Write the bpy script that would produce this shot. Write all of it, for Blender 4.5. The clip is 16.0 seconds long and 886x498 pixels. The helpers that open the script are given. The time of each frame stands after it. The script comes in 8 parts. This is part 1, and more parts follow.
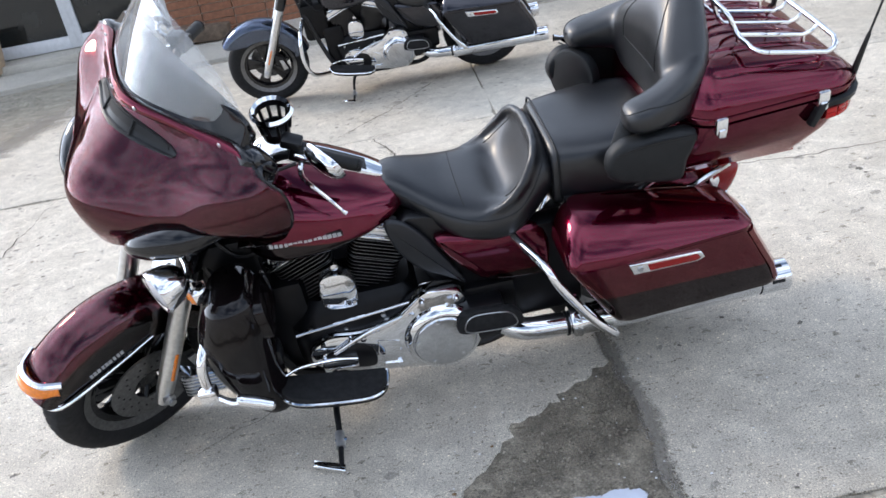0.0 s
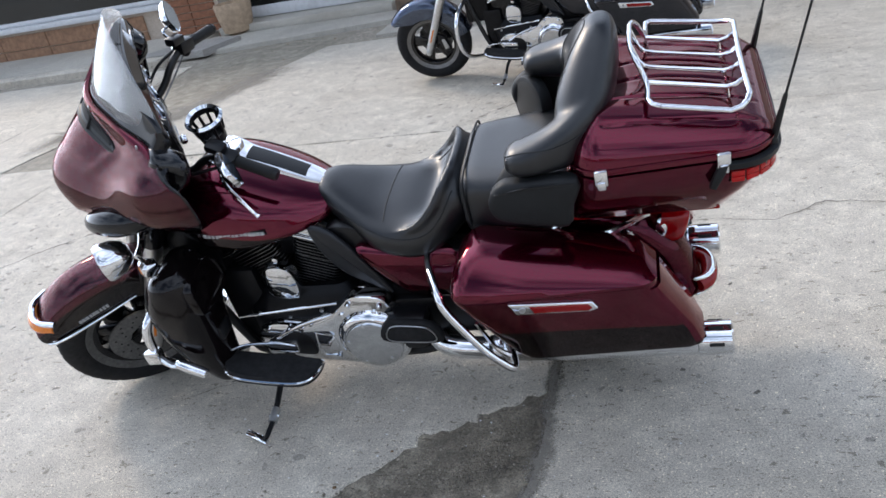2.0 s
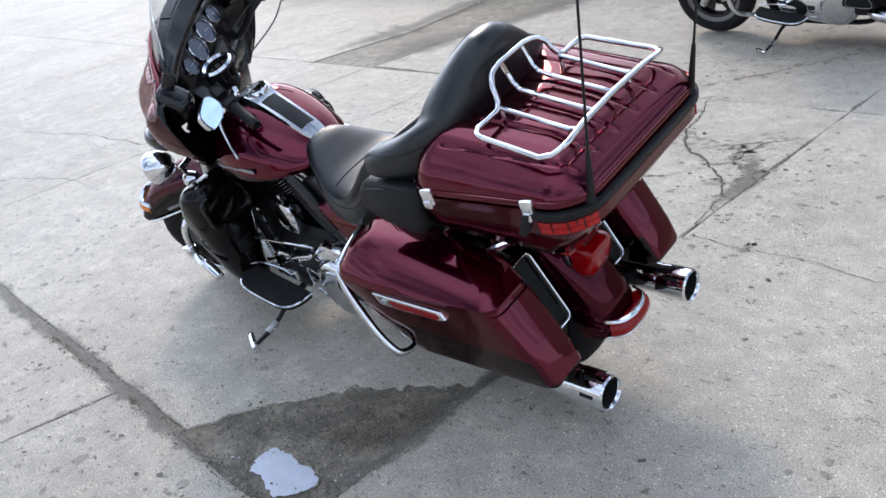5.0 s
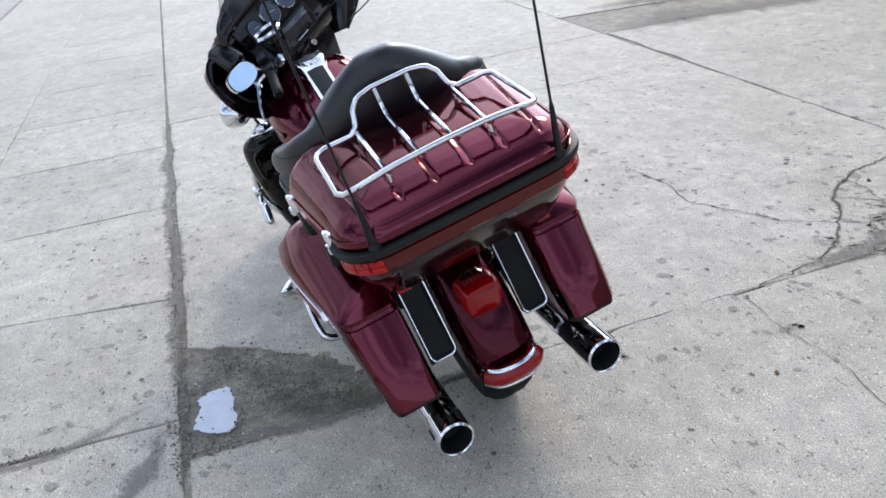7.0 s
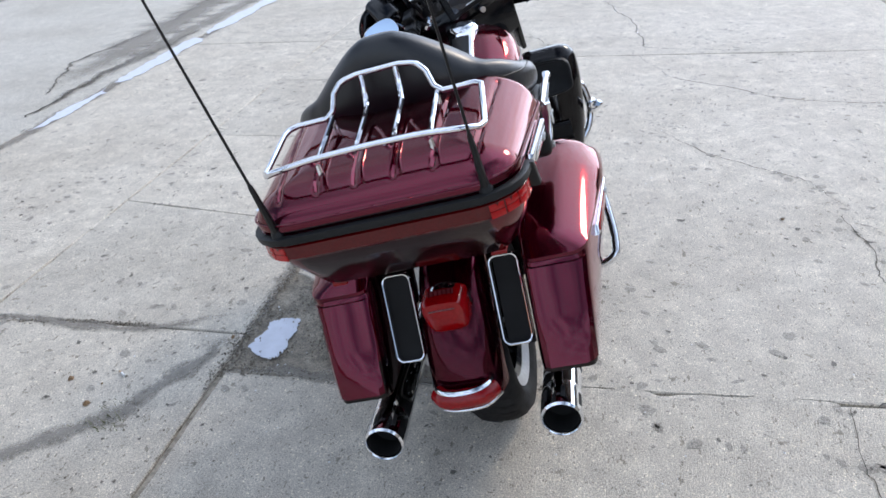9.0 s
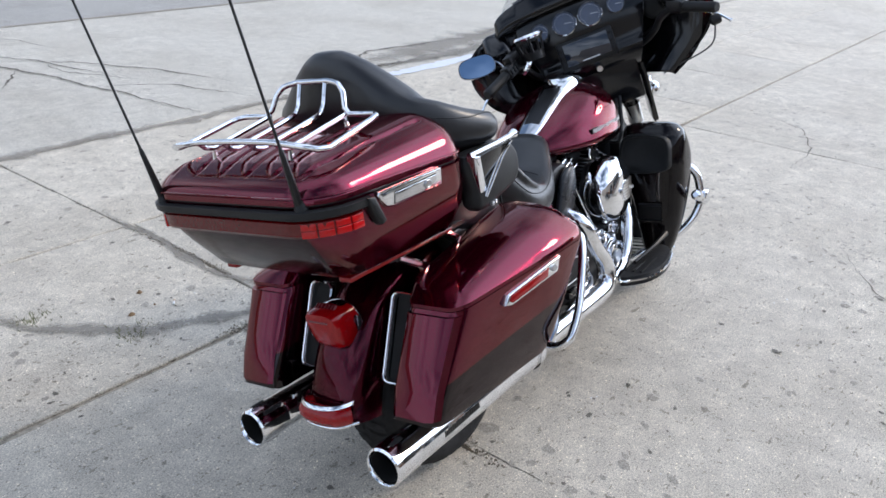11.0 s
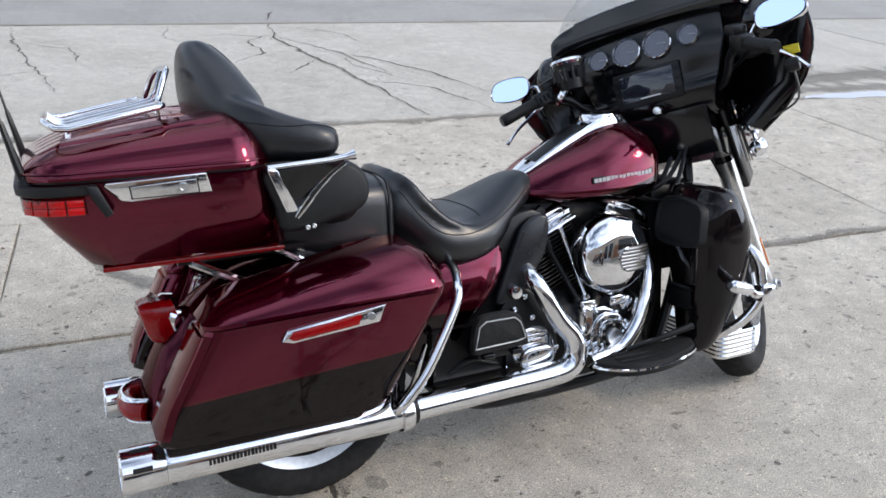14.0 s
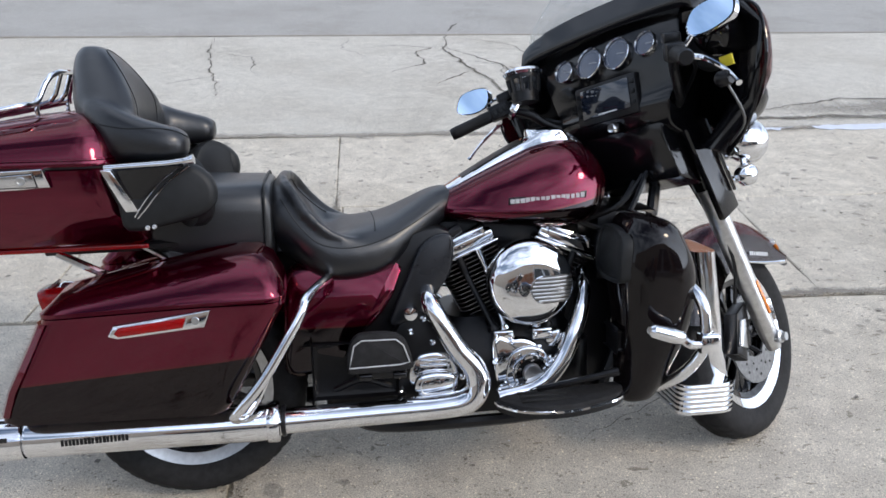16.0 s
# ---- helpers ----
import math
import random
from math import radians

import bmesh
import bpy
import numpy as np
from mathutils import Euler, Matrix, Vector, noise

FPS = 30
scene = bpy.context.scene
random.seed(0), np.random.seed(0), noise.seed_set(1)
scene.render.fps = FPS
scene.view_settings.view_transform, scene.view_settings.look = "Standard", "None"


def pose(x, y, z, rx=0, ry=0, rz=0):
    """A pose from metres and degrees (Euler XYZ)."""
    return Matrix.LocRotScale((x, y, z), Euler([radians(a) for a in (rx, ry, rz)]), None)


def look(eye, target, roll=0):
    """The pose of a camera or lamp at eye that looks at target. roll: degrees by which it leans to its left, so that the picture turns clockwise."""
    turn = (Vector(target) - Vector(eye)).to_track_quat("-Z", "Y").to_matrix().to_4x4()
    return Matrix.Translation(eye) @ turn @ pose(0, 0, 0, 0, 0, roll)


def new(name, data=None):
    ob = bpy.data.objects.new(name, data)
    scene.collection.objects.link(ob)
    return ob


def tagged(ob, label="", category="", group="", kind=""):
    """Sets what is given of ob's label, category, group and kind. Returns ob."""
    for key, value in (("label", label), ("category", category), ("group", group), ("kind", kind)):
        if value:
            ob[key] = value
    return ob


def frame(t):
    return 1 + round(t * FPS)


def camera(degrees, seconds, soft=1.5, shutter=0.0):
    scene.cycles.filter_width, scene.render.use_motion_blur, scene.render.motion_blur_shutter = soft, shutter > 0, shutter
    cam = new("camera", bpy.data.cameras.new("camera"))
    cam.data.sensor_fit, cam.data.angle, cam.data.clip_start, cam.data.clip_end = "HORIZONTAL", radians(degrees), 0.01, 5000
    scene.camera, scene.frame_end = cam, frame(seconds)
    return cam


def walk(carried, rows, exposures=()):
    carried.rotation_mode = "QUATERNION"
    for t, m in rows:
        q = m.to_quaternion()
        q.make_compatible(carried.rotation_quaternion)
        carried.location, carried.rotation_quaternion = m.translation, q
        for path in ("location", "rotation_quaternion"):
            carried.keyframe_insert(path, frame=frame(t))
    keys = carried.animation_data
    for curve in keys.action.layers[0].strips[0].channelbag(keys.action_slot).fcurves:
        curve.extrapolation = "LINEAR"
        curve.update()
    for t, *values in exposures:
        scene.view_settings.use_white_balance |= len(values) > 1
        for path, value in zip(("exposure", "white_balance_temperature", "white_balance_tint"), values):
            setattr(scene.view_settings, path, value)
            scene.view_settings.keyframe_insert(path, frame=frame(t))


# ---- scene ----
cam = camera(56.4, 16.0, soft=1.6)
METRES, EYE, TILT, LEAN, TURN = 8.497, 1.745, 0.0, 0.0, 0.0
ROWS = [
    (0.0, 0.0, 0.0, 0.0, -4.84, -26.58, 9.74),
    (0.5, 0.0367, -0.008, 0.0003, 0.07, -26.46, 10.34),
    (1.0, 0.0648, -0.005, -0.0012, 4.82, -25.83, 10.12),
    (1.5, 0.0955, 0.003, 0.0003, 10.18, -25.56, 10.17),
    (2.0, 0.1294, 0.0103, 0.0, 15.34, -25.59, 10.64),
    (2.5, 0.162, 0.0174, 0.0004, 20.86, -25.79, 10.38),
    (3.0, 0.1891, 0.0298, -0.0007, 25.82, -25.91, 9.27),
    (5.5, 0.3031, 0.1346, -0.0036, 52.42, -26.36, 9.91),
    (6.0, 0.3254, 0.1697, -0.0026, 58.99, -26.72, 9.18),
    (6.5, 0.3366, 0.1981, -0.0041, 65.09, -26.52, 7.81),
    (7.0, 0.3429, 0.2339, -0.0023, 72.09, -26.39, 7.52),
    (7.5, 0.354, 0.2684, -0.0012, 80.5, -26.46, 7.85),
    (8.0, 0.3539, 0.2934, -0.0029, 86.99, -26.88, 7.17),
    (8.5, 0.3419, 0.3242, -0.0037, 92.12, -27.32, 5.26),
    (9.0, 0.3305, 0.3503, -0.0024, 100.48, -27.25, 3.93),
    (9.5, 0.3234, 0.3844, -0.0013, 109.11, -26.64, 1.22),
    (12.0, 0.2318, 0.4957, -0.0053, 137.86, -24.78, -2.98),
    (12.5, 0.2063, 0.5045, -0.0043, 142.77, -25.95, -2.89),
    (13.0, 0.1796, 0.522, -0.004, 148.2, -25.89, -2.84),
    (13.5, 0.1541, 0.5371, -0.0035, 152.98, -24.78, -2.85),
    (14.0, 0.1262, 0.5428, -0.0053, 157.32, -24.5, -3.41),
    (14.5, 0.0996, 0.547, -0.0048, 162.68, -25.09, -2.03),
    (15.0, 0.0679, 0.5588, -0.0047, 168.42, -25.06, -0.98),
    (15.5, 0.0392, 0.5641, -0.0044, 171.58, -24.82, -0.62),
    (16.0, 0.0114, 0.5592, -0.0051, 174.46, -24.26, -0.61),
]
walk(cam, [(t, pose(0, 0, EYE, TILT, LEAN, TURN) @ pose(METRES * x, METRES * y, METRES * z, 90 + pitch, roll, yaw)) for t, x, y, z, yaw, pitch, roll in ROWS],
     [(t, e, k, 10) for t, e, k in ((0.0, 0.06, 6460), (1.0, -0.15, 6480), (2.0, -0.33, 6400), (2.5, -0.30, 6390), (3.0, -0.35, 6380), (5.5, -0.45, 6280), (7.0, -0.47, 6270), (9.0, -0.44, 6260), (12.0, -0.39, 6420), (14.0, -0.44, 6540), (16.0, -0.44, 6560))])

# ---- sky and sun ----
SUN_AZ, SUN_EL = 304.0, 36.0


def make_world():
    w = bpy.data.worlds.new("sky")
    scene.world = w
    w.use_nodes = True
    nt = w.node_tree
    n, l = nt.nodes, nt.links
    n.clear()
    out = n.new("ShaderNodeOutputWorld")
    bg = n.new("ShaderNodeBackground")
    sky = n.new("ShaderNodeTexSky")
    sky.sky_type, sky.sun_disc = "NISHITA", False
    sky.sun_elevation, sky.sun_rotation = radians(SUN_EL), radians(SUN_AZ)
    sky.dust_density, sky.ozone_density = 2.0, 1.0
    # broken cloud cover over the clear sky
    co = n.new("ShaderNodeTexCoord")
    sep = n.new("ShaderNodeSeparateXYZ")
    l.new(co.outputs["Generated"], sep.inputs[0])
    zz = n.new("ShaderNodeMath")
    zz.operation, zz.inputs[1].default_value = "MAXIMUM", 0.06
    l.new(sep.outputs[2], zz.inputs[0])
    dx, dy = n.new("ShaderNodeMath"), n.new("ShaderNodeMath")
    for d, o in ((dx, 0), (dy, 1)):
        d.operation = "DIVIDE"
        l.new(sep.outputs[o], d.inputs[0])
        l.new(zz.outputs[0], d.inputs[1])
    com = n.new("ShaderNodeCombineXYZ")
    l.new(dx.outputs[0], com.inputs[0])
    l.new(dy.outputs[0], com.inputs[1])
    noi = n.new("ShaderNodeTexNoise")
    noi.inputs["Scale"].default_value, noi.inputs["Detail"].default_value, noi.inputs["Roughness"].default_value = 0.9, 6, 0.55
    l.new(com.outputs[0], noi.inputs["Vector"])
    ramp = n.new("ShaderNodeValToRGB")
    ramp.color_ramp.elements[0].position, ramp.color_ramp.elements[1].position = 0.42, 0.60
    # haze and cloud glow round the sun, out of view, added to brighten reflections
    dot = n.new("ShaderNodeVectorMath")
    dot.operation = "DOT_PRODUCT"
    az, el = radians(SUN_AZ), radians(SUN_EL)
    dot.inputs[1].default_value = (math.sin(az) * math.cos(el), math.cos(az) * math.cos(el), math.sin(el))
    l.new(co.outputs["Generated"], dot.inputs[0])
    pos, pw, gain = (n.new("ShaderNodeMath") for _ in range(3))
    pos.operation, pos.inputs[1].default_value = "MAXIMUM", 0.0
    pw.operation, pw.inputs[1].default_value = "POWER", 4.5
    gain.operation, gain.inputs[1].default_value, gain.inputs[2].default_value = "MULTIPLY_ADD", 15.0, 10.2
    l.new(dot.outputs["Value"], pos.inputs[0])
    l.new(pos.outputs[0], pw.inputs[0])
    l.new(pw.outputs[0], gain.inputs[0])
    # the cover is made densest towards the sun, for brighter reflections in the lacquer
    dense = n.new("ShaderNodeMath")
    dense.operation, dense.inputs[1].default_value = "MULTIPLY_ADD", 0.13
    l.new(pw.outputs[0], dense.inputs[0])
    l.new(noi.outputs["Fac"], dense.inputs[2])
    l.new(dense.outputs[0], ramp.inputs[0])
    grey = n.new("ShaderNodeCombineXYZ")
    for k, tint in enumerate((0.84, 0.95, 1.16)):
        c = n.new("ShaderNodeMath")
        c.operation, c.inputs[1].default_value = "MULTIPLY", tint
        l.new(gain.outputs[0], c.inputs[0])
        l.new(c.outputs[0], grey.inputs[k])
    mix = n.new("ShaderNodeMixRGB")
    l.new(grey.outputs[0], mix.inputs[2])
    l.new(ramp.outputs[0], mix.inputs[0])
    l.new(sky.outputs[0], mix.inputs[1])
    # pale haze low over the horizon
    low, hz = n.new("ShaderNodeMath"), n.new("ShaderNodeMath")
    low.operation, low.inputs[0].default_value = "SUBTRACT", 1.0
    l.new(zz.outputs[0], low.inputs[1])
    hz.operation, hz.inputs[1].default_value = "POWER", 5.0
    l.new(low.outputs[0], hz.inputs[0])
    mix2 = n.new("ShaderNodeMixRGB")
    # the haze is made brightest under the sun, for the fairing and screen to reflect
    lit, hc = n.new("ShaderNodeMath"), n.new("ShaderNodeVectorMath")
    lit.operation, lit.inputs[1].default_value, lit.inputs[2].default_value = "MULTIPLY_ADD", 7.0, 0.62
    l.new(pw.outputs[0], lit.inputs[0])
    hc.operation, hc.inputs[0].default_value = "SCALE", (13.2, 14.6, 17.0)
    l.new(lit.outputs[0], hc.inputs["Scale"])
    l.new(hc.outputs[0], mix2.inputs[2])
    l.new(hz.outputs[0], mix2.inputs[0])
    l.new(mix.outputs[0], mix2.inputs[1])
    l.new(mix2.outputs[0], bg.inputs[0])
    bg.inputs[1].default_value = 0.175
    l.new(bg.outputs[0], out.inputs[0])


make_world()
sun = new("sun", bpy.data.lights.new("sun", "SUN"))
sun.data.energy, sun.data.angle, sun.data.color = 2.0, radians(12), (1.0, 0.82, 0.62)
_az, _el = radians(SUN_AZ), radians(SUN_EL)
sun.matrix_world = look((0, 0, 0), (-math.sin(_az) * math.cos(_el), -math.cos(_az) * math.cos(_el), -math.sin(_el)))


# ---- materials ----
def base(name, color, rough=0.5, metal=0.0, coat=0.0, spec=0.5):
    m = bpy.data.materials.new(name)
    m.use_nodes = True
    b = m.node_tree.nodes["Principled BSDF"]
    b.inputs["Base Color"].default_value = (*color, 1)
    b.inputs["Roughness"].default_value = rough
    b.inputs["Metallic"].default_value = metal
    b.inputs["Coat Weight"].default_value = coat
    b.inputs["Coat Roughness"].default_value = 0.03
    b.inputs["Specular IOR Level"].default_value = spec
    return m


def tex(m, kind, scale, detail=4.0, rough=0.55, coords="Object"):
    nt = m.node_tree
    co = nt.nodes.new("ShaderNodeTexCoord")
    t = nt.nodes.new(kind)
    t.inputs["Scale"].default_value = scale
    if kind == "ShaderNodeTexNoise":
        t.inputs["Detail"].default_value, t.inputs["Roughness"].default_value = detail, rough
    nt.links.new(co.outputs[coords], t.inputs["Vector"])
    return t


def ramp(m, src, stops):
    nt = m.node_tree
    r = nt.nodes.new("ShaderNodeValToRGB")
    e = r.color_ramp.elements
    while len(e) < len(stops):
        e.new(0.5)
    for el, (p, c) in zip(e, stops):
        el.position, el.color = p, (*c, 1) if len(c) == 3 else c
    nt.links.new(src, r.inputs[0])
    return r.outputs[0]


def mixc(m, fac, a, b, mode="MIX"):
    nt = m.node_tree
    x = nt.nodes.new("ShaderNodeMixRGB")
    x.blend_type = mode
    for i, v in ((0, fac), (1, a), (2, b)):
        if isinstance(v, (int, float)):
            x.inputs[i].default_value = v
        elif isinstance(v, tuple):
            x.inputs[i].default_value = (*v, 1)
        else:
            nt.links.new(v, x.inputs[i])
    return x.outputs[0]


def setin(m, key, src):
    m.node_tree.links.new(src, m.node_tree.nodes["Principled BSDF"].inputs[key])


def bump(m, src, strength=0.2, dist=0.01):
    nt = m.node_tree
    b = nt.nodes.new("ShaderNodeBump")
    b.inputs["Strength"].default_value, b.inputs["Distance"].default_value = strength, dist
    nt.links.new(src, b.inputs["Height"])
    setin(m, "Normal", b.outputs[0])


def grained(name, color, rough, scale, amount=0.25, metal=0.0, coat=0.0, bumpy=0.0, bscale=None, spec=0.5):
    """A plain surface with fine and broad variation in colour and gloss."""
    m = base(name, color, rough, metal, coat, spec)
    t, t2 = tex(m, "ShaderNodeTexNoise", scale), tex(m, "ShaderNodeTexNoise", scale / 9)
    lo, hi = tuple(c * (1 - amount) for c in color), tuple(min(1, c * (1 + amount)) for c in color)
    c1 = ramp(m, t.outputs["Fac"], [(0.3, lo), (0.7, hi)])
    c2 = ramp(m, t2.outputs["Fac"], [(0.3, (1 - amount / 2,) * 3), (0.7, (1, 1, 1))])
    setin(m, "Base Color", mixc(m, 1.0, c1, c2, "MULTIPLY"))
    r = ramp(m, t2.outputs["Fac"], [(0.3, (rough * 0.85,) * 3), (0.7, (min(1, rough * 1.2),) * 3)])
    setin(m, "Roughness", r)
    if bumpy:
        b = tex(m, "ShaderNodeTexNoise", bscale or scale * 2)
        bump(m, b.outputs["Fac"], bumpy, 0.004)
    return m


def candy(name, color, dark=None, line=None, ior=1.45):
    """Metallic lacquer; below the line z = a + b x + c x^2 it is the dark second tone."""
    m = base(name, color, 0.14, 0.90, 0.80, 0.2)
    m.node_tree.nodes["Principled BSDF"].inputs["Coat IOR"].default_value = ior
    m.node_tree.nodes["Principled BSDF"].inputs["Specular Tint"].default_value = (0.6, 0.10, 0.15, 1) if color[0] > 2 * color[2] else (0.6, 0.6, 0.65, 1)
    fl = tex(m, "ShaderNodeTexVoronoi", 1400)
    big = tex(m, "ShaderNodeTexNoise", 3)
    c = ramp(m, fl.outputs["Distance"], [(0.0, tuple(min(1, k * 1.25) for k in color)), (0.8, tuple(k * 0.85 for k in color))])
    c = mixc(m, 0.25, c, ramp(m, big.outputs["Fac"], [(0.3, tuple(k * 0.8 for k in color)), (0.7, color)]))
    if dark:
        nt = m.node_tree
        co = nt.nodes.new("ShaderNodeTexCoord")
        s = nt.nodes.new("ShaderNodeSeparateXYZ")
        nt.links.new(co.outputs["Object"], s.inputs[0])

        def mth(op, a, b):
            k = nt.nodes.new("ShaderNodeMath")
            k.operation = op
            for i, v in enumerate((a, b)):
                if isinstance(v, (int, float)):
                    k.inputs[i].default_value = v
                else:
                    nt.links.new(v, k.inputs[i])
            return k.outputs[0]
        a, b, c2 = line
        zl = mth("ADD", mth("MULTIPLY", mth("ADD", mth("MULTIPLY", s.outputs[0], c2), b), s.outputs[0]), a)
        under = mth("LESS_THAN", s.outputs[2], zl)
        c = mixc(m, under, c, dark)
        # a fine pinstripe follows the line
        near = mth("LESS_THAN", mth("ABSOLUTE", mth("SUBTRACT", s.outputs[2], zl), 0), 0.0022)
        c = mixc(m, near, c, (0.10, 0.012, 0.014))
    setin(m, "Base Color", c)
    return m


RED, DARK = (0.106, 0.0010, 0.0165), (0.006, 0.002, 0.003)
M = {}
M["red"] = candy("red_lacquer", RED)
M["red_tank"] = candy("red_black_tank_lacquer", RED, DARK, (0.622, 0.19, 0.0))
M["red_bag"] = candy("red_black_bag_lacquer", RED, DARK, (0.502, 0.10, 0.0))
M["red_cover"] = candy("red_black_cover_lacquer", RED, DARK, (0.520, 0.0, 0.0))
M["red_fender"] = candy("red_black_fender_lacquer", RED, DARK, (-2.382, 3.463, -0.983), 1.9)
M["red_fairing"] = candy("red_black_fairing_lacquer", RED, DARK, (1.33, -0.20, 0.0), 1.85)
M["grey"] = candy("charcoal_lacquer", (0.030, 0.030, 0.036))
M["blue"] = candy("blue_grey_lacquer", (0.16, 0.19, 0.26))
M["chrome"] = grained("chrome", (0.80, 0.81, 0.83), 0.06, 40, 0.05, 1.0)
M["steel"] = grained("brushed_aluminium", (0.52, 0.53, 0.54), 0.32, 60, 0.12, 1.0)
M["forkmetal"] = grained("satin_fork_aluminium", (0.62, 0.62, 0.61), 0.33, 60, 0.12, 1.0)
M["leather"] = grained("black_leather", (0.0042, 0.0048, 0.0065), 0.36, 30, 0.25, bumpy=0.13, bscale=200, spec=0.55, coat=0.15)
M["leather"].node_tree.nodes["Principled BSDF"].inputs["Coat Roughness"].default_value = 0.22
M["deflector"] = grained("smooth_black_moulding", (0.012, 0.013, 0.016), 0.30, 30, 0.15, spec=0.4)
M["vinyl"] = grained("black_vinyl", (0.009, 0.010, 0.011), 0.5, 40, 0.2, bumpy=0.1, bscale=400, spec=0.3)
M["dashblack"] = grained("smooth_black_plastic", (0.004, 0.004, 0.005), 0.13, 30, 0.2, spec=0.45)
M["dialmark"] = grained("pale_dial_marks", (0.30, 0.32, 0.36), 0.4, 30, 0.1)
M["polished"] = grained("polished_aluminium", (0.62, 0.63, 0.65), 0.16, 60, 0.1, 1.0)
M["gloss"] = grained("gloss_black", (0.004, 0.004, 0.005), 0.08, 20, 0.2, spec=0.5)
M["black"] = grained("satin_black", (0.005, 0.005, 0.006), 0.34, 30, 0.3, spec=0.35)
M["engine"] = grained("engine_black", (0.004, 0.004, 0.005), 0.36, 30, 0.35, spec=0.2)
M["lowerblack"] = grained("black_cherry_lacquer", (0.0045, 0.0030, 0.0034), 0.07, 20, 0.2, spec=0.3)
M["disc"] = grained("worn_disc_steel", (0.20, 0.20, 0.20), 0.42, 80, 0.25, 1.0)
M["finedge"] = grained("machined_fin", (0.30, 0.30, 0.31), 0.3, 80, 0.15, 1.0)
M["rubber"] = grained("tyre_rubber", (0.014, 0.014, 0.015), 0.75, 50, 0.35, bumpy=0.2, spec=0.25)
M["grip"] = grained("grip_rubber", (0.010, 0.010, 0.010), 0.6, 80, 0.2, spec=0.3)
# near-black colour stands for the shade inside holes, slots and gaps
M["dark"] = grained("void_shade", (0.004, 0.004, 0.004), 0.8, 20, 0.2)
M["white"] = base("white_trim", (0.7, 0.7, 0.7), 0.4)
M["lettering"] = grained("pale_metal_lettering", (0.46, 0.47, 0.48), 0.35, 60, 0.1, 0.3)
M["silver"] = grained("raised_silver_lettering", (0.55, 0.55, 0.55), 0.25, 60, 0.1, 1.0)
M["ribbed"] = grained("pale_ribbed_lens", (0.16, 0.030, 0.034), 0.15, 120, 0.2, coat=0.5)
M["dial"] = grained("dial_face", (0.03, 0.045, 0.085), 0.2, 30, 0.2, coat=1.0)
M["screen"] = grained("display_glass", (0.012, 0.016, 0.026), 0.08, 20, 0.2, coat=1.0)
M["yellow"] = grained("yellow_tag", (0.75, 0.62, 0.03), 0.5, 40, 0.1)
# the blue of the reflected sky is put into the mirror colour
M["mirror"] = base("sky_blue_mirror_glass", (0.56, 0.72, 0.92), 0.015, 1.0)


def lens(name, color, rough=0.12, coat=1.0):
    m = grained(name, color, rough, 120, 0.15, coat=coat, spec=0.3)
    w = tex(m, "ShaderNodeTexVoronoi", 160)
    bump(m, w.outputs["Distance"], 0.25, 0.002)
    return m


M["chin"] = grained("dark_red_rear_band", (0.016, 0.003, 0.004), 0.12, 20, 0.2, spec=0.4)
M["trunklens"] = lens("trunk_lamp_lens", (0.085, 0.0006, 0.0015), 0.08, 0.3)
M["deeplens"] = lens("deep_red_lens", (0.085, 0.0015, 0.004), 0.08, 0.5)
M["redlens"] = lens("red_lens", (0.22, 0.0015, 0.0025), 0.10, 0.3)
M["redcell"] = lens("bright_red_lens", (0.40, 0.003, 0.004), 0.08, 0.3)
M["tailred"] = lens("tail_lamp_red", (0.27, 0.0015, 0.003), 0.08, 0.3)
M["amber"] = lens("amber_lens", (0.75, 0.20, 0.01))
M["clearlens"] = lens("clear_lens", (0.5, 0.5, 0.52))


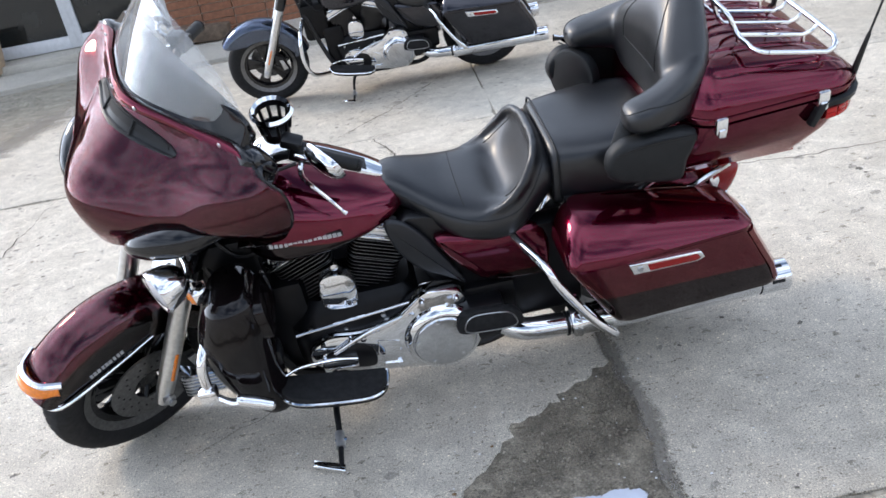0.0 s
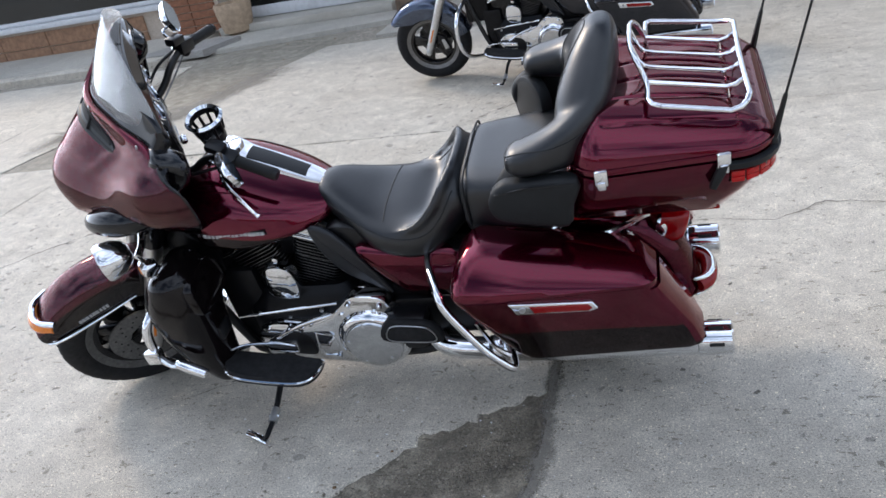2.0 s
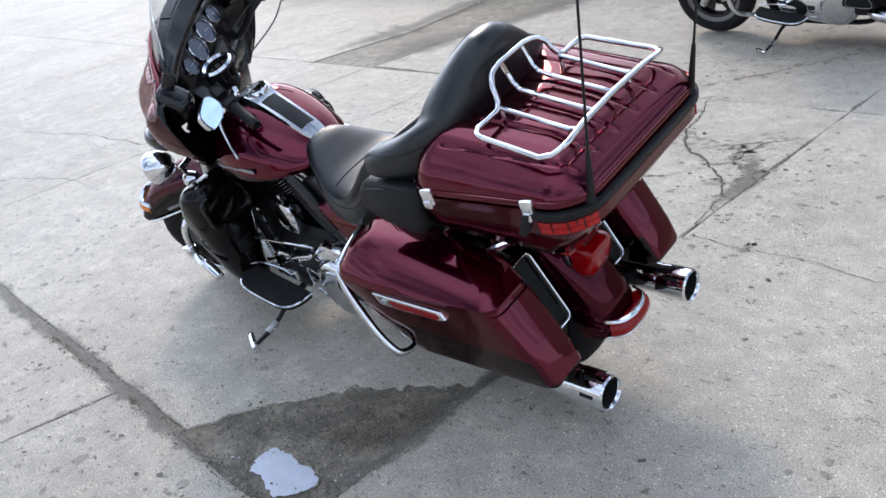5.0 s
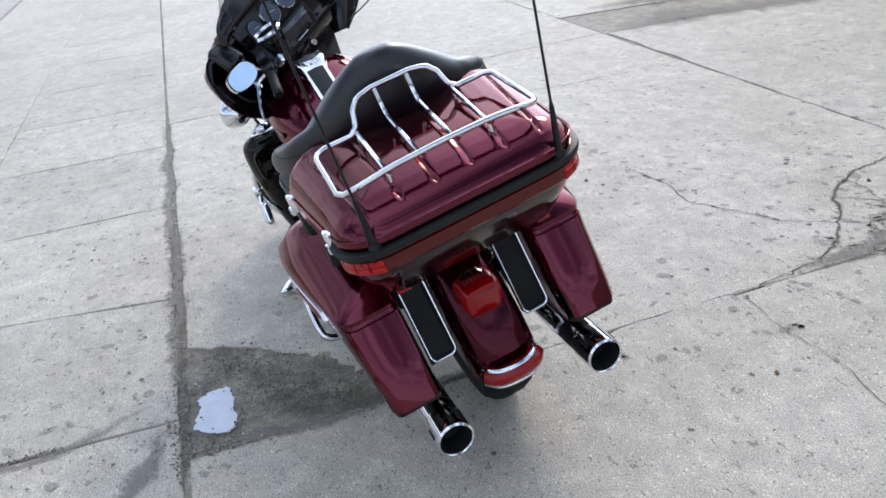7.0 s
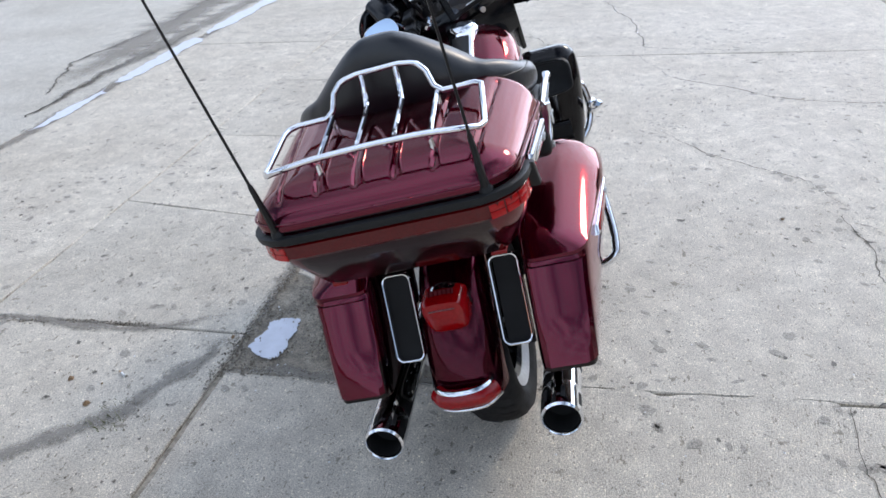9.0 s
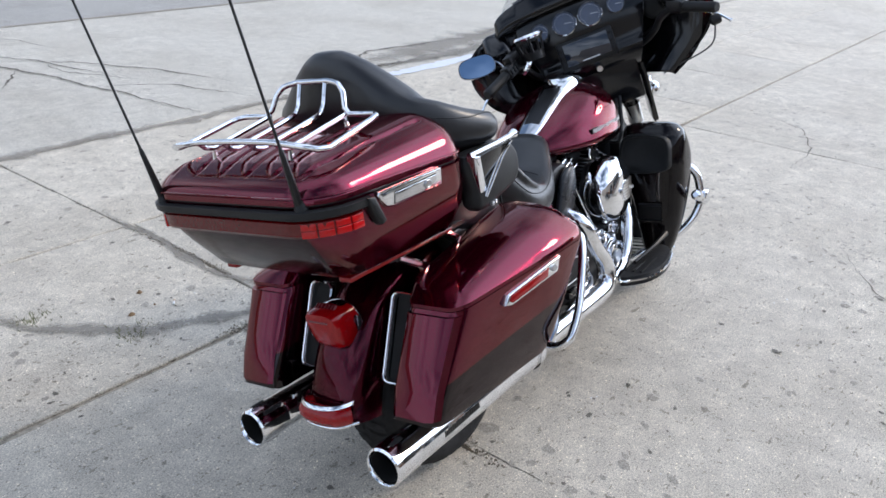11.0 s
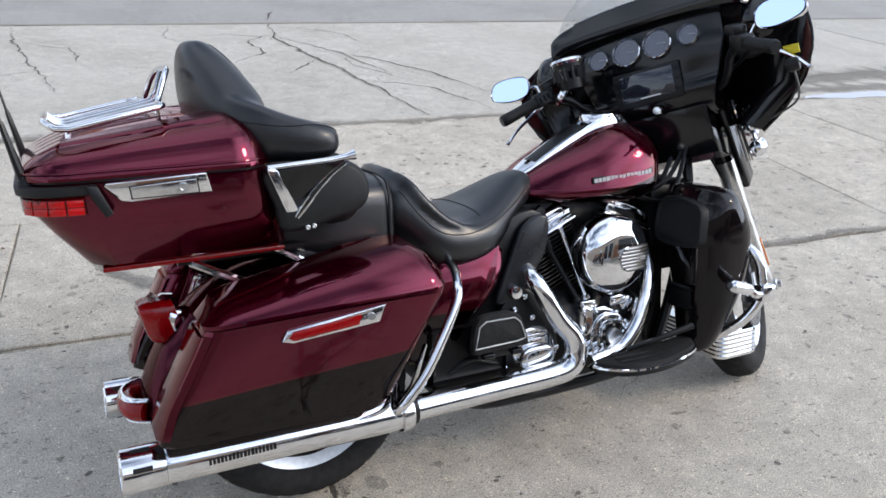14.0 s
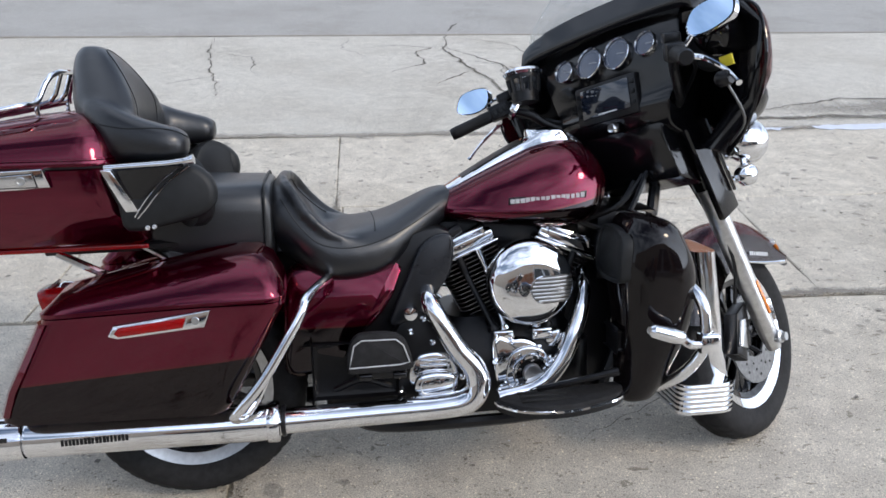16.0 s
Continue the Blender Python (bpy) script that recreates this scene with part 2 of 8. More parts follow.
def glass(name, color, film=0.0):
    m = bpy.data.materials.new(name)
    m.use_nodes = True
    nt = m.node_tree
    nt.nodes.clear()
    out = nt.nodes.new("ShaderNodeOutputMaterial")
    tr = nt.nodes.new("ShaderNodeBsdfTransparent")
    tr.inputs[0].default_value = (*color, 1)
    gl = nt.nodes.new("ShaderNodeBsdfGlossy")
    gl.inputs["Roughness"].default_value = 0.02
    lw = nt.nodes.new("ShaderNodeLayerWeight")
    lw.inputs[0].default_value = 0.5
    pw, fr = nt.nodes.new("ShaderNodeMath"), nt.nodes.new("ShaderNodeMath")
    pw.operation, pw.inputs[1].default_value = "POWER", 2.6
    fr.operation, fr.inputs[1].default_value, fr.inputs[2].default_value = "MULTIPLY_ADD", 0.85, 0.14
    nt.links.new(lw.outputs["Facing"], pw.inputs[0])
    nt.links.new(pw.outputs[0], fr.inputs[0])
    mx = nt.nodes.new("ShaderNodeMixShader")
    nt.links.new(fr.outputs[0], mx.inputs[0])
    nt.links.new(tr.outputs[0], mx.inputs[1])
    nt.links.new(gl.outputs[0], mx.inputs[2])
    last = mx.outputs[0]
    if film:
        # a pale film stands in for bright sky reflected in the plastic
        df, tl, ad = nt.nodes.new("ShaderNodeBsdfDiffuse"), nt.nodes.new("ShaderNodeBsdfTranslucent"), nt.nodes.new("ShaderNodeMixShader")
        ad.inputs[0].default_value = 0.85
        df.inputs[0].default_value = tl.inputs[0].default_value = (0.85, 0.85, 0.84, 1)
        nt.links.new(df.outputs[0], ad.inputs[1])
        nt.links.new(tl.outputs[0], ad.inputs[2])
        t = tex(m, "ShaderNodeTexNoise", 7, 5)
        f = ramp(m, t.outputs["Fac"], [(0.3, (film * 0.95,) * 3), (0.7, (film * 1.05,) * 3)])
        m2 = nt.nodes.new("ShaderNodeMixShader")
        nt.links.new(f, m2.inputs[0])
        nt.links.new(last, m2.inputs[1])
        nt.links.new(ad.outputs[0], m2.inputs[2])
        last = m2.outputs[0]
    nt.links.new(last, out.inputs[0])
    return m


M["windscreen"] = glass("clear_windscreen", (0.88, 0.89, 0.89), 0.20)


def concrete(name, tone, pits=1.0, blotch=0.0):
    """Worn concrete: pale and dark aggregate, scattered pits, broad stains, a tone of its own for each slab."""
    m = base(name, tone, 0.62, spec=0.55)
    nt = m.node_tree
    oi = nt.nodes.new("ShaderNodeObjectInfo")
    fine = tex(m, "ShaderNodeTexNoise", 190, 5, 0.75)
    mid = tex(m, "ShaderNodeTexNoise", 9, 8, 0.72)
    wide = tex(m, "ShaderNodeTexNoise", 0.9, 5, 0.6)
    c = ramp(m, fine.outputs["Fac"], [(0.33, tuple(k * 0.30 for k in tone)), (0.47, tone), (0.62, tuple(min(1, k * 1.75) for k in tone))])
    c = mixc(m, 0.25, c, ramp(m, mid.outputs["Fac"], [(0.30, tuple(k * 0.55 for k in tone)), (0.62, tuple(min(1, k * 1.2) for k in tone))]))
    c = mixc(m, 0.9, c, ramp(m, wide.outputs["Fac"], [(0.32, (0.82, 0.80, 0.77)), (0.56, (1.0, 0.995, 0.985))]), "MULTIPLY")

    # single stones in the surface: every cell of a fine mosaic is darker, paler or plain by its own chance
    for scale, lo, hi in ((85, 0.52, 1.5), (160, 0.62, 1.6)):
        cell = tex(m, "ShaderNodeTexVoronoi", scale)
        sep = nt.nodes.new("ShaderNodeSeparateColor")
        nt.links.new(cell.outputs["Color"], sep.inputs[0])
        core = ramp(m, cell.outputs["Distance"], [(0.22, (1, 1, 1)), (0.42, (0, 0, 0))])
        chance = ramp(m, sep.outputs[0], [(0.0, (lo,) * 3), (0.13, (lo,) * 3), (0.15, (1, 1, 1)), (0.86, (1, 1, 1)), (0.88, (hi, hi, hi * 0.97))])
        c = mixc(m, core, c, mixc(m, 0.9, c, chance, "MULTIPLY"))

    # pits: ragged hollows with their shade put into the colour, some round, some drawn out one way by the broom
    spots = tex(m, "ShaderNodeTexNoise", 17, 4, 0.72)
    c = mixc(m, 0.85 * pits, c, ramp(m, spots.outputs["Fac"], [(0.0, (0.30, 0.28, 0.25)), (0.345, (0.42, 0.40, 0.36)), (0.375, (1, 1, 1))]), "MULTIPLY")
    mp = nt.nodes.new("ShaderNodeMapping")
    mp.inputs["Scale"].default_value = (12, 34, 30)
    mp.inputs["Rotation"].default_value = (0, 0, 0.25)
    cn = nt.nodes.new("ShaderNodeTexCoord")
    nt.links.new(cn.outputs["Object"], mp.inputs[0])
    dash = nt.nodes.new("ShaderNodeTexNoise")
    dash.inputs["Scale"].default_value, dash.inputs["Detail"].default_value, dash.inputs["Roughness"].default_value = 1.0, 4, 0.7
    nt.links.new(mp.outputs[0], dash.inputs["Vector"])
    # the pale step round each dark dash is its lit rim, painted in
    c = mixc(m, 0.9 * pits, c, ramp(m, dash.outputs["Fac"], [(0.0, (0.30, 0.28, 0.26)), (0.350, (0.46, 0.44, 0.40)), (0.378, (1, 1, 1)), (0.392, (1.15, 1.14, 1.12)), (0.42, (1, 1, 1))]), "MULTIPLY")
    if blotch:
        bl = tex(m, "ShaderNodeTexNoise", 6.5, 9, 0.82)
        c = mixc(m, blotch, c, ramp(m, bl.outputs["Fac"], [(0.36, (0.35, 0.32, 0.28)), (0.5, (0.9, 0.88, 0.84)), (0.63, (1.7, 1.68, 1.62))]), "MULTIPLY")
    c = mixc(m, 1.0, c, ramp(m, oi.outputs["Random"], [(0.0, (0.92, 0.92, 0.92)), (1.0, (1.04, 1.03, 1.02))]), "MULTIPLY")
    setin(m, "Base Color", c)
    h = mixc(m, 0.5, fine.outputs["Fac"], mixc(m, 0.5, spots.outputs["Fac"], dash.outputs["Fac"]))
    bump(m, h, 0.9, 0.014)
    return m


M["concrete"] = concrete("worn_concrete", (0.500, 0.464, 0.400), 1.0, 0.26)
M["concrete2"] = concrete("street_concrete", (0.455, 0.435, 0.388), 0.6, 0.16)
M["walk"] = concrete("sidewalk_concrete", (0.44, 0.42, 0.37), 0.4)
M["asphalt"] = concrete("grey_asphalt", (0.315, 0.306, 0.285), 0.4)
M["dirt"] = concrete("dirty_broken_asphalt", (0.215, 0.192, 0.155), 1.0, 0.9)
M["lane"] = concrete("grey_dirt", (0.255, 0.236, 0.195), 1.0, 0.6)
M["pock"] = concrete("chip_shade_concrete", (0.31, 0.285, 0.245), 0.6)
M["pockdeep"] = concrete("pit_shade_concrete", (0.135, 0.122, 0.100), 0.6)
M["joint"] = grained("joint_dirt", (0.32, 0.285, 0.23), 0.95, 40, 0.5, bumpy=0.4)
M["water"] = grained("thin_ice", (0.56, 0.59, 0.67), 0.35, 18, 0.08)


def faded(name, tone, edge=(0.66, 1.0), scale=14):
    """Loose dirt that thins out unevenly towards its edges."""
    m = concrete(name, tone, 0.8)
    nt = m.node_tree
    at = nt.nodes.new("ShaderNodeAttribute")
    at.attribute_name = "cover"
    t = tex(m, "ShaderNodeTexNoise", scale, 8, 0.75)
    ad = nt.nodes.new("ShaderNodeMath")
    ad.operation = "ADD"
    nt.links.new(at.outputs["Fac"], ad.inputs[0])
    nt.links.new(t.outputs["Fac"], ad.inputs[1])
    f = ramp(m, ad.outputs[0], [(edge[0], (0, 0, 0)), (edge[1], (0.62, 0.62, 0.62))])
    mx = nt.nodes.new("ShaderNodeMixShader")
    tr = nt.nodes.new("ShaderNodeBsdfTransparent")
    nt.links.new(f, mx.inputs[0])
    nt.links.new(tr.outputs[0], mx.inputs[1])
    nt.links.new(nt.nodes["Principled BSDF"].outputs[0], mx.inputs[2])
    nt.links.new(mx.outputs[0], nt.nodes["Material Output"].inputs[0])
    return m


M["dirtfade"] = faded("loose_dirt", (0.25, 0.23, 0.20), (0.62, 1.32), 42)
M["crack"] = faded("crack_dirt", (0.17, 0.15, 0.12), (0.74, 1.0), 30)
M["crackcore"] = grained("crack_shadow", (0.075, 0.065, 0.05), 0.95, 60, 0.5)
M["crumb"] = grained("brown_crumbs", (0.17, 0.145, 0.11), 0.95, 60, 0.5)
M["brick"] = grained("brown_brick", (0.25, 0.105, 0.055), 0.8, 25, 0.35, bumpy=0.3)
M["mortar"] = grained("pale_mortar", (0.50, 0.42, 0.34), 0.9, 60, 0.2)
M["stone"] = grained("brown_stone_sill", (0.30, 0.17, 0.10), 0.85, 12, 0.3, bumpy=0.3)
M["alu"] = grained("white_aluminium_frame", (0.62, 0.63, 0.64), 0.35, 20, 0.08)
M["shopglass"] = grained("dark_shop_glass", (0.012, 0.014, 0.014), 0.04, 3, 0.4, spec=0.5)
M["shopdark"] = grained("unlit_room_dark", (0.02, 0.02, 0.02), 0.8, 6, 0.5)
M["wood"] = grained("weathered_wood", (0.13, 0.09, 0.06), 0.85, 14, 0.45, bumpy=0.4)
M["terracotta"] = grained("tan_planter", (0.42, 0.31, 0.21), 0.8, 20, 0.2, bumpy=0.2)
M["grass"] = grained("dry_grass", (0.10, 0.11, 0.035), 0.8, 30, 0.4)
M["litter"] = grained("leaf_litter", (0.22, 0.13, 0.06), 0.8, 30, 0.4)


# ---- mesh helpers ----
def part(name, bm, mat, parent=None, label="", smooth=40.0, mats=()):
    """Link a bmesh as one mesh object under a thing or a part."""
    bmesh.ops.recalc_face_normals(bm, faces=bm.faces)
    me = bpy.data.meshes.new(name)
    bm.to_mesh(me)
    bm.free()
    for k in (mat, *mats):
        me.materials.append(M[k] if isinstance(k, str) else k)
    if smooth:
        me.shade_smooth()
        me.set_sharp_from_angle(angle=radians(smooth))
    ob = new(name, me)
    ob.parent = parent
    return tagged(ob, label) if label else ob


def cr(keys, n):
    """Catmull-Rom through the rows of keys, n steps to each span."""
    k = np.array(keys, float)
    p = np.vstack([2 * k[0] - k[1], k, 2 * k[-1] - k[-2]])
    out = []
    for i in range(len(k) - 1):
        a, b, c, d = p[i:i + 4]
        for j in range(n):
            t = j / n
            out.append(0.5 * (2 * b + (c - a) * t + (2 * a - 5 * b + 4 * c - d) * t * t + (3 * b - a - 3 * c + d) * t ** 3))
    out.append(k[-1])
    return np.array(out)


def lin(keys, n):
    k = np.array(keys, float)
    out = [k[i] + (k[i + 1] - k[i]) * j / n for i in range(len(k) - 1) for j in range(n)]
    return np.array(out + [k[-1]])


def rings(bm, rs, cap=True, closed=True):
    vs = [[bm.verts.new(p) for p in r] for r in rs]
    n = len(rs[0])
    for a, b in zip(vs, vs[1:]):
        for i in range(n if closed else n - 1):
            j = (i + 1) % n
            bm.faces.new((a[i], a[j], b[j], b[i]))
    if cap and closed:
        bm.faces.new(vs[0][::-1])
        bm.faces.new(vs[-1])
    return bm


def xring(x, yc, zb, zt, hw, n=2.5, zm=None, seg=28):
    """Superellipse in the plane x, from zb to zt, half width hw."""
    zm = (zb + zt) / 2 if zm is None else zm
    out = []
    for i in range(seg):
        a = 2 * math.pi * (i + 0.5) / seg
        c, s = math.cos(a), math.sin(a)
        y = yc + hw * math.copysign(abs(c) ** (2 / n), c)
        z = zm + (zt - zm if s > 0 else zm - zb) * math.copysign(abs(s) ** (2 / n), s)
        out.append((x, y, z))
    return out


def rrect(x0, x1, y0, y1, r, z, seg=5):
    """Rounded rectangle in the plane z."""
    out = []
    r = min(r, abs(x1 - x0) / 2.01, abs(y1 - y0) / 2.01)
    for cx, cy, a0 in ((x1 - r, y1 - r, 0), (x0 + r, y1 - r, 90), (x0 + r, y0 + r, 180), (x1 - r, y0 + r, 270)):
        for i in range(seg + 1):
            a = radians(a0 + 90 * i / seg)
            out.append((cx + r * math.cos(a), cy + r * math.sin(a), z))
    return out


def shaped(bm, fn):
    for v in bm.verts:
        v.co = Vector(fn(*v.co))
    return bm


def tube(pts, r, seg=10, n=6, smooth=True, cap=True, bm=None):
    """A round bar along points, its radius one number or one to each point."""
    bm = bm or bmesh.new()
    rr = r if isinstance(r, (list, tuple)) else [r] * len(pts)
    path = (cr if smooth else lin)([(*p, q) for p, q in zip(pts, rr)], n if len(pts) > 2 or smooth else 1)
    P = [Vector(p[:3]) for p in path]
    up = Vector((0.13, 0.31, 0.94)).normalized()
    rs = []
    side = None
    for i, p in enumerate(P):
        d = (P[min(i + 1, len(P) - 1)] - P[max(i - 1, 0)]).normalized()
        if side is None:
            side = d.cross(up).normalized()
        side = (side - d * side.dot(d)).normalized()
        v = d.cross(side)
        rs.append([p + (side * math.cos(2 * math.pi * k / seg) + v * math.sin(2 * math.pi * k / seg)) * path[i][3] for k in range(seg)])
    return rings(bm, rs, cap)


def lathe(profile, seg=32, axis="y", at=(0, 0, 0), bm=None, cap=True, arc=360):
    """Turn (radius, along) pairs about an axis through at."""
    bm = bm or bmesh.new()
    rs = []
    for r, h in profile:
        ring = []
        for i in range(seg):
            a = radians(arc) * i / seg
            c, s = r * math.cos(a), r * math.sin(a)
            p = {"y": (c, h, s), "x": (h, c, s), "z": (c, s, h)}[axis]
            ring.append(Vector(p) + Vector(at))
        rs.append(ring)
    return rings(bm, rs, cap)


def box(x0, x1, y0, y1, z0, z1, bev=0.004, bm=None, seg=2, m=None):
    own = bmesh.new()
    bmesh.ops.create_cube(own, size=1)
    for v in own.verts:
        v.co = Vector((x0 + (v.co.x + 0.5) * (x1 - x0), y0 + (v.co.y + 0.5) * (y1 - y0), z0 + (v.co.z + 0.5) * (z1 - z0)))
    if bev:
        bmesh.ops.bevel(own, geom=own.edges[:], offset=bev, segments=seg, affect="EDGES", profile=0.5)
    if m:
        own.transform(m)
    return join(bm, own)


def join(bm, own):
    if bm is None:
        return own
    idx = [bm.verts.new(v.co) for v in own.verts]
    own.verts.index_update()
    for f in own.faces:
        try:
            bm.faces.new([idx[v.index] for v in f.verts]).material_index = f.material_index
        except ValueError:
            pass
    own.free()
    return bm


def plate(outline, y0, y1, bev=0.004, seg=2):
    """An outline in x and z, given thickness from y0 to y1, its edges rounded off."""
    n = len(outline)
    area = sum(outline[i][0] * outline[(i + 1) % n][1] - outline[(i + 1) % n][0] * outline[i][1] for i in range(n))
    sg = 1 if area > 0 else -1
    P = [Vector(p) for p in outline]

    def inset(w):
        out = []
        for i in range(n):
            a, b = (P[i] - P[i - 1]).normalized(), (P[(i + 1) % n] - P[i]).normalized()
            m = Vector((-(a.y + b.y), a.x + b.x)) * sg
            if m.length < 1e-6:
                m = Vector((-b.y, b.x)) * sg
            m.normalize()
            out.append(P[i] + m * w)
        return out
    d = 1 if y1 > y0 else -1
    bev = min(bev, abs(y1 - y0) * 0.45)
    steps = [(y0, bev), (y0 + d * bev * 0.3, bev * 0.3), (y0 + d * bev, 0), (y1 - d * bev, 0), (y1 - d * bev * 0.3, bev * 0.3), (y1, bev)] if bev else [(y0, 0), (y1, 0)]
    return rings(bmesh.new(), [[(p.x, y, p.y) for p in (inset(w) if w else P)] for y, w in steps])


def smoothed(outline, n=5):
    """A closed outline rounded through its points."""
    k = [tuple(p) for p in outline]
    full = cr(k[-2:] + k + k[:3], n)
    return [tuple(p) for p in full[2 * n:-2 * n - 1][:len(k) * n]]


# ---- ground ----
def structure(name, bm, mat, label, category="ground", kind="structure", smooth=0):
    return tagged(part(name, bm, mat, None, "", smooth), label, category, "", kind)


bm = bmesh.new()
bmesh.ops.create_grid(bm, x_segments=8, y_segments=8, size=600)
shaped(bm, lambda x, y, z: (x, y, -0.013))
ground = structure("ground", bm, "joint", "brown dirt in the joints under the concrete slabs")
jit = random.Random(5)


def rough_line(pts, step, amp, closed=True):
    """Points along a polygon, shaken sideways as a worn edge is."""
    out = []
    n = len(pts)
    for i in range(n if closed else n - 1):
        a, b = Vector(pts[i]), Vector(pts[(i + 1) % n])
        k = max(1, min(60, int((b - a).length / step)))
        d = (b - a).normalized()
        nn = Vector((-d.y, d.x))
        for j in range(k):
            p = a.lerp(b, j / k)
            q = amp * (noise.noise((p.x * 3.1, p.y * 3.1, 0.3)) + 0.6 * noise.noise((p.x * 13, p.y * 13, 1.7)))
            out.append(p + nn * (q if 0 < j else 0))
    if not closed:
        out.append(Vector(pts[-1]))
    return out


def slab(name, pts, mat, z=0.0, amp=0.008, step=0.09, parent=None, bevel=0.006, deep=0.04, label=""):
    """One cast slab: worn outline, rounded arris, a side down into the joint."""
    line = rough_line(pts, step, amp)
    n = len(line)
    inner = []
    for i, p in enumerate(line):
        d = (line[(i + 1) % n] - line[i - 1]).normalized()
        w = bevel * (0.7 + 0.9 * abs(noise.noise((p.x * 7, p.y * 7, 4.2))))
        inner.append(p + Vector((-d.y, d.x)) * w)
    bm = bmesh.new()
    rs = [[(p.x, p.y, z - deep) for p in line], [(p.x, p.y, z - bevel * 0.8) for p in line], [(p.x, p.y, z) for p in inner]]
    rings(bm, rs)
    return part(name, bm, mat, parent or ground, label, 0)


G = 0.003  # half a joint


def rect(x0, x1, y0, y1, g=G):
    return [(x0 + g, y0 + g), (x1 - g, y0 + g), (x1 - g, y1 - g), (x0 + g, y1 - g)]


# the lot: two rows of large slabs, one corner broken away
lot = [-17.0, -12.6, -8.23, -3.83, 0.53, 4.9, 9.3, 13.7]
for a, b in zip(lot, lot[1:]):
    if a == -3.83:
        # the broken edge is ragged at two scales
        crumb = random.Random(31)
        edge = [Vector(p) for p in ((-0.21, 1.64), (-0.12, 1.83), (0.0, 1.98), (0.10, 2.16), (0.22, 2.21), (0.34, 2.31), (0.505, 2.42))]
        broken = []
        for p, q in zip(edge, edge[1:]):
            side = Vector((p.y - q.y, q.x - p.x)).normalized()
            broken += [tuple(p.lerp(q, j / 6) + side * (crumb.gauss(0, 0.011) if j else 0)) for j in range(6)]
        broken.append((0.505, 2.42))
        slab("slab", [(a + G, 1.635), *broken, (b - G, 5.43 - G), (a + G, 5.43 - G)], "concrete", amp=0.012)
    else:
        slab("slab", rect(a, b, 1.62, 5.43), "concrete")
    if a == -8.23:
        slab("slab", [(a + G, 5.43 + G), (-4.75, 5.43 + G), (-4.55, 6.6), (-4.7, 7.6), (-4.9, 8.9), (a + G, 8.88)], "concrete", amp=0.02)
    elif a == -3.83:
        slab("slab", [(-3.78, 5.47), (b - G, 5.43 + G), (b - G, 9.0), (-3.1, 9.0), (-3.35, 8.2), (-3.6, 6.7)], "concrete", amp=0.02)
    else:
        slab("slab", rect(a, b, 5.43, 8.9), "concrete")
# small squares of the crossing strip and the apron down to the gutter
strip = [-12.4, -11.15, -9.9, -8.6, -7.25, -5.92, -4.58, -3.26, -1.98, -0.80, 0.26, 1.5, 2.75, 4.0, 5.3, 6.6]
for i, (a, b) in enumerate(zip(strip, strip[1:])):
    sa, sb = (0.16 if -1.0 < a < -0.5 else 0.04), (0.16 if -1.0 < b < -0.5 else 0.04)
    slab("slab", [(a - sa + G, 0.38 + G), (b - sb - G, 0.38 + G), (b + sb * 0.6 - G, 1.60 - G), (a + sa * 0.6 + G, 1.60 - G)], "concrete")
apron = [-12.4, -8.6, -4.58, 0.26, 4.6, 9.0]
for a, b in zip(apron, apron[1:]):
    slab("slab", rect(a, b, -1.0, 0.38), "concrete")
slab("slab", rect(6.6, 30, 0.38, 1.6), "concrete")
slab("slab", rect(9.0, 30, -1.0, 0.38), "concrete")
slab("slab", rect(13.7, 40, 1.62, 8.9), "concrete")
slab("slab", rect(-40, -17, 1.62, 8.9), "concrete")
slab("slab", rect(-40, -12.4, -1.0, 1.6), "concrete")

# the street beyond the gutter, and the darker carriageway past it
road = structure("road", shaped(lathe([(0.01, 0), (0.02, 0)], 4, "z"), lambda x, y, z: (x, y - 3, -0.05)), "concrete2", "pale concrete street slabs", "road")
for a, b in ((-60, -8.6), (-8.6, 7.6), (7.6, 60)):
    slab("street_slab", rect(a, b, -5.12, -1.06, 0.015), "concrete2", -0.004, 0.012, 0.15, road)
slab("carriageway", [(-200, -60), (200, -60), (200, -5.17), (-200, -5.17)], "asphalt", -0.008, 0.02, 2.0, road, label="grey asphalt carriageway")
slab("far_verge", [(-400, -500), (400, -500), (400, -60.2), (-400, -60.2)], "concrete2", -0.004, 0.02, 6.0, road)


def ribbon(name, pts, width, mat, z, parent, amp=0.03, step=0.05, label="", soft=False):
    """A jagged crack or a strip of dirt of uneven width."""
    line = rough_line(pts, step, amp, False)
    bm = bmesh.new()
    cov = bm.verts.layers.float.new("cover")
    cols = ((1, 0.0), (0.6, 0.30), (0.0, 0.62), (-0.6, 0.30), (-1, 0.0)) if soft else ((1, 1.0), (-1, 1.0))
    rows = []
    for i, p in enumerate(line):
        d = (line[min(i + 1, len(line) - 1)] - line[max(i - 1, 0)]).normalized()
        w = width * (0.35 + 0.9 * abs(noise.noise((p.x * 5, p.y * 5, 9.1))) + 0.5 * abs(noise.noise((p.x * 21, p.y * 21, 2.1))))
        if i in (0, len(line) - 1):
            w *= 0.15
        nn = Vector((-d.y, d.x)) * w / 2
        end = min(1.0, 4 * i / len(line), 4 * (len(line) - 1 - i) / len(line))
        row = []
        for k, c in cols:
            v = bm.verts.new((*(p + nn * k), z))
            v[cov] = c * end
            row.append(v)
        rows.append(row)
    for a, b in zip(rows, rows[1:]):
        for k in range(len(cols) - 1):
            bm.faces.new((a[k], a[k + 1], b[k + 1], b[k]))
    return part(name, bm, mat, parent, label, 0)


CRACKS = []
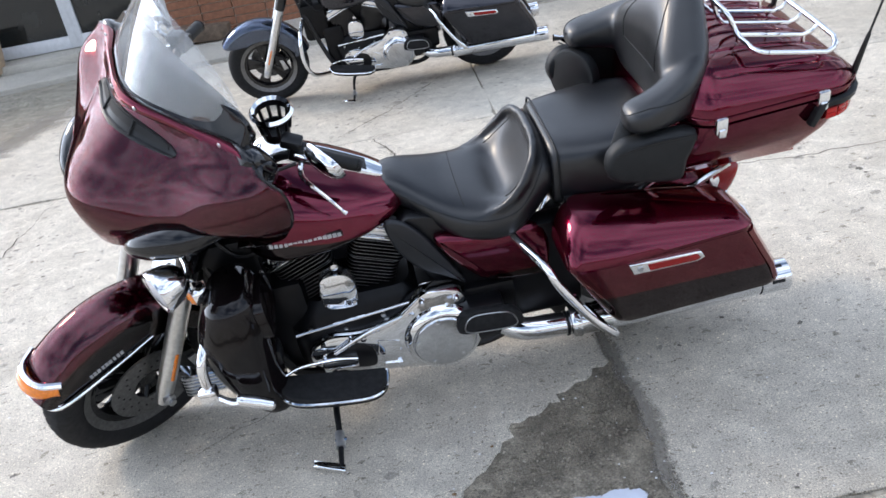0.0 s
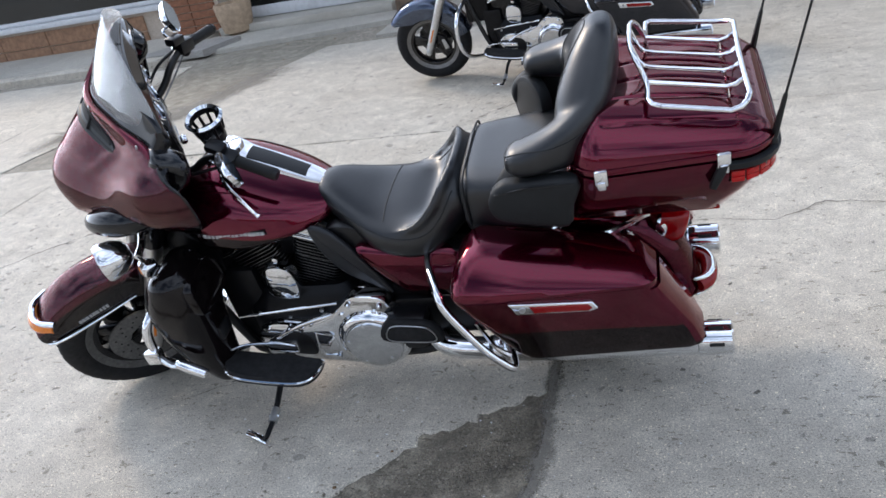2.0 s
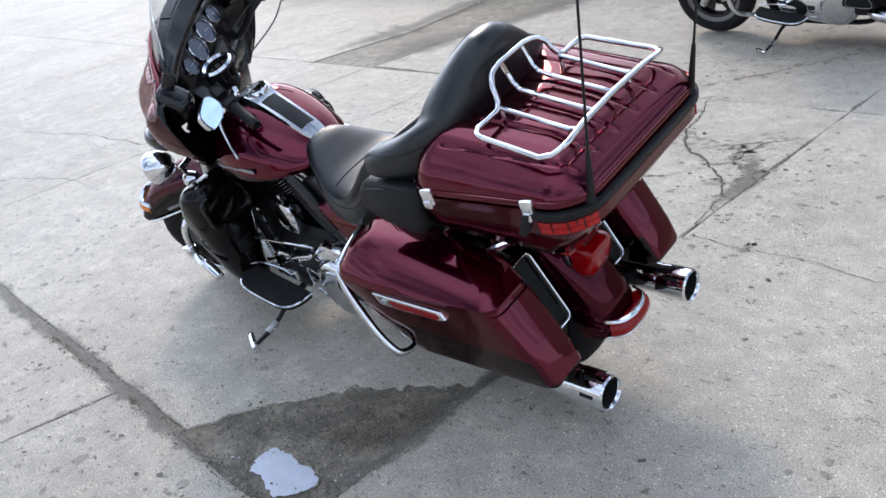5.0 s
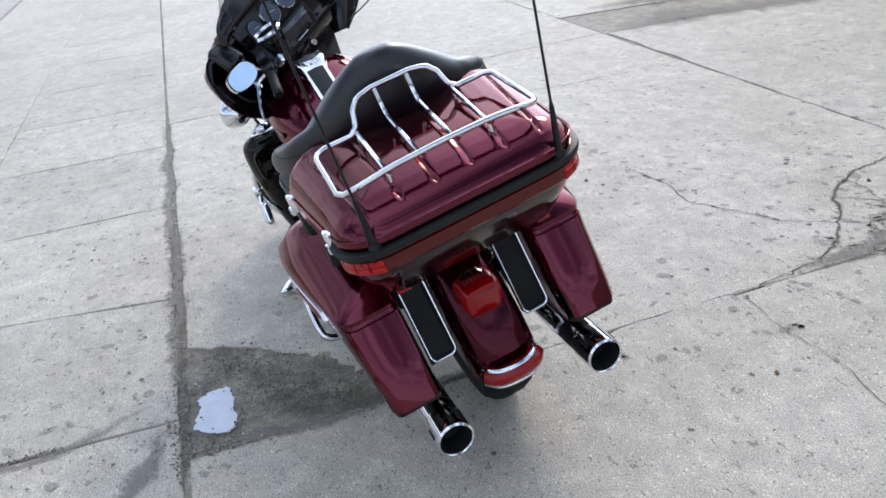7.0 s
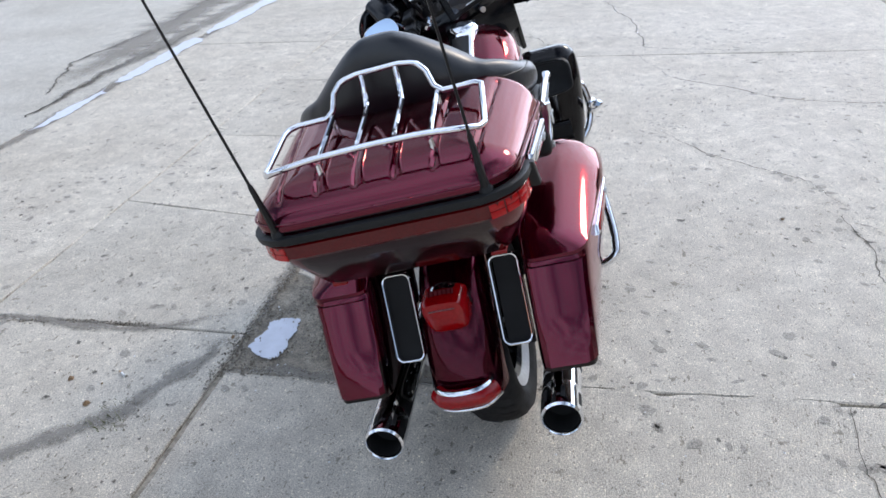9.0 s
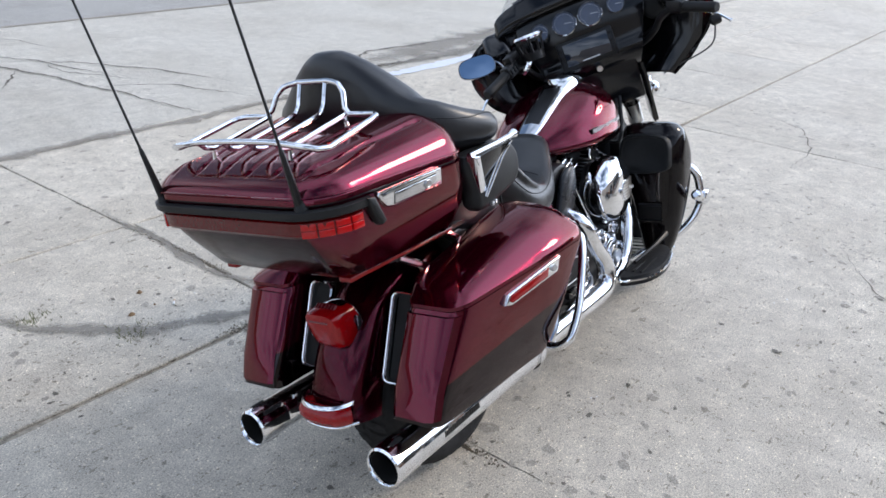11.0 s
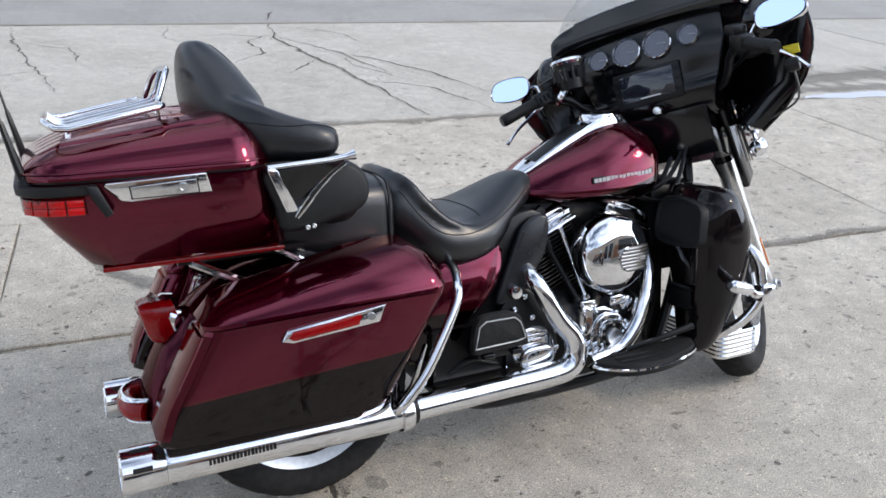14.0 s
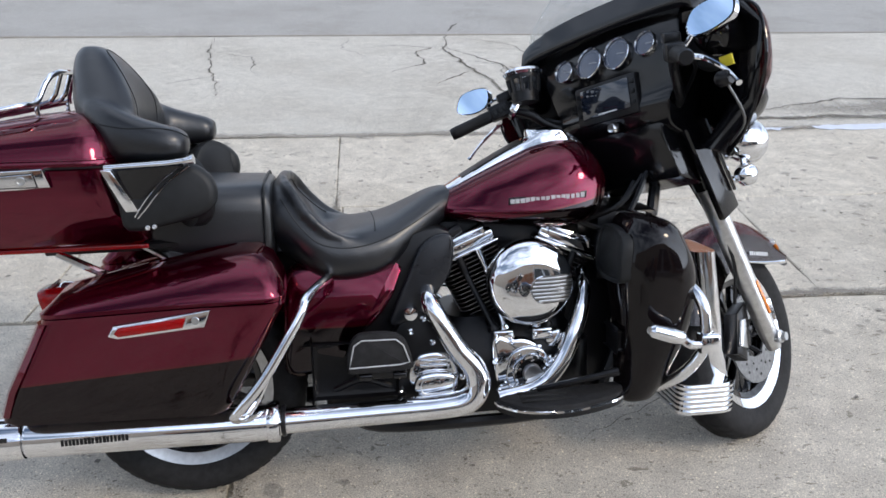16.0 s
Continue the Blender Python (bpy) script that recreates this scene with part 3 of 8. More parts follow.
for pts, w in (
    ([(0.54, 3.75), (0.85, 3.72), (1.1, 3.75), (1.35, 3.70), (1.56, 3.86), (2.3, 3.81), (3.4, 3.9), (4.9, 4.1)], 0.010),
    ([(-0.33, 5.42), (-0.21, 5.06), (-0.18, 4.91), (0.02, 4.62), (0.23, 4.45), (0.41, 4.29), (0.49, 4.16), (0.52, 4.0), (0.535, 3.83)], 0.022),
    ([(0.02, 4.62), (0.16, 4.75), (0.36, 4.88), (0.53, 5.0)], 0.010), ([(0.23, 4.45), (0.32, 4.55), (0.30, 4.68), (0.16, 4.75)], 0.010), ([(0.41, 4.29), (0.48, 4.40), (0.52, 4.52)], 0.012),
    ([(0.16, 4.75), (0.02, 4.80), (-0.12, 4.78), (-0.18, 4.91)], 0.008), ([(0.23, 4.45), (0.04, 4.25), (-0.30, 4.06), (-0.55, 4.09), (-0.9, 4.05)], 0.010), ([(0.32, 4.55), (0.42, 4.5), (0.48, 4.40)], 0.008),
    ([(0.36, 4.88), (0.30, 4.68)], 0.008),
    ([(-1.1, 2.25), (-0.83, 2.43), (-0.55, 2.60)], 0.003),
    ([(-2.2, 3.2), (-1.7, 3.5), (-1.3, 3.95), (-0.9, 4.1)], 0.006), ([(-3.8, 3.2), (-3.2, 3.4), (-2.6, 4.2), (-2.5, 5.4)], 0.010),
    ([(-6.5, 5.0), (-5.9, 5.5), (-5.6, 6.4), (-5.6, 7.3)], 0.014), ([(0.3, 6.8), (-0.2, 6.0), (-0.7, 5.45)], 0.008),
    ([(-6.58, 2.71), (-5.07, 3.17), (-4.08, 3.25), (-3.9, 3.9)], 0.012), ([(-4.76, 1.9), (-4.44, 2.36), (-3.92, 2.57), (-3.4, 2.6)], 0.010), ([(2.6, 3.0), (3.2, 2.4), (4.0, 2.2)], 0.008),
):
    CRACKS.append(pts)
    ribbon("crack", pts, w * 2.4, "crack", 0.0035, ground, 0.035, 0.02, soft=True)
    ribbon("crack", pts, w * 0.36, "crackcore", 0.0045, ground, 0.035, 0.02)
for pts, w in (
    ([(-0.9, -5.1), (-0.8, -4.2), (-1.0, -3.2), (-1.15, -2.3), (-1.3, -1.1)], 0.04), ([(-0.8, -4.4), (-1.3, -3.4), (-1.5, -2.4)], 0.03), ([(-1.0, -3.2), (-0.6, -2.6)], 0.02),
    ([(1.75, -5.0), (1.7, -4.2), (1.45, -3.0), (1.3, -2.2)], 0.02), ([(1.7, -4.2), (1.2, -3.9), (1.1, -3.1)], 0.014), ([(1.45, -3.0), (1.9, -2.7)], 0.012), ([(-0.95, -4.6), (-0.5, -4.1), (-0.55, -3.5), (-0.2, -3.1)], 0.02), ([(-1.05, -3.6), (-1.5, -3.2), (-1.9, -2.5), (-2.1, -1.7)], 0.03), ([(-0.8, -4.2), (-0.3, -4.5), (0.1, -4.3)], 0.014), ([(-1.3, -3.4), (-1.25, -2.9), (-1.6, -2.2)], 0.018), ([(-1.1, -4.9), (-1.6, -4.4), (-1.7, -3.8)], 0.016), ([(0.2, -5.0), (0.3, -4.3), (0.0, -3.8)], 0.012), ([(-1.15, -2.3), (-1.7, -1.9), (-1.9, -1.2)], 0.02),
    ([(-3.0, -1.5), (-4.0, -1.9), (-5.4, -1.7), (-7.0, -1.9)], 0.06), ([(-2.4, -1.25), (-3.6, -1.35), (-5.2, -1.2)], 0.10),
    ([(-1.2, -6.0), (-0.9, -5.3)], 0.03),
):
    ribbon("crack", pts, w * 2.6, "crack", 0.0025, road, 0.05, 0.03, soft=True)
    ribbon("crack", pts, w * 0.32, "crackcore", 0.0035, road, 0.05, 0.03)
ribbon("road_joint_dirt", [(-30, -5.14), (30, -5.14)], 0.10, "joint", 0.002, road, 0.02, 0.6)
# broken corner: bare dirt and old asphalt, with a shallow puddle
patch = slab("broken_patch", [(-0.26, 1.60), (0.50, 1.63), (0.53, 2.5), (0.34, 2.36), (0.2, 2.26), (0.08, 2.2), (-0.02, 2.02), (-0.14, 1.88)], "dirt", -0.007, 0.02, 0.05, ground, label="dark broken patch of dirt and asphalt")
tagged(patch, "dark broken patch of dirt and asphalt")
for pts, w, mat in (
    ([(0.53, 1.5), (0.53, 2.0), (0.525, 2.5), (0.53, 2.9)], 0.09, "dirtfade"),
    ([(-4.2, 1.61), (-2.9, 1.61), (-1.9, 1.61), (-0.9, 1.61), (0.2, 1.60), (0.9, 1.6)], 0.11, "dirtfade"),
    ([(0.10, 1.62), (0.27, 1.2), (0.25, 0.6), (0.25, 0.0)], 0.07, "dirtfade"),
    ([(0.1, 1.60), (0.45, 1.52), (0.8, 1.36), (1.1, 1.0), (1.2, 0.6)], 0.11, "dirtfade"),
    ([(0.30, 4.75), (0.42, 4.5), (0.50, 4.3), (0.53, 4.0)], 0.15, "dirtfade"),
    ([(-3.8, 5.3), (-3.9, 6.2), (-3.5, 7.4), (-3.2, 8.6)], 0.7, "dirtfade"), ([(-4.9, 5.6), (-4.7, 6.8), (-4.9, 8.6)], 0.6, "dirtfade"),
    ([(-9, -1.7), (-6.5, -1.75), (-4.5, -1.6), (-2.8, -1.5)], 0.7, "dirtfade"), ([(-8, -1.25), (-5, -1.3), (-3.0, -1.25)], 0.35, "dirtfade"),
    ([(-7, -0.95), (-5, -1.0), (-3, -1.02), (-1.2, -1.0), (1.0, -1.05), (4, -1.05)], 0.18, "dirtfade"),
    
):
    ribbon("dirt", pts, w * 1.5, mat, 0.004 + 0.0005 * (w * 10 % 3), ground, 0.04, 0.05, soft=True)
slab("dirt_lane", [(-4.8, 5.45), (-3.74, 5.46), (-3.55, 6.7), (-3.3, 8.2), (-3.0, 9.6), (-5.0, 9.7), (-4.88, 8.8), (-4.68, 7.6), (-4.53, 6.6)], "lane", -0.010, 0.03, 0.12, ground, label="dark dirt lane between the slabs")
ragged = random.Random(77)
ice_edge = [Vector(p) for p in ((0.190, 1.668), (0.158, 1.705), (0.160, 1.778), (0.205, 1.796), (0.288, 1.789), (0.366, 1.790), (0.430, 1.785), (0.436, 1.738), (0.412, 1.690), (0.365, 1.646), (0.302, 1.656), (0.252, 1.676))]
outline = []
for p, q in zip(ice_edge, ice_edge[1:] + ice_edge[:1]):
    for j in range(9):
        m = p.lerp(q, j / 9)
        outline.append((m.x + 0.010 * noise.noise((m.x * 40, m.y * 40, 3.3)) + ragged.gauss(0, 0.0022), m.y + 0.010 * noise.noise((m.x * 40, m.y * 40, 8.8)) + ragged.gauss(0, 0.0022)))
outline.reverse()
puddle = slab("ice_patch", outline, "water", -0.0015, 0.004, 0.010, None, 0.0004, 0.002)
puddle.parent = None
tagged(puddle, "thin patch of whitish ice in the broken corner", "ice")
for pts in ([(-7.2, -1.06), (-5.9, -1.10), (-5.1, -1.07), (-5.0, -1.0), (-5.6, -0.93), (-7.1, -0.92)], [(-4.85, -1.08), (-4.0, -1.09), (-3.3, -1.06), (-3.35, -0.97), (-4.2, -0.93), (-4.8, -0.96)], [(-3.15, -1.05), (-2.6, -1.06), (-2.1, -1.03), (-2.2, -0.97), (-3.0, -0.95)]):
    gp = slab("gutter_ice", pts, "water", 0.006, 0.05, 0.05, None, 0.0005, 0.003)
    gp.parent = None
    tagged(gp, "thin strip of bluish ice lying in the gutter", "ice", "ice in the gutter")

# grit, twigs and leaves lying about
def scatter(name, n, spots, size, mat, label, kind="stuff", seed=1):
    rnd = random.Random(seed)
    bm = bmesh.new()
    for _ in range(n):
        cx, cy, sp = rnd.choice(spots)
        x, y = cx + rnd.gauss(0, sp), cy + rnd.gauss(0, sp * 0.8)
        s = size * rnd.uniform(0.4, 1.5)
        a = rnd.uniform(0, 6.28)
        pts = []
        for k in range(5):
            b = a + k * 1.2566
            pts.append((x + s * math.cos(b) * rnd.uniform(0.6, 1.1), y + s * math.sin(b) * rnd.uniform(0.4, 0.9), 0.003))
        top = bm.verts.new((x, y, 0.003 + s * 0.7))
        vs = [bm.verts.new(p) for p in pts]
        for k in range(5):
            bm.faces.new((vs[k], vs[(k + 1) % 5], top))
    ob = part(name, bm, mat, None, "", 0)
    return tagged(ob, label, name, "", kind)


scatter("gravel", 700, [(0.2, 1.9, 0.25), (0.45, 2.2, 0.2), (-0.5, 1.6, 0.5), (-3.0, 1.8, 0.5), (-4.2, 7.5, 0.8), (0.0, 4.7, 0.4), (0.8, 1.3, 0.3)], 0.0042, "dirt", "loose brown and grey grit along the joints", seed=2)
scatter("pale_grit", 260, [(0.2, 1.9, 0.6), (1.0, 2.6, 0.9), (-1.5, 2.5, 1.5), (1.0, 4.0, 1.2), (-4.0, 8.5, 0.6)], 0.0045, "white", "pale grit scattered on the concrete", seed=3)
scatter("leaf_litter", 22, [(-3.9, 9.2, 0.5), (0.5, 2.6, 1.2), (0.6, 1.2, 0.5)], 0.014, "litter", "dry brown leaves and bits of bark", seed=4)
bm = bmesh.new()
rnd = random.Random(8)
for _ in range(320):
    cx, cy, sp = rnd.choice([(-0.55, 1.62, 0.08), (0.85, 1.33, 0.06), (-4.3, 8.8, 0.35), (-3.6, 9.5, 0.3), (1.05, 0.95, 0.05)])
    x, y = cx + rnd.gauss(0, sp), cy + rnd.gauss(0, sp * 0.6)
    a, h = rnd.uniform(0, 6.28), rnd.uniform(0.008, 0.03)
    v = [bm.verts.new(p) for p in ((x - 0.002, y, 0), (x + 0.002, y, 0), (x + h * 0.6 * math.cos(a), y + h * 0.6 * math.sin(a), h))]
    bm.faces.new(v)
tagged(part("grass", bm, "grass", None, "", 0), "sparse dry grass in the joints", "grass", "", "stuff")

def crumbs(name, n, lines, size, mat, label, seed):
    """Loose crumbs strewn along joints and edges."""
    rnd = random.Random(seed)
    bm = bmesh.new()
    for _ in range(n):
        (x0, y0), (x1, y1), sp = rnd.choice(lines)
        t = rnd.random()
        x, y = x0 + (x1 - x0) * t + rnd.gauss(0, sp), y0 + (y1 - y0) * t + rnd.gauss(0, sp)
        if ((x - 0.300) / 0.15) ** 2 + ((y - 1.722) / 0.085) ** 2 < 1:
            continue  # the ice lies bare
        s = size * rnd.uniform(0.35, 1.6) ** 1.5
        a = rnd.uniform(0, 6.28)
        ring = [bm.verts.new((x + s * math.cos(a + k * 1.0472) * rnd.uniform(0.6, 1.2), y + s * math.sin(a + k * 1.0472) * rnd.uniform(0.5, 1.0), 0.001)) for k in range(6)]
        top = bm.verts.new((x, y, 0.003 + s * 0.6))
        for k in range(6):
            bm.faces.new((ring[k], ring[(k + 1) % 6], top))
    return tagged(part(name, bm, mat, None, "", 0), label, "dirt", "", "stuff")


edges_of_lot = [((-4.0, 1.61), (-0.3, 1.61), 0.016), ((-1.6, 1.61), (-0.2, 1.61), 0.022), ((-0.25, 1.61), (0.6, 1.60), 0.02), ((0.52, 1.6), (0.53, 2.9), 0.018), ((0.26, 1.2), (0.25, 0.4), 0.012)]
crumbs("joint_crumbs", 2600, edges_of_lot, 0.0030, "crumb", "brown crumbs of dirt strewn along the joints", 41)
crumbs("patch_clods", 1300, [((-0.05, 1.75), (0.46, 2.2), 0.06), ((0.1, 1.68), (0.48, 1.75), 0.05), ((0.3, 1.9), (0.48, 2.3), 0.05)], 0.0034, "crumb", "clods of dark earth on the broken patch", 42)
crumbs("patch_stones", 300, [((0.0, 1.8), (0.46, 2.2), 0.07), ((0.1, 1.68), (0.48, 1.75), 0.05)], 0.003, "joint", "small grey stones on the broken patch", 43)
# pock marks: flat patches coloured with the shade of shallow chips, thickest along the cracks
def pocks(name, n, size, mat, z, label, seed, near=0.12):
    rnd = random.Random(seed)
    bm = bmesh.new()
    for _ in range(n):
        if rnd.random() < near:
            line = rnd.choice(CRACKS)
            i = rnd.randrange(len(line) - 1)
            t = rnd.random()
            x, y = (line[i][k] + (line[i + 1][k] - line[i][k]) * t + rnd.gauss(0, 0.05) for k in (0, 1))
        else:
            x, y = rnd.uniform(-5.5, 4.0), rnd.uniform(-0.9, 8.0)
        if (-0.25 < x < 0.6 and 1.5 < y < 2.5) or noise.noise((x * 0.9, y * 0.9, 5.5)) < rnd.uniform(-0.6, 0.35):
            continue
        s = size * rnd.uniform(0.35, 1.0) ** 1.6 * (1.35 if rnd.random() < 0.05 else 1.0)
        a, sq = rnd.gauss(0.35, 0.7), rnd.uniform(0.35, 0.9)
        k = 9
        ring = []
        for q in range(k):
            b = 2 * math.pi * q / k
            r = s * (1 + rnd.uniform(-0.35, 0.30))
            u, v = r * math.cos(b), r * sq * math.sin(b)
            ring.append(bm.verts.new((x + u * math.cos(a) - v * math.sin(a), y + u * math.sin(a) + v * math.cos(a), z)))
        bm.faces.new(ring)
    return tagged(part(name, bm, mat, None, "", 0), label, "pock marks", "", "stuff")


pocks("pock_marks", 4200, 0.029, "pock", 0.0016, "grey pock marks worn into the concrete, their shade put into the colour", 61)
pocks("deep_pock_marks", 2600, 0.015, "pockdeep", 0.0024, "small flat pits in the concrete, coloured as dark as their shade", 62, 0.06)
# the worn-out joint beside the machine is filled flush
ribbon("joint_fill", [(0.53, 2.62), (0.53, 3.0), (0.53, 3.4), (0.53, 3.72)], 0.040, "concrete", 0.0008, ground, 0.030, 0.03)
# a cigarette end on the slab
bm = tube([(0.60, 1.255, 0.007), (0.585, 1.235, 0.007)], 0.0045, 8, 1, False)
butt = part("cigarette_butt", bm, "white", None, "", 40)
tagged(butt, "crushed white cigarette end lying on the concrete", "litter")
part("filter", tube([(0.585, 1.235, 0.007), (0.575, 1.222, 0.007)], 0.0047, 8, 1, False), "terracotta", butt, "tan filter")
# small dark chips and pits all over the slabs
scatter("dark_grit", 900, [(0.8, 2.2, 0.9), (1.2, 0.8, 0.8), (-1.2, 2.6, 1.4), (-2.4, 1.0, 1.2), (0.2, 4.2, 1.0), (-0.6, 0.4, 1.2)], 0.0032, "dirt", "fine dark grit scattered over the concrete", seed=12)
scatter("pale_chips", 350, [(0.8, 1.4, 0.7), (-1.2, 2.0, 1.3), (0.5, 2.8, 0.9)], 0.0026, "white", "fine pale chips scattered over the concrete", seed=13)


# ---- motorcycles ----
RAKE = radians(26)
HEAD = Vector((1.89, 0, 0))
STEER_AXIS = Vector((-math.sin(RAKE), 0, math.cos(RAKE)))
AXLE_F, AXLE_R, WHEEL_R = (1.775, 0.0, 0.325), (0.0, 0.0, 0.325), 0.325


def letters(name, parent, x0, x1, z0, z1, y, n, mat="silver", slope=0.0, depth=0.003):
    """A row of raised bars that stands for lettering on a side of the machine."""
    rnd = random.Random(n)
    bm = bmesh.new()
    step = (x1 - x0) / n
    for i in range(n):
        w = step * rnd.uniform(0.60, 0.86)
        a = x0 + i * step
        za = z0 + slope * (a - x0)
        box(a, a + w, y - depth, y + depth, za, za + (z1 - z0) * rnd.uniform(0.85, 1.0), 0, bm)
    return part(name, bm, mat, parent, "", 0)


def make_wheel(kind, parent, c, width, discs, spokes=7, bright="steel"):
    """Cast wheel with tyre, rim, hub, split spokes and brake discs."""
    w = new(kind)
    w.parent = parent
    h, R, rr = width / 2, WHEEL_R, 0.222
    prof = [(rr, -h * 0.72), (rr + 0.02, -h * 0.9), (R - 0.055, -h), (R - 0.03, -h * 0.93), (R - 0.012, -h * 0.7), (R - 0.003, -h * 0.38), (R, 0)]
    prof = prof + [(a, -b) for a, b in prof[-2::-1]]
    part("tyre", lathe([*prof, prof[0]], 72, "y", c, cap=False), "rubber", w, "black tyre with worn tread", 50)
    # raised tread blocks between the grooves
    bm = bmesh.new()
    for i in range(44):
        for s in (-1, 1):
            a = 2 * math.pi * (i + (0.5 if s > 0 else 0)) / 44
            pts = []
            for (r, y, da) in ((R + 0.0025, 0.10, -0.03), (R - 0.001, 0.42, 0.02), (R - 0.011, 0.72, 0.045), (R - 0.011, 0.72, 0.155), (R - 0.001, 0.42, 0.13), (R + 0.0025, 0.10, 0.08)):
                pts.append(Vector((c[0] + r * math.cos(a + da * 0.9), c[1] + s * y * h, c[2] + r * math.sin(a + da * 0.9))))
            v = [bm.verts.new(p) for p in pts]
            bm.faces.new((v[0], v[1], v[4], v[5]))
            bm.faces.new((v[1], v[2], v[3], v[4]))
    part("tread", bm, "rubber", w, "", 30)
    lip = [(rr - 0.028, -h * 0.62), (rr - 0.004, -h * 0.66), (rr + 0.006, -h * 0.8), (rr + 0.010, -h * 0.72), (rr - 0.02, -h * 0.4), (rr - 0.03, 0)]
    lip = lip + [(a, -b) for a, b in lip[-2::-1]]
    part("rim", lathe([*lip, (rr - 0.045, h * 0.5), (rr - 0.05, 0), (rr - 0.045, -h * 0.5), lip[0]], 64, "y", c, cap=False), "gloss", w, "gloss black cast rim")
    for s in (-1, 1):
        ring = [(rr - 0.024, s * h * 0.63), (rr - 0.002, s * h * 0.67), (rr + 0.006, s * (h * 0.8 + 0.002)), (rr - 0.024, s * h * 0.63)]
        # one metal in truth; the stand side's shade is put into darker steel
        part("rim_lip", lathe(ring, 64, "y", c, cap=False), bright if s < 0 else "disc", w, "rim edge")
    part("hub", lathe([(0.0, -h * 0.9), (0.035, -h * 0.9), (0.045, -h * 0.6), (0.05, 0), (0.045, h * 0.6), (0.035, h * 0.9), (0.0, h * 0.9)], 24, "y", c, cap=False), "gloss", w)
    for i in range(spokes):
        for d in (-0.10, 0.10):
            a = 2 * math.pi * i / spokes + 0.2
            p0 = Vector((c[0] + 0.04 * math.cos(a), c[1], c[2] + 0.04 * math.sin(a)))
            p1 = Vector((c[0] + (rr - 0.03) * math.cos(a + d * 1.6), c[1], c[2] + (rr - 0.03) * math.sin(a + d * 1.6)))
            q = (p1 - p0).to_track_quat("X", "Y").to_matrix().to_4x4()
            L = (p1 - p0).length
            part("spoke", box(0, L, -h * 0.35, h * 0.35, -0.011, 0.011, 0.004, m=Matrix.Translation(p0) @ q), "gloss", w)
    for s in discs:
        y = s * (h + 0.012)
        prof = [(0.062, y - 0.003), (0.146, y - 0.003), (0.146, y + 0.003), (0.062, y + 0.003), (0.062, y - 0.003)]
        d = part("brake_disc", lathe(prof, 48, "y", c, cap=False), "disc", w, "drilled steel brake disc")
        holes = bmesh.new()
        for i in range(30):
            a, rad = 2 * math.pi * i / 30, 0.085 + 0.018 * (i % 3)
            lathe([(0.0, y - 0.004), (0.0045, y - 0.004), (0.0045, y + 0.004), (0.0, y + 0.004)], 6, "y", (c[0] + rad * math.cos(a), c[1], c[2] + rad * math.sin(a)), holes, cap=False)
        tagged(part("disc_hole", holes, "dark", d), kind="stuff")
        car = bmesh.new()
        for i in range(5):
            a = 2 * math.pi * i / 5
            tube([(c[0] + 0.03 * math.cos(a), c[1] + s * h * 0.8, c[2] + 0.03 * math.sin(a)), (c[0] + 0.068 * math.cos(a + 0.3), y, c[2] + 0.068 * math.sin(a + 0.3))], 0.008, 6, 1, False, bm=car)
        part("disc_carrier", car, "black", d)
    return w


def fender_front(parent, paint, trim=True):
    cx, cz = AXLE_F[0], AXLE_F[2]
    bm = bmesh.new()
    rs = []
    for i in range(33):
        a = radians(40 + i * 126 / 32)
        # arc from ahead of the wheel to behind it
        R = 0.385 + 0.018 * math.cos((a - radians(46)) * 1.2)
        e = Vector((math.cos(a), 0, math.sin(a)))
        up = Vector((cx, 0, cz)) + e * R
        zc = 0.552 if a < radians(112) else 0.552 - 0.16 * (a - radians(112))
        ring = []
        for k in range(15):
            u = -1 + 2 * k / 14
            b = u * math.pi / 2
            y = 0.098 * math.copysign(abs(math.sin(b)) ** 0.75, b)
            fall = 1 - abs(math.cos(b)) ** 0.55
            low = Vector((cx, 0, cz)) + e * max(0.25, (zc - cz) / max(0.35, math.sin(a)))
            p = up.lerp(low, fall)
            ring.append((p.x, y, p.z))
        rs.append(ring)
    rings(bm, rs, cap=False, closed=False)
    bmesh.ops.solidify(bm, geom=bm.faces[:], thickness=0.004)
    f = part("front_fender", bm, paint, parent, "front fender in metallic red with a black lower tone" if trim else "blue-grey front fender")
    if trim:
        for s in (-1, 1):
            part("fender_trim", tube([(2.076, s * 0.058, 0.562), (2.03, s * 0.104, 0.553), (1.86, s * 0.106, 0.562), (1.70, s * 0.104, 0.580)], [0.006, 0.007, 0.005, 0.003], 8, 5), "chrome", f, "chrome fender trim strip")
            letters("fender_script", f, 1.80, 1.925, 0.592, 0.606, s * 0.0995, 9, "lettering", -0.10, 0.002)
        part("fender_tip_lamp", tube([(2.005, 0.075, 0.60), (2.052, 0.045, 0.605), (2.066, 0, 0.606), (2.052, -0.045, 0.605), (2.005, -0.075, 0.60)], 0.024, 10, 5), "amber", f, "amber fender tip lamp")
        part("fender_tip_bezel", tube([(1.995, 0.088, 0.625), (2.045, 0.05, 0.634), (2.058, 0, 0.636), (2.045, -0.05, 0.634), (1.995, -0.088, 0.625)], 0.011, 8, 5), "chrome", f, "chrome lamp bezel")
        part("fender_tip_skirt", tube([(2.03, 0.10, 0.548), (2.066, 0.05, 0.565), (2.078, 0, 0.567), (2.066, -0.05, 0.565), (2.03, -0.10, 0.548)], 0.012, 8, 5), "chrome", f, "chrome lamp skirt")


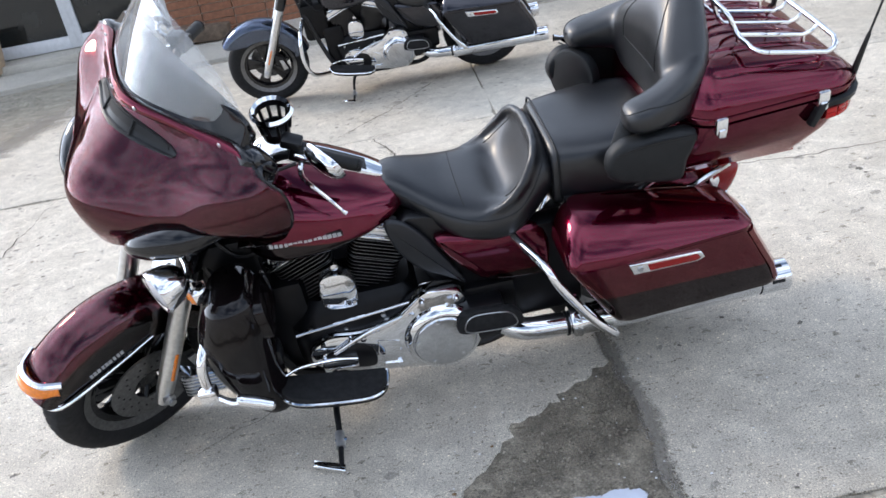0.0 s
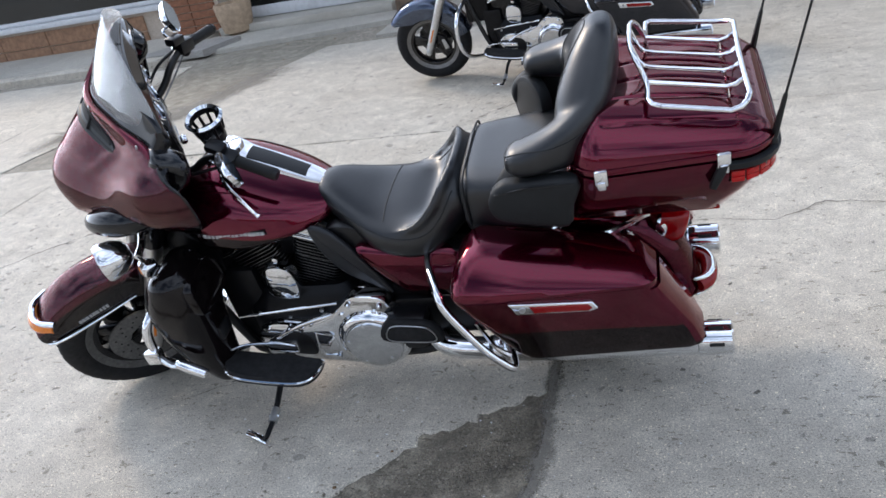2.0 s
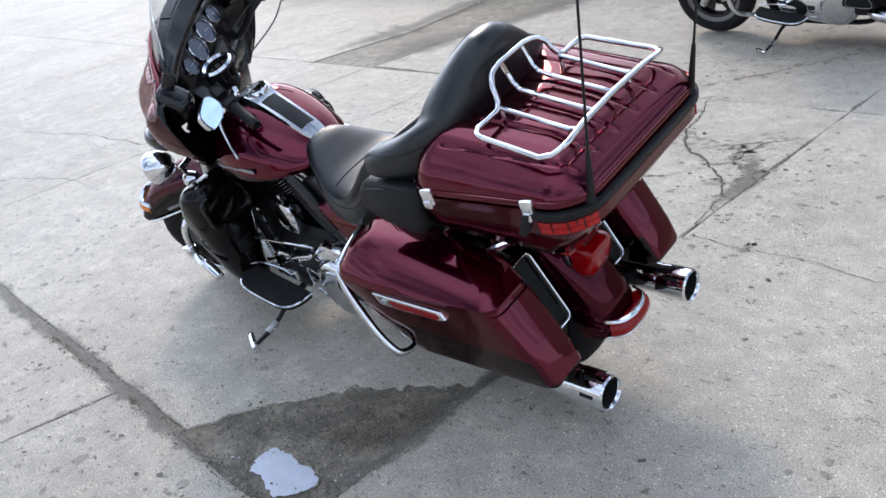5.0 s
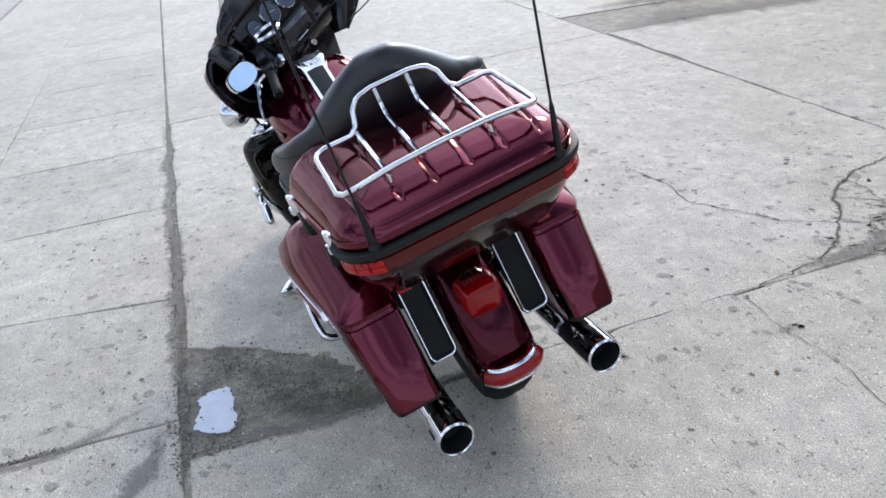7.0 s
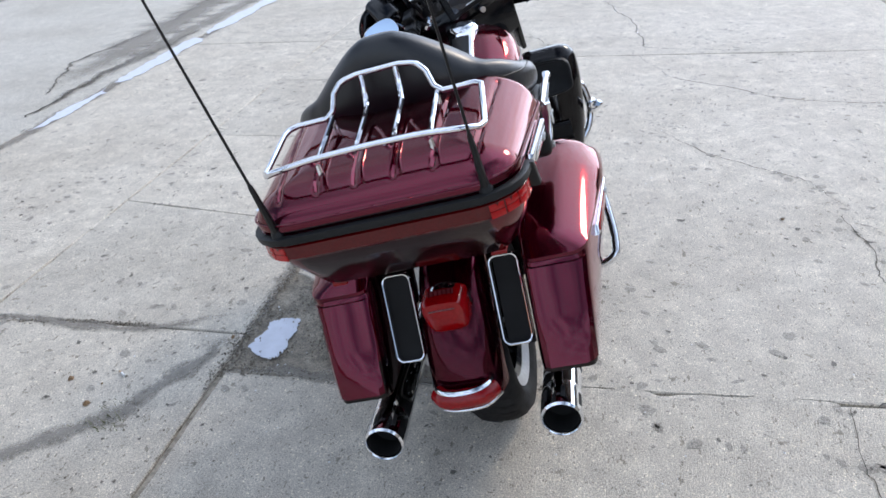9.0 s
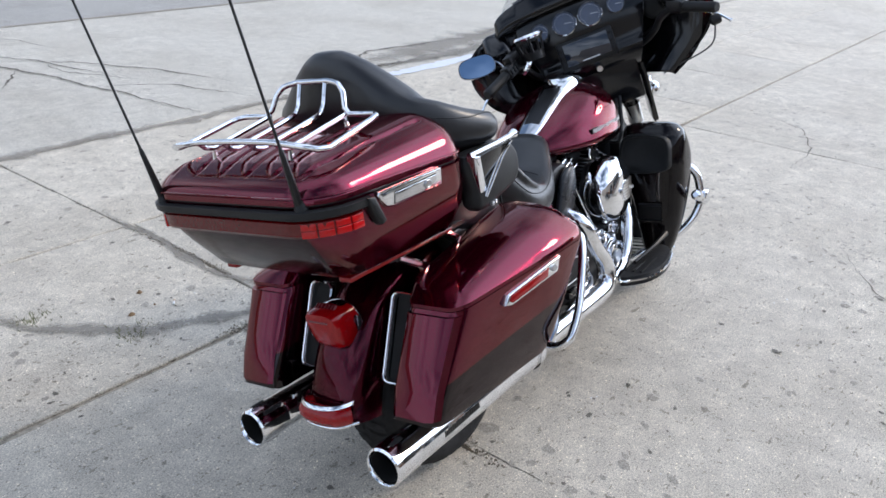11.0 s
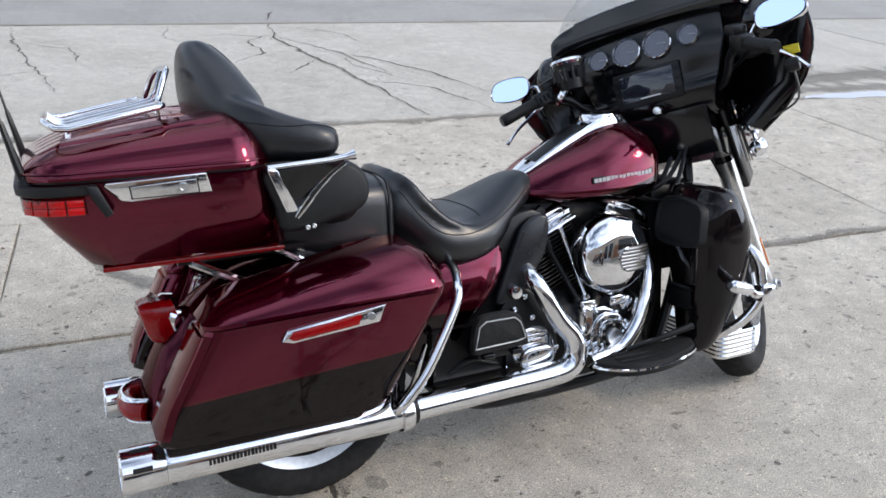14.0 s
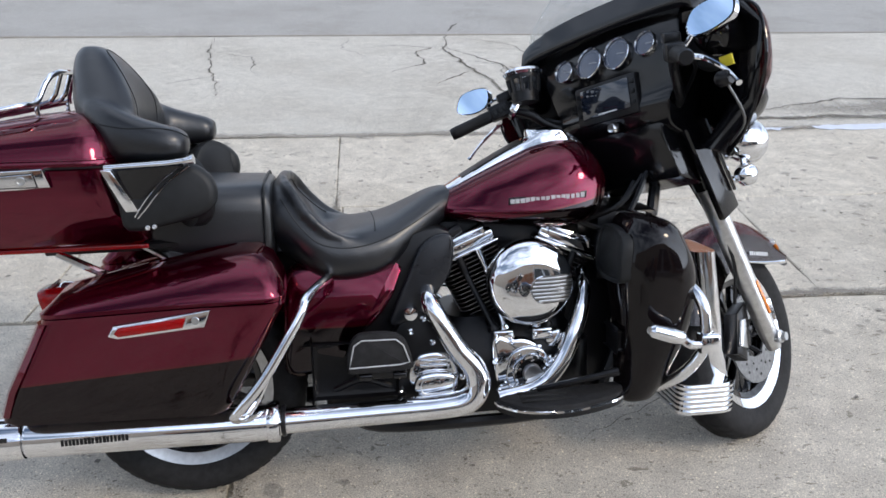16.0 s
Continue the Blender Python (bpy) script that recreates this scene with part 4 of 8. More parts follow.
def fork(parent, metal):
    for s in (-1, 1):
        y = s * 0.142
        a = Vector((1.79, y, 0.315))
        d = STEER_AXIS
        part("fork_leg", tube([a - d * 0.03, a + d * 0.03, a + d * 0.2, a + d * 0.56, a + d * 0.58], [0.022, 0.03, 0.031, 0.033, 0.028], 16, 3, False), metal, parent, "satin aluminium fork leg")
        part("fork_upper", tube([a + d * 0.56, a + d * 0.60, a + d * 0.88], [0.037, 0.039, 0.039], 14, 2, False), "gloss", parent, "black upper fork cover")
        part("fork_reflector", box(-0.006, 0.006, -0.004, 0.004, 0, 0.12, 0.003, m=Matrix.Translation(a + d * 0.10 + Vector((0.004, s * 0.031, 0))) @ Matrix.Rotation(-RAKE, 4, "Y")), "amber", parent, "amber side reflector")
        part("axle_nut", lathe([(0, s * 0.0), (0.02, s * 0.0), (0.021, s * 0.018), (0.013, s * 0.022), (0.013, s * 0.034), (0, s * 0.034)], 12, "y", (AXLE_F[0] + 0.012, y + s * 0.02, AXLE_F[2]), cap=False), "steel", parent)
        cal = plate([(1.60, 0.30), (1.635, 0.42), (1.70, 0.45), (1.70, 0.38), (1.668, 0.33), (1.655, 0.27)], s * 0.078, s * 0.128, 0.008)
        part("brake_caliper", cal, "black", parent, "black brake caliper")
        part("caliper_cover", plate([(1.612, 0.32), (1.637, 0.40), (1.665, 0.40), (1.65, 0.31)], s * 0.128, s * 0.138, 0.004), "steel", parent)
        part("brake_line", tube([(1.66, s * 0.11, 0.45), (1.62, s * 0.15, 0.60), (1.54, s * 0.12, 0.78), (1.47, s * 0.08, 0.95)], 0.006, 6, 5), "black", parent)


WING = (  # span station: five points (x, z) from the screen down to the chin
    (0.0, ((1.437, 1.336), (1.489, 1.276), (1.598, 1.194), (1.693, 1.098), (1.672, 0.915))),
    (0.35, ((1.390, 1.325), (1.414, 1.261), (1.498, 1.182), (1.600, 1.067), (1.635, 0.931))),
    (0.70, ((1.326, 1.304), (1.356, 1.264), (1.416, 1.207), (1.452, 1.060), (1.465, 0.916))),
    (1.0, ((1.311, 1.292), (1.318, 1.259), (1.286, 1.184), (1.305, 1.020), (1.385, 0.885))))


def hermite(p, s):
    """Smooth curve through evenly spaced values, s from 0 to 1."""
    n = len(p) - 1
    i = min(n - 1, int(s * n))
    f = s * n - i
    a, b, c, d = p[max(0, i - 1)], p[i], p[i + 1], p[min(n, i + 2)]
    return b + 0.5 * f * (c - a + f * (2 * a - 5 * b + 4 * c - d + f * (3 * (b - c) + d - a)))


def fairing_point(u, v):
    """Outer skin of the batwing fairing: u from one tip to the other, v from the screen down to the chin."""
    w = abs(u)
    span = hermite((0.358, 0.441, 0.490, 0.455, 0.285), v)
    y = span * math.sin(u * 1.42) / math.sin(1.42)
    at = [[hermite([q[k] for q in pts], v) for k in (0, 1)] for _, pts in WING]
    # four stations at 0, 0.35, 0.7 and 1, mirrored about the middle
    s = w / 0.35 if w < 0.7 else 2 + (w - 0.7) / 0.3
    i = min(2, int(s))
    f = s - i
    r = []
    for k in (0, 1):
        p = [at[1][k], at[0][k], at[1][k], at[2][k], at[3][k], 2 * at[3][k] - at[2][k]]
        a, b, c, d = p[i:i + 4]
        r.append(b + 0.5 * f * (c - a + f * (2 * a - 5 * b + 4 * c - d + f * (3 * (b - c) + d - a))))
    # a crease runs from each end of the vent down towards the nose: flat inside, scooped outside
    d = abs(y) - (0.146 + (r[1] - 1.164) * 0.79)
    fade = max(0.0, min(1.0, (r[1] - 1.15) / 0.06)) * max(0.0, min(1.0, (1.262 - r[1]) / 0.03))
    x = r[0] + fade * 0.008 * (math.exp(-(d / 0.013) ** 2) - 0.5 * math.exp(-((d - 0.03) / 0.025) ** 2))
    # below a brow that arches from the nose over the forks to the wing tip the skin tucks under
    brow = float(np.interp(abs(y), (0.0, 0.08, 0.16, 0.24, 0.31, 0.38, 0.44, 0.50), (0.96, 1.00, 1.065, 1.115, 1.130, 1.105, 1.070, 1.05)))
    under = max(0.0, brow - r[1]) * max(0.0, min(1.0, (1.0 - w) / 0.35))
    x -= 0.60 * under * max(0.0, min(1.0, abs(y) / 0.15))
    y *= 1 - 0.35 * under
    return Vector((x, y, r[1]))


def batwing(parent, paint, touring=True):
    bm = bmesh.new()
    rs = [[fairing_point(-1 + 2 * i / 96, j / 48) for i in range(97)] for j in range(49)]
    rings(bm, rs, cap=False, closed=False)
    bmesh.ops.solidify(bm, geom=bm.faces[:], thickness=0.005)
    f = part("fairing", bm, paint, parent, "metallic red batwing front fairing with a black lower tone" if touring else "dark grey batwing fairing", 60)
    # raised lip that holds the screen, vent and its mouth
    bm = bmesh.new()
    us = [-0.95 + 1.9 * i / 48 for i in range(49)]
    rings(bm, [[fairing_point(u, v) + Vector((d, 0, d * 0.8)) for v, d in ((0.0, -0.002), (0.005, 0.006), (0.05, 0.009), (0.10, 0.008), (0.115, -0.001))] for u in us], cap=True, closed=True)
    part("screen_lip", bm, "red" if touring else paint, f, "", 60)
    # air vent between the creases: a raised rim round a near-black patch for the shaded slot
    mid = lambda u: 0.215 + 0.075 * (abs(u) / 0.33) ** 1.6
    half = lambda u: 0.078 * math.sqrt(max(0.01, 1 - (abs(u) / 0.335) ** 4)) * (1.0 - 0.25 * abs(u) / 0.33)
    bm = bmesh.new()
    rings(bm, [[fairing_point(u, mid(u) + k * half(u)) + Vector((d, 0, d * 0.6)) for k, d in ((-1.0, 0.0), (-0.92, 0.004), (-0.80, 0.003), (-0.70, 0.0008), (0.0, 0.001), (0.62, 0.0012), (0.74, 0.006), (0.90, 0.007), (1.0, 0.0))] for u in [-0.33 + 0.66 * i / 44 for i in range(45)]])
    part("air_vent", bm, "vinyl", f, "black air vent under the screen", 30)
    bm = bmesh.new()
    rings(bm, [[fairing_point(u, mid(u) + k * half(u)) + Vector((d, 0, d * 0.6)) for k, d in ((-0.62, 0.0025), (-0.30, 0.003), (0.10, 0.003), (0.14, 0.0))] for u in [-0.29 + 0.58 * i / 34 for i in range(35)]])
    part("vent_slot", bm, "dark", f, "near-black patch standing for the shaded vent slot", 30)
    for u in (-0.11, 0.11):
        part("vent_rib", tube([fairing_point(u, mid(u) - 0.05) + Vector((0.004, 0, 0.002)), fairing_point(u, mid(u) + 0.05) + Vector((0.005, 0, 0.002))], 0.0035, 6, 1, False), "vinyl", f)
    for s in (-1, 1):
        for u in (0.115, 0.66):
            p = fairing_point(s * u, 0.075) + Vector((0.008, 0, 0.006))
            part("screw", lathe([(0, 0.0), (0.007, 0.0), (0.006, 0.004), (0, 0.005)], 10, "x", p, cap=False), "steel", f)
        # duct under the wing
        bm = tube([(1.638, s * 0.160, 0.990), (1.612, s * 0.205, 1.020), (1.555, s * 0.265, 1.044), (1.49, s * 0.310, 1.052), (1.42, s * 0.330, 1.035)], [0.016, 0.040, 0.050, 0.044, 0.016], 16, 5)
        part("lower_duct", bm, "gloss", f, "gloss black duct under the wing")
        part("wing_edge", tube([fairing_point(s, v) + Vector((-0.004, 0, 0)) for v in (0.0, 0.1, 0.25, 0.45, 0.65, 0.85, 1.0)], 0.0045, 8, 4), "dashblack", f)
    # headlamp
    nose = Vector((1.655, 0, 1.045))
    hl = part("headlamp", lathe([(0.0, 0.030), (0.05, 0.027), (0.078, 0.015), (0.085, 0.0), (0.085, -0.03)], 32, "x", nose, cap=False), "clearlens", f, "round headlamp in the fairing nose")
    part("headlamp_ring", lathe([(0.080, 0.012), (0.091, 0.016), (0.097, 0.004), (0.095, -0.03), (0.080, -0.03), (0.080, 0.012)], 32, "x", nose, cap=False), "chrome", hl, "chrome ring")
    # windscreen
    bm = bmesh.new()
    rs = []
    for j in range(15):
        v = j / 14
        ring = []
        for i in range(41):
            u = -1 + 2 * i / 40
            w = abs(u)
            b = fairing_point(u * 0.94, 0.0)
            hgt = (0.215 if touring else 0.10) * (1 - w ** 1.2) + 0.004
            ring.append(b + Vector((-0.004 - 0.66 * hgt * v - 0.02 * v * v, -0.03 * u * v, (hgt + 0.012) * v - 0.012)))
        rs.append(ring)
    rings(bm, rs, cap=False, closed=False)
    bmesh.ops.solidify(bm, geom=bm.faces[:], thickness=0.004)
    ws = part("windscreen", bm, "windscreen", parent, "clear curved windscreen with a pale film", 60)
    if touring:
        ws.visible_shadow = False
        # black sides of the inner fairing behind the wings
        for s in (-1, 1):
            out = smoothed([(1.325, 1.292), (1.285, 1.286), (1.243, 1.235), (1.238, 1.205), (1.262, 1.165), (1.33, 1.14), (1.37, 1.18)], 4)
            bm = plate(out, s * 0.300, s * 0.410, 0.03, 4)
            part("inner_side_panel", bm, "gloss", f, "gloss black side of the inner fairing", 50)
    # inner fairing
    bm = bmesh.new()
    rs = []
    for j, (v, back) in enumerate(((0.0, 0.004), (0.02, 0.05), (0.25, 0.10), (0.5, 0.10), (0.8, 0.06), (0.985, 0.006))):
        rs.append([fairing_point(u * 0.95, v) - Vector((back * (1 - abs(u) ** 4) + 0.006, 0, 0)) for u in [-1 + 2 * i / 40 for i in range(41)]])
    rings(bm, rs, cap=False, closed=False)
    part("inner_fairing", bm, "dashblack", f, "black inner fairing", 60)
    if not touring:
        return f
    # dash: cap under the screen, instrument board, display, lower cluster
    bm = bmesh.new()
    rs = []
    for i in range(41):
        u = -0.93 + 1.86 * i / 40
        a = fairing_point(u, 0.0)
        k = 1 - (abs(u) / 0.93) ** 2
        b = Vector((1.258 - 0.01 * (1 - k), a.y * 0.92 + 0.005, 1.326 - 0.03 * (1 - k)))
        h = 0.072 * max(0.0, k) ** 0.3
        p, q = a.lerp(b, 0.50) + Vector((-0.012, 0, h * 0.95)), a.lerp(b, 0.86) + Vector((-0.004, 0, h * 0.80))
        rs.append([a + Vector((-0.010, 0, 0.002)), a.lerp(p, 0.85) + Vector((-0.004, 0, 0)), p, p.lerp(q, 0.5) + Vector((0, 0, 0.003)), q, q.lerp(b, 0.85), b, b + Vector((0.006, 0, -0.02)), a + Vector((-0.02, 0, -0.03))])
    rings(bm, rs)
    part("dash_cap", bm, "gloss", f, "black cap over the instruments", 50)
    for u0 in (-0.56, -0.19, 0.18):
        bm = bmesh.new()
        rs = []
        for k in range(9):
            u = u0 + 0.35 * k / 8
            a = fairing_point(u, 0.0)
            b = Vector((1.258 - 0.01 * (u / 0.93) ** 2, a.y * 0.92 + 0.005, 1.326 - 0.03 * (u / 0.93) ** 2))
            h = 0.072 * (1 - (u / 0.93) ** 2) ** 0.3
            p, q = a.lerp(b, 0.54) + Vector((-0.012, 0, h * 0.95)), a.lerp(b, 0.83) + Vector((-0.004, 0, h * 0.82))
            rs.append([p + Vector((0, 0, -0.004)), p + Vector((-0.003, 0, 0.006)), q + Vector((0.003, 0, 0.006)), q + Vector((0, 0, -0.004))])
        rings(bm, rs)
        part("cap_panel", bm, "gloss", f, "", 30)
    dash = plate(smoothed([(1.335, 1.30), (1.318, 1.312), (1.300, 1.306), (1.285, 1.20), (1.285, 1.10), (1.275, 1.06), (1.30, 1.0), (1.40, 0.98), (1.40, 1.16)], 4), -0.245, 0.265, 0.008)
    shaped(dash, lambda x, y, z: (x, (y - 0.01) * (0.72 + 0.28 * min(1, max(0, (z - 1.0) / 0.2))) + 0.01, z))
    part("dashboard", dash, "dashblack", f, "gloss black dashboard")
    for y, r in ((0.175, 0.036), (0.073, 0.049), (-0.033, 0.049), (-0.137, 0.036)):
        M4 = Matrix.Translation((1.284, y, 1.233)) @ Matrix.Rotation(radians(15), 4, "Y") @ Matrix.Rotation(radians(180), 4, "Z")
        g = part("gauge", lathe([(r * 0.92, 0.006), (r * 0.96, 0.012), (r, 0.010), (r, -0.01)], 28, "x", cap=False), "chrome", f, "round gauge with a chrome ring")
        part("gauge_face", lathe([(0, 0.004), (r * 0.9, 0.004), (r * 0.9, -0.004)], 28, "x", cap=False), "dial", g, "dark blue-grey dial")
        tick = bmesh.new()
        for k in range(21):
            a = radians(-130 + 13 * k)
            box(0.0045, 0.0052, -0.0007, 0.0007, r * 0.72, r * 0.82, 0, tick, m=Matrix.Rotation(a, 4, "X"))
        box(0.0045, 0.006, -0.0015, 0.0015, 0, r * 0.62, 0, tick, m=Matrix.Rotation(radians(-100), 4, "X"))
        part("gauge_marks", tick, "dialmark", g, "", 0)
        for o in (g,):
            o.data.transform(M4)
        for o in g.children:
            o.data.transform(M4)
    d = part("display", box(1.268, 1.30, -0.094, 0.136, 1.048, 1.166, 0.006), "black", f, "black framed display screen")
    part("display_glass", box(1.264, 1.27, -0.07, 0.112, 1.067, 1.155, 0.002), "screen", d)
    part("display_bar", box(1.2625, 1.266, -0.02, 0.05, 1.070, 1.074, 0), "white", d, "", 0)
    for s in (-1, 1):
        for k in range(3):
            part("button", box(1.264, 1.27, 0.021 + s * 0.103 - 0.006, 0.021 + s * 0.103 + 0.006, 1.075 + k * 0.03, 1.088 + k * 0.03, 0.002), "vinyl", d)
    part("ignition_switch", lathe([(0.016, 0.0), (0.018, -0.012), (0.012, -0.022), (0, -0.022)], 16, "x", (1.272, 0.0, 1.02), cap=False), "chrome", f, "chrome ignition switch")
    part("console_block", plate([(1.295, 1.045), (1.29, 0.97), (1.345, 0.85), (1.45, 0.83), (1.47, 1.0), (1.40, 1.05)], -0.150, 0.150, 0.012), "dashblack", f, "black fork nacelle")
    for s in (-1, 1):
        bm = box(-0.055, 0.040, -0.012, 0.012, 0.0, 0.30, 0.008, m=Matrix.Translation((1.535, s * 0.172, 0.735)) @ Matrix.Rotation(-RAKE, 4, "Y"))
        part("nacelle_panel", bm, "dashblack", f, "flat black nacelle side")
        part("nacelle_strip", tube([(1.545, s * 0.190, 0.80), (1.44, s * 0.190, 1.01)], 0.006, 8, 1, False), "chrome", f)
        for k in (0.83, 0.99):
            part("nacelle_bolt", lathe([(0.012, 0), (0.011, s * 0.012), (0, s * 0.014)], 10, "y", (1.565 - (k - 0.80) * 0.49, s * 0.184, k), cap=False), "chrome", f)
    for s in (-1, 1):
        part("speaker", lathe([(0.0, -0.01), (0.06, -0.008), (0.07, 0.0), (0.075, 0.01)], 24, "x", (1.345, s * 0.31 + 0.01, 1.19), cap=False), "vinyl", f, "black speaker grille")
    return f


def handlebar(parent, mirrors=True, cup=True):
    half = [(1.01, 0.43, 1.095), (1.12, 0.33, 1.14), (1.185, 0.275, 1.125), (1.235, 0.245, 1.085), (1.30, 0.20, 1.055), (1.345, 0.1, 1.04), (1.35, 0.0, 1.04)]
    bar = part("handlebar", tube(half + [(x, -y, z) for x, y, z in half[-2::-1]], 0.0135, 10, 5), "black", parent, "black handlebar")
    for s in (-1, 1):
        a, b = Vector((1.005, s * 0.435, 1.093)), Vector((1.10, s * 0.345, 1.135))
        g = part("grip", tube([a, a.lerp(b, 0.05), a.lerp(b, 0.5), b], [0.017, 0.020, 0.019, 0.020], 14, 3, False), "grip", bar, "black rubber grip")
        n = (a - b).normalized()
        part("grip_cap", tube([a - n * 0.002, a + n * 0.008], [0.021, 0.017], 14, 1, False), "black", g)
        q = (b - a).to_track_quat("X", "Z").to_matrix().to_4x4()
        sw = part("switch_housing", box(-0.01, 0.06, -0.024, 0.024, -0.022, 0.026, 0.008, m=Matrix.Translation(b) @ q), "black", bar, "black switch housing")
        for k in range(3):
            part("switch", box(0.0 + k * 0.017, 0.013 + k * 0.017, -0.031, -0.022, -0.01, 0.012, 0.002, m=Matrix.Translation(b) @ q), "vinyl", sw)
        part("lever", tube([b + Vector((0.035, 0, -0.005)), b + Vector((0.06, s * 0.04, -0.02)), b + Vector((0.034, s * 0.11, -0.068)), b + Vector((0.016, s * 0.145, -0.104)), b + Vector((0.010, s * 0.154, -0.114))], [0.009, 0.007, 0.0055, 0.005, 0.008], 8, 5), "chrome", bar, "chrome hand lever")
        part("reservoir", box(0.03, 0.09, -0.022, 0.022, 0.02, 0.05, 0.007, m=Matrix.Translation(b) @ q), "black", bar, "master cylinder reservoir")
        part("cable", tube([b + Vector((0.05, 0, 0)), b + Vector((0.15, -s * 0.05, -0.02)), (1.36, s * 0.16, 1.05), (1.40, s * 0.10, 0.95)], 0.006, 6, 5), "black", bar)
        if mirrors:
            m = Vector((1.115, s * 0.445, 1.20))
            part("mirror_stem", tube([b + Vector((0.04, 0, 0.02)), b + Vector((0.06, s * 0.03, 0.06)), m + Vector((0.01, -s * 0.02, -0.02))], 0.006, 8, 5), "chrome", bar, "chrome mirror stem")
            M4 = Matrix.Translation(m) @ Matrix.Rotation(radians(s * 6), 4, "Z") @ Matrix.Rotation(radians(16), 4, "Y")
            out = smoothed([(0.07, -0.022), (0.066, 0.03), (0.02, 0.044), (-0.05, 0.036), (-0.072, 0.004), (-0.06, -0.034), (0.0, -0.044)], 5)
            bm = bmesh.new()
            rings(bm, [[M4 @ Vector((dx, s * p[0] * k, p[1] * k)) for p in out] for dx, k in ((0.0, 0.97), (-0.004, 1.0), (0.012, 0.98), (0.026, 0.75), (0.032, 0.3))])
            mm = part("mirror", bm, "chrome", bar, "chrome-backed rounded mirror")
            bm = bmesh.new()
            bm.faces.new([bm.verts.new(M4 @ Vector((-0.0055, s * p[0] * 0.93, p[1] * 0.93))) for p in out])
            part("mirror_glass", bm, "mirror", mm, "", 0)
    # cup holder clamped on the clutch side, a horn-like knob with a yellow tag on the other
    if cup:
        c = Vector((1.13, 0.225, 1.235))
        ch = part("cup_holder", lathe([(0.0, -0.088), (0.040, -0.088), (0.043, -0.055), (0.039, -0.055), (0.036, -0.082), (0.0, -0.082)], 24, "z", c, cap=False), "black", bar, "black metal cup holder basket")
        part("cup_collar", lathe([(0.046, -0.018), (0.051, -0.018), (0.053, 0.0), (0.047, 0.0), (0.046, -0.018)], 28, "z", c, cap=False), "black", ch)
        part("cup_ring", lathe([(0.047, 0.002), (0.055, 0.011), (0.062, 0.002), (0.055, -0.006), (0.047, 0.002)], 28, "z", c, cap=False), "chrome", ch, "chrome cup ring")
        for i in range(10):
            a = 2 * math.pi * i / 10
            part("cup_rib", tube([c + Vector((0.041 * math.cos(a), 0.041 * math.sin(a), -0.06)), c + Vector((0.049 * math.cos(a), 0.049 * math.sin(a), -0.014))], 0.0055, 6, 1, False), "black", ch)
        part("cup_clamp", tube([c + Vector((-0.01, 0.02, -0.08)), c + Vector((-0.02, 0.04, -0.105)), c + Vector((-0.01, 0.06, -0.12))], 0.012, 8, 4), "chrome", ch)
        k = Vector((1.13, -0.45, 1.045))
        kn = part("cable_knob", lathe([(0, -0.018), (0.016, -0.018), (0.02, -0.01), (0.02, 0.012), (0.014, 0.02), (0, 0.02)], 18, "y", k, cap=False), "black", bar, "round black plug on a cable")
        part("plug_cable", tube([k, k + Vector((0.10, 0.02, -0.09)), (1.33, -0.33, 0.92), (1.40, -0.25, 0.90)], 0.0035, 6, 5), "disc", kn)
        part("tag", box(-0.024, 0.024, -0.0015, 0.0015, -0.013, 0.013, 0.001, m=Matrix.Translation(k + Vector((0.02, 0.0, 0.045))) @ Matrix.Rotation(radians(-12), 4, "Y") @ Matrix.Rotation(radians(70), 4, "Z")), "yellow", bar, "small yellow tag")


def front_lamps(parent):
    for s in (-1, 1):
        c = Vector((1.612, s * 0.250, 0.935)) if s < 0 else Vector((1.660, 0.255, 0.948))
        part("lamp_bar", tube([(1.54, s * 0.10, 0.90), (1.56, s * 0.2, 0.90), (1.59, s * 0.252, 0.90)], 0.013, 10, 5), "chrome", parent, "chrome passing lamp bar")
        l = part("passing_lamp", lathe([(0, -0.068), (0.022, -0.066), (0.042, -0.055), (0.058, -0.028), (0.064, 0.0), (0.068, 0.02), (0.064, 0.029), (0.057, 0.024)], 30, "x", c, cap=False), "chrome", parent, "chrome passing lamp")
        part("lamp_glass", lathe([(0.060, 0.02), (0.042, 0.031), (0, 0.036)], 26, "x", c, cap=False), "clearlens", l)
        t = Vector((1.585, s * 0.252, 0.835))
        k = part("turn_signal", lathe([(0, -0.035), (0.02, -0.03), (0.034, -0.005), (0.035, 0.012), (0.03, 0.02)], 20, "x", t, cap=False), "chrome", parent, "chrome bullet turn signal")
        part("signal_lens", lathe([(0.031, 0.014), (0.02, 0.026), (0, 0.03)], 20, "x", t, cap=False), "amber", k, "amber lens")
        part("signal_stem", tube([(1.585, s * 0.250, 0.90), (1.585, s * 0.252, 0.86)], 0.009, 8, 1, False), "chrome", k)


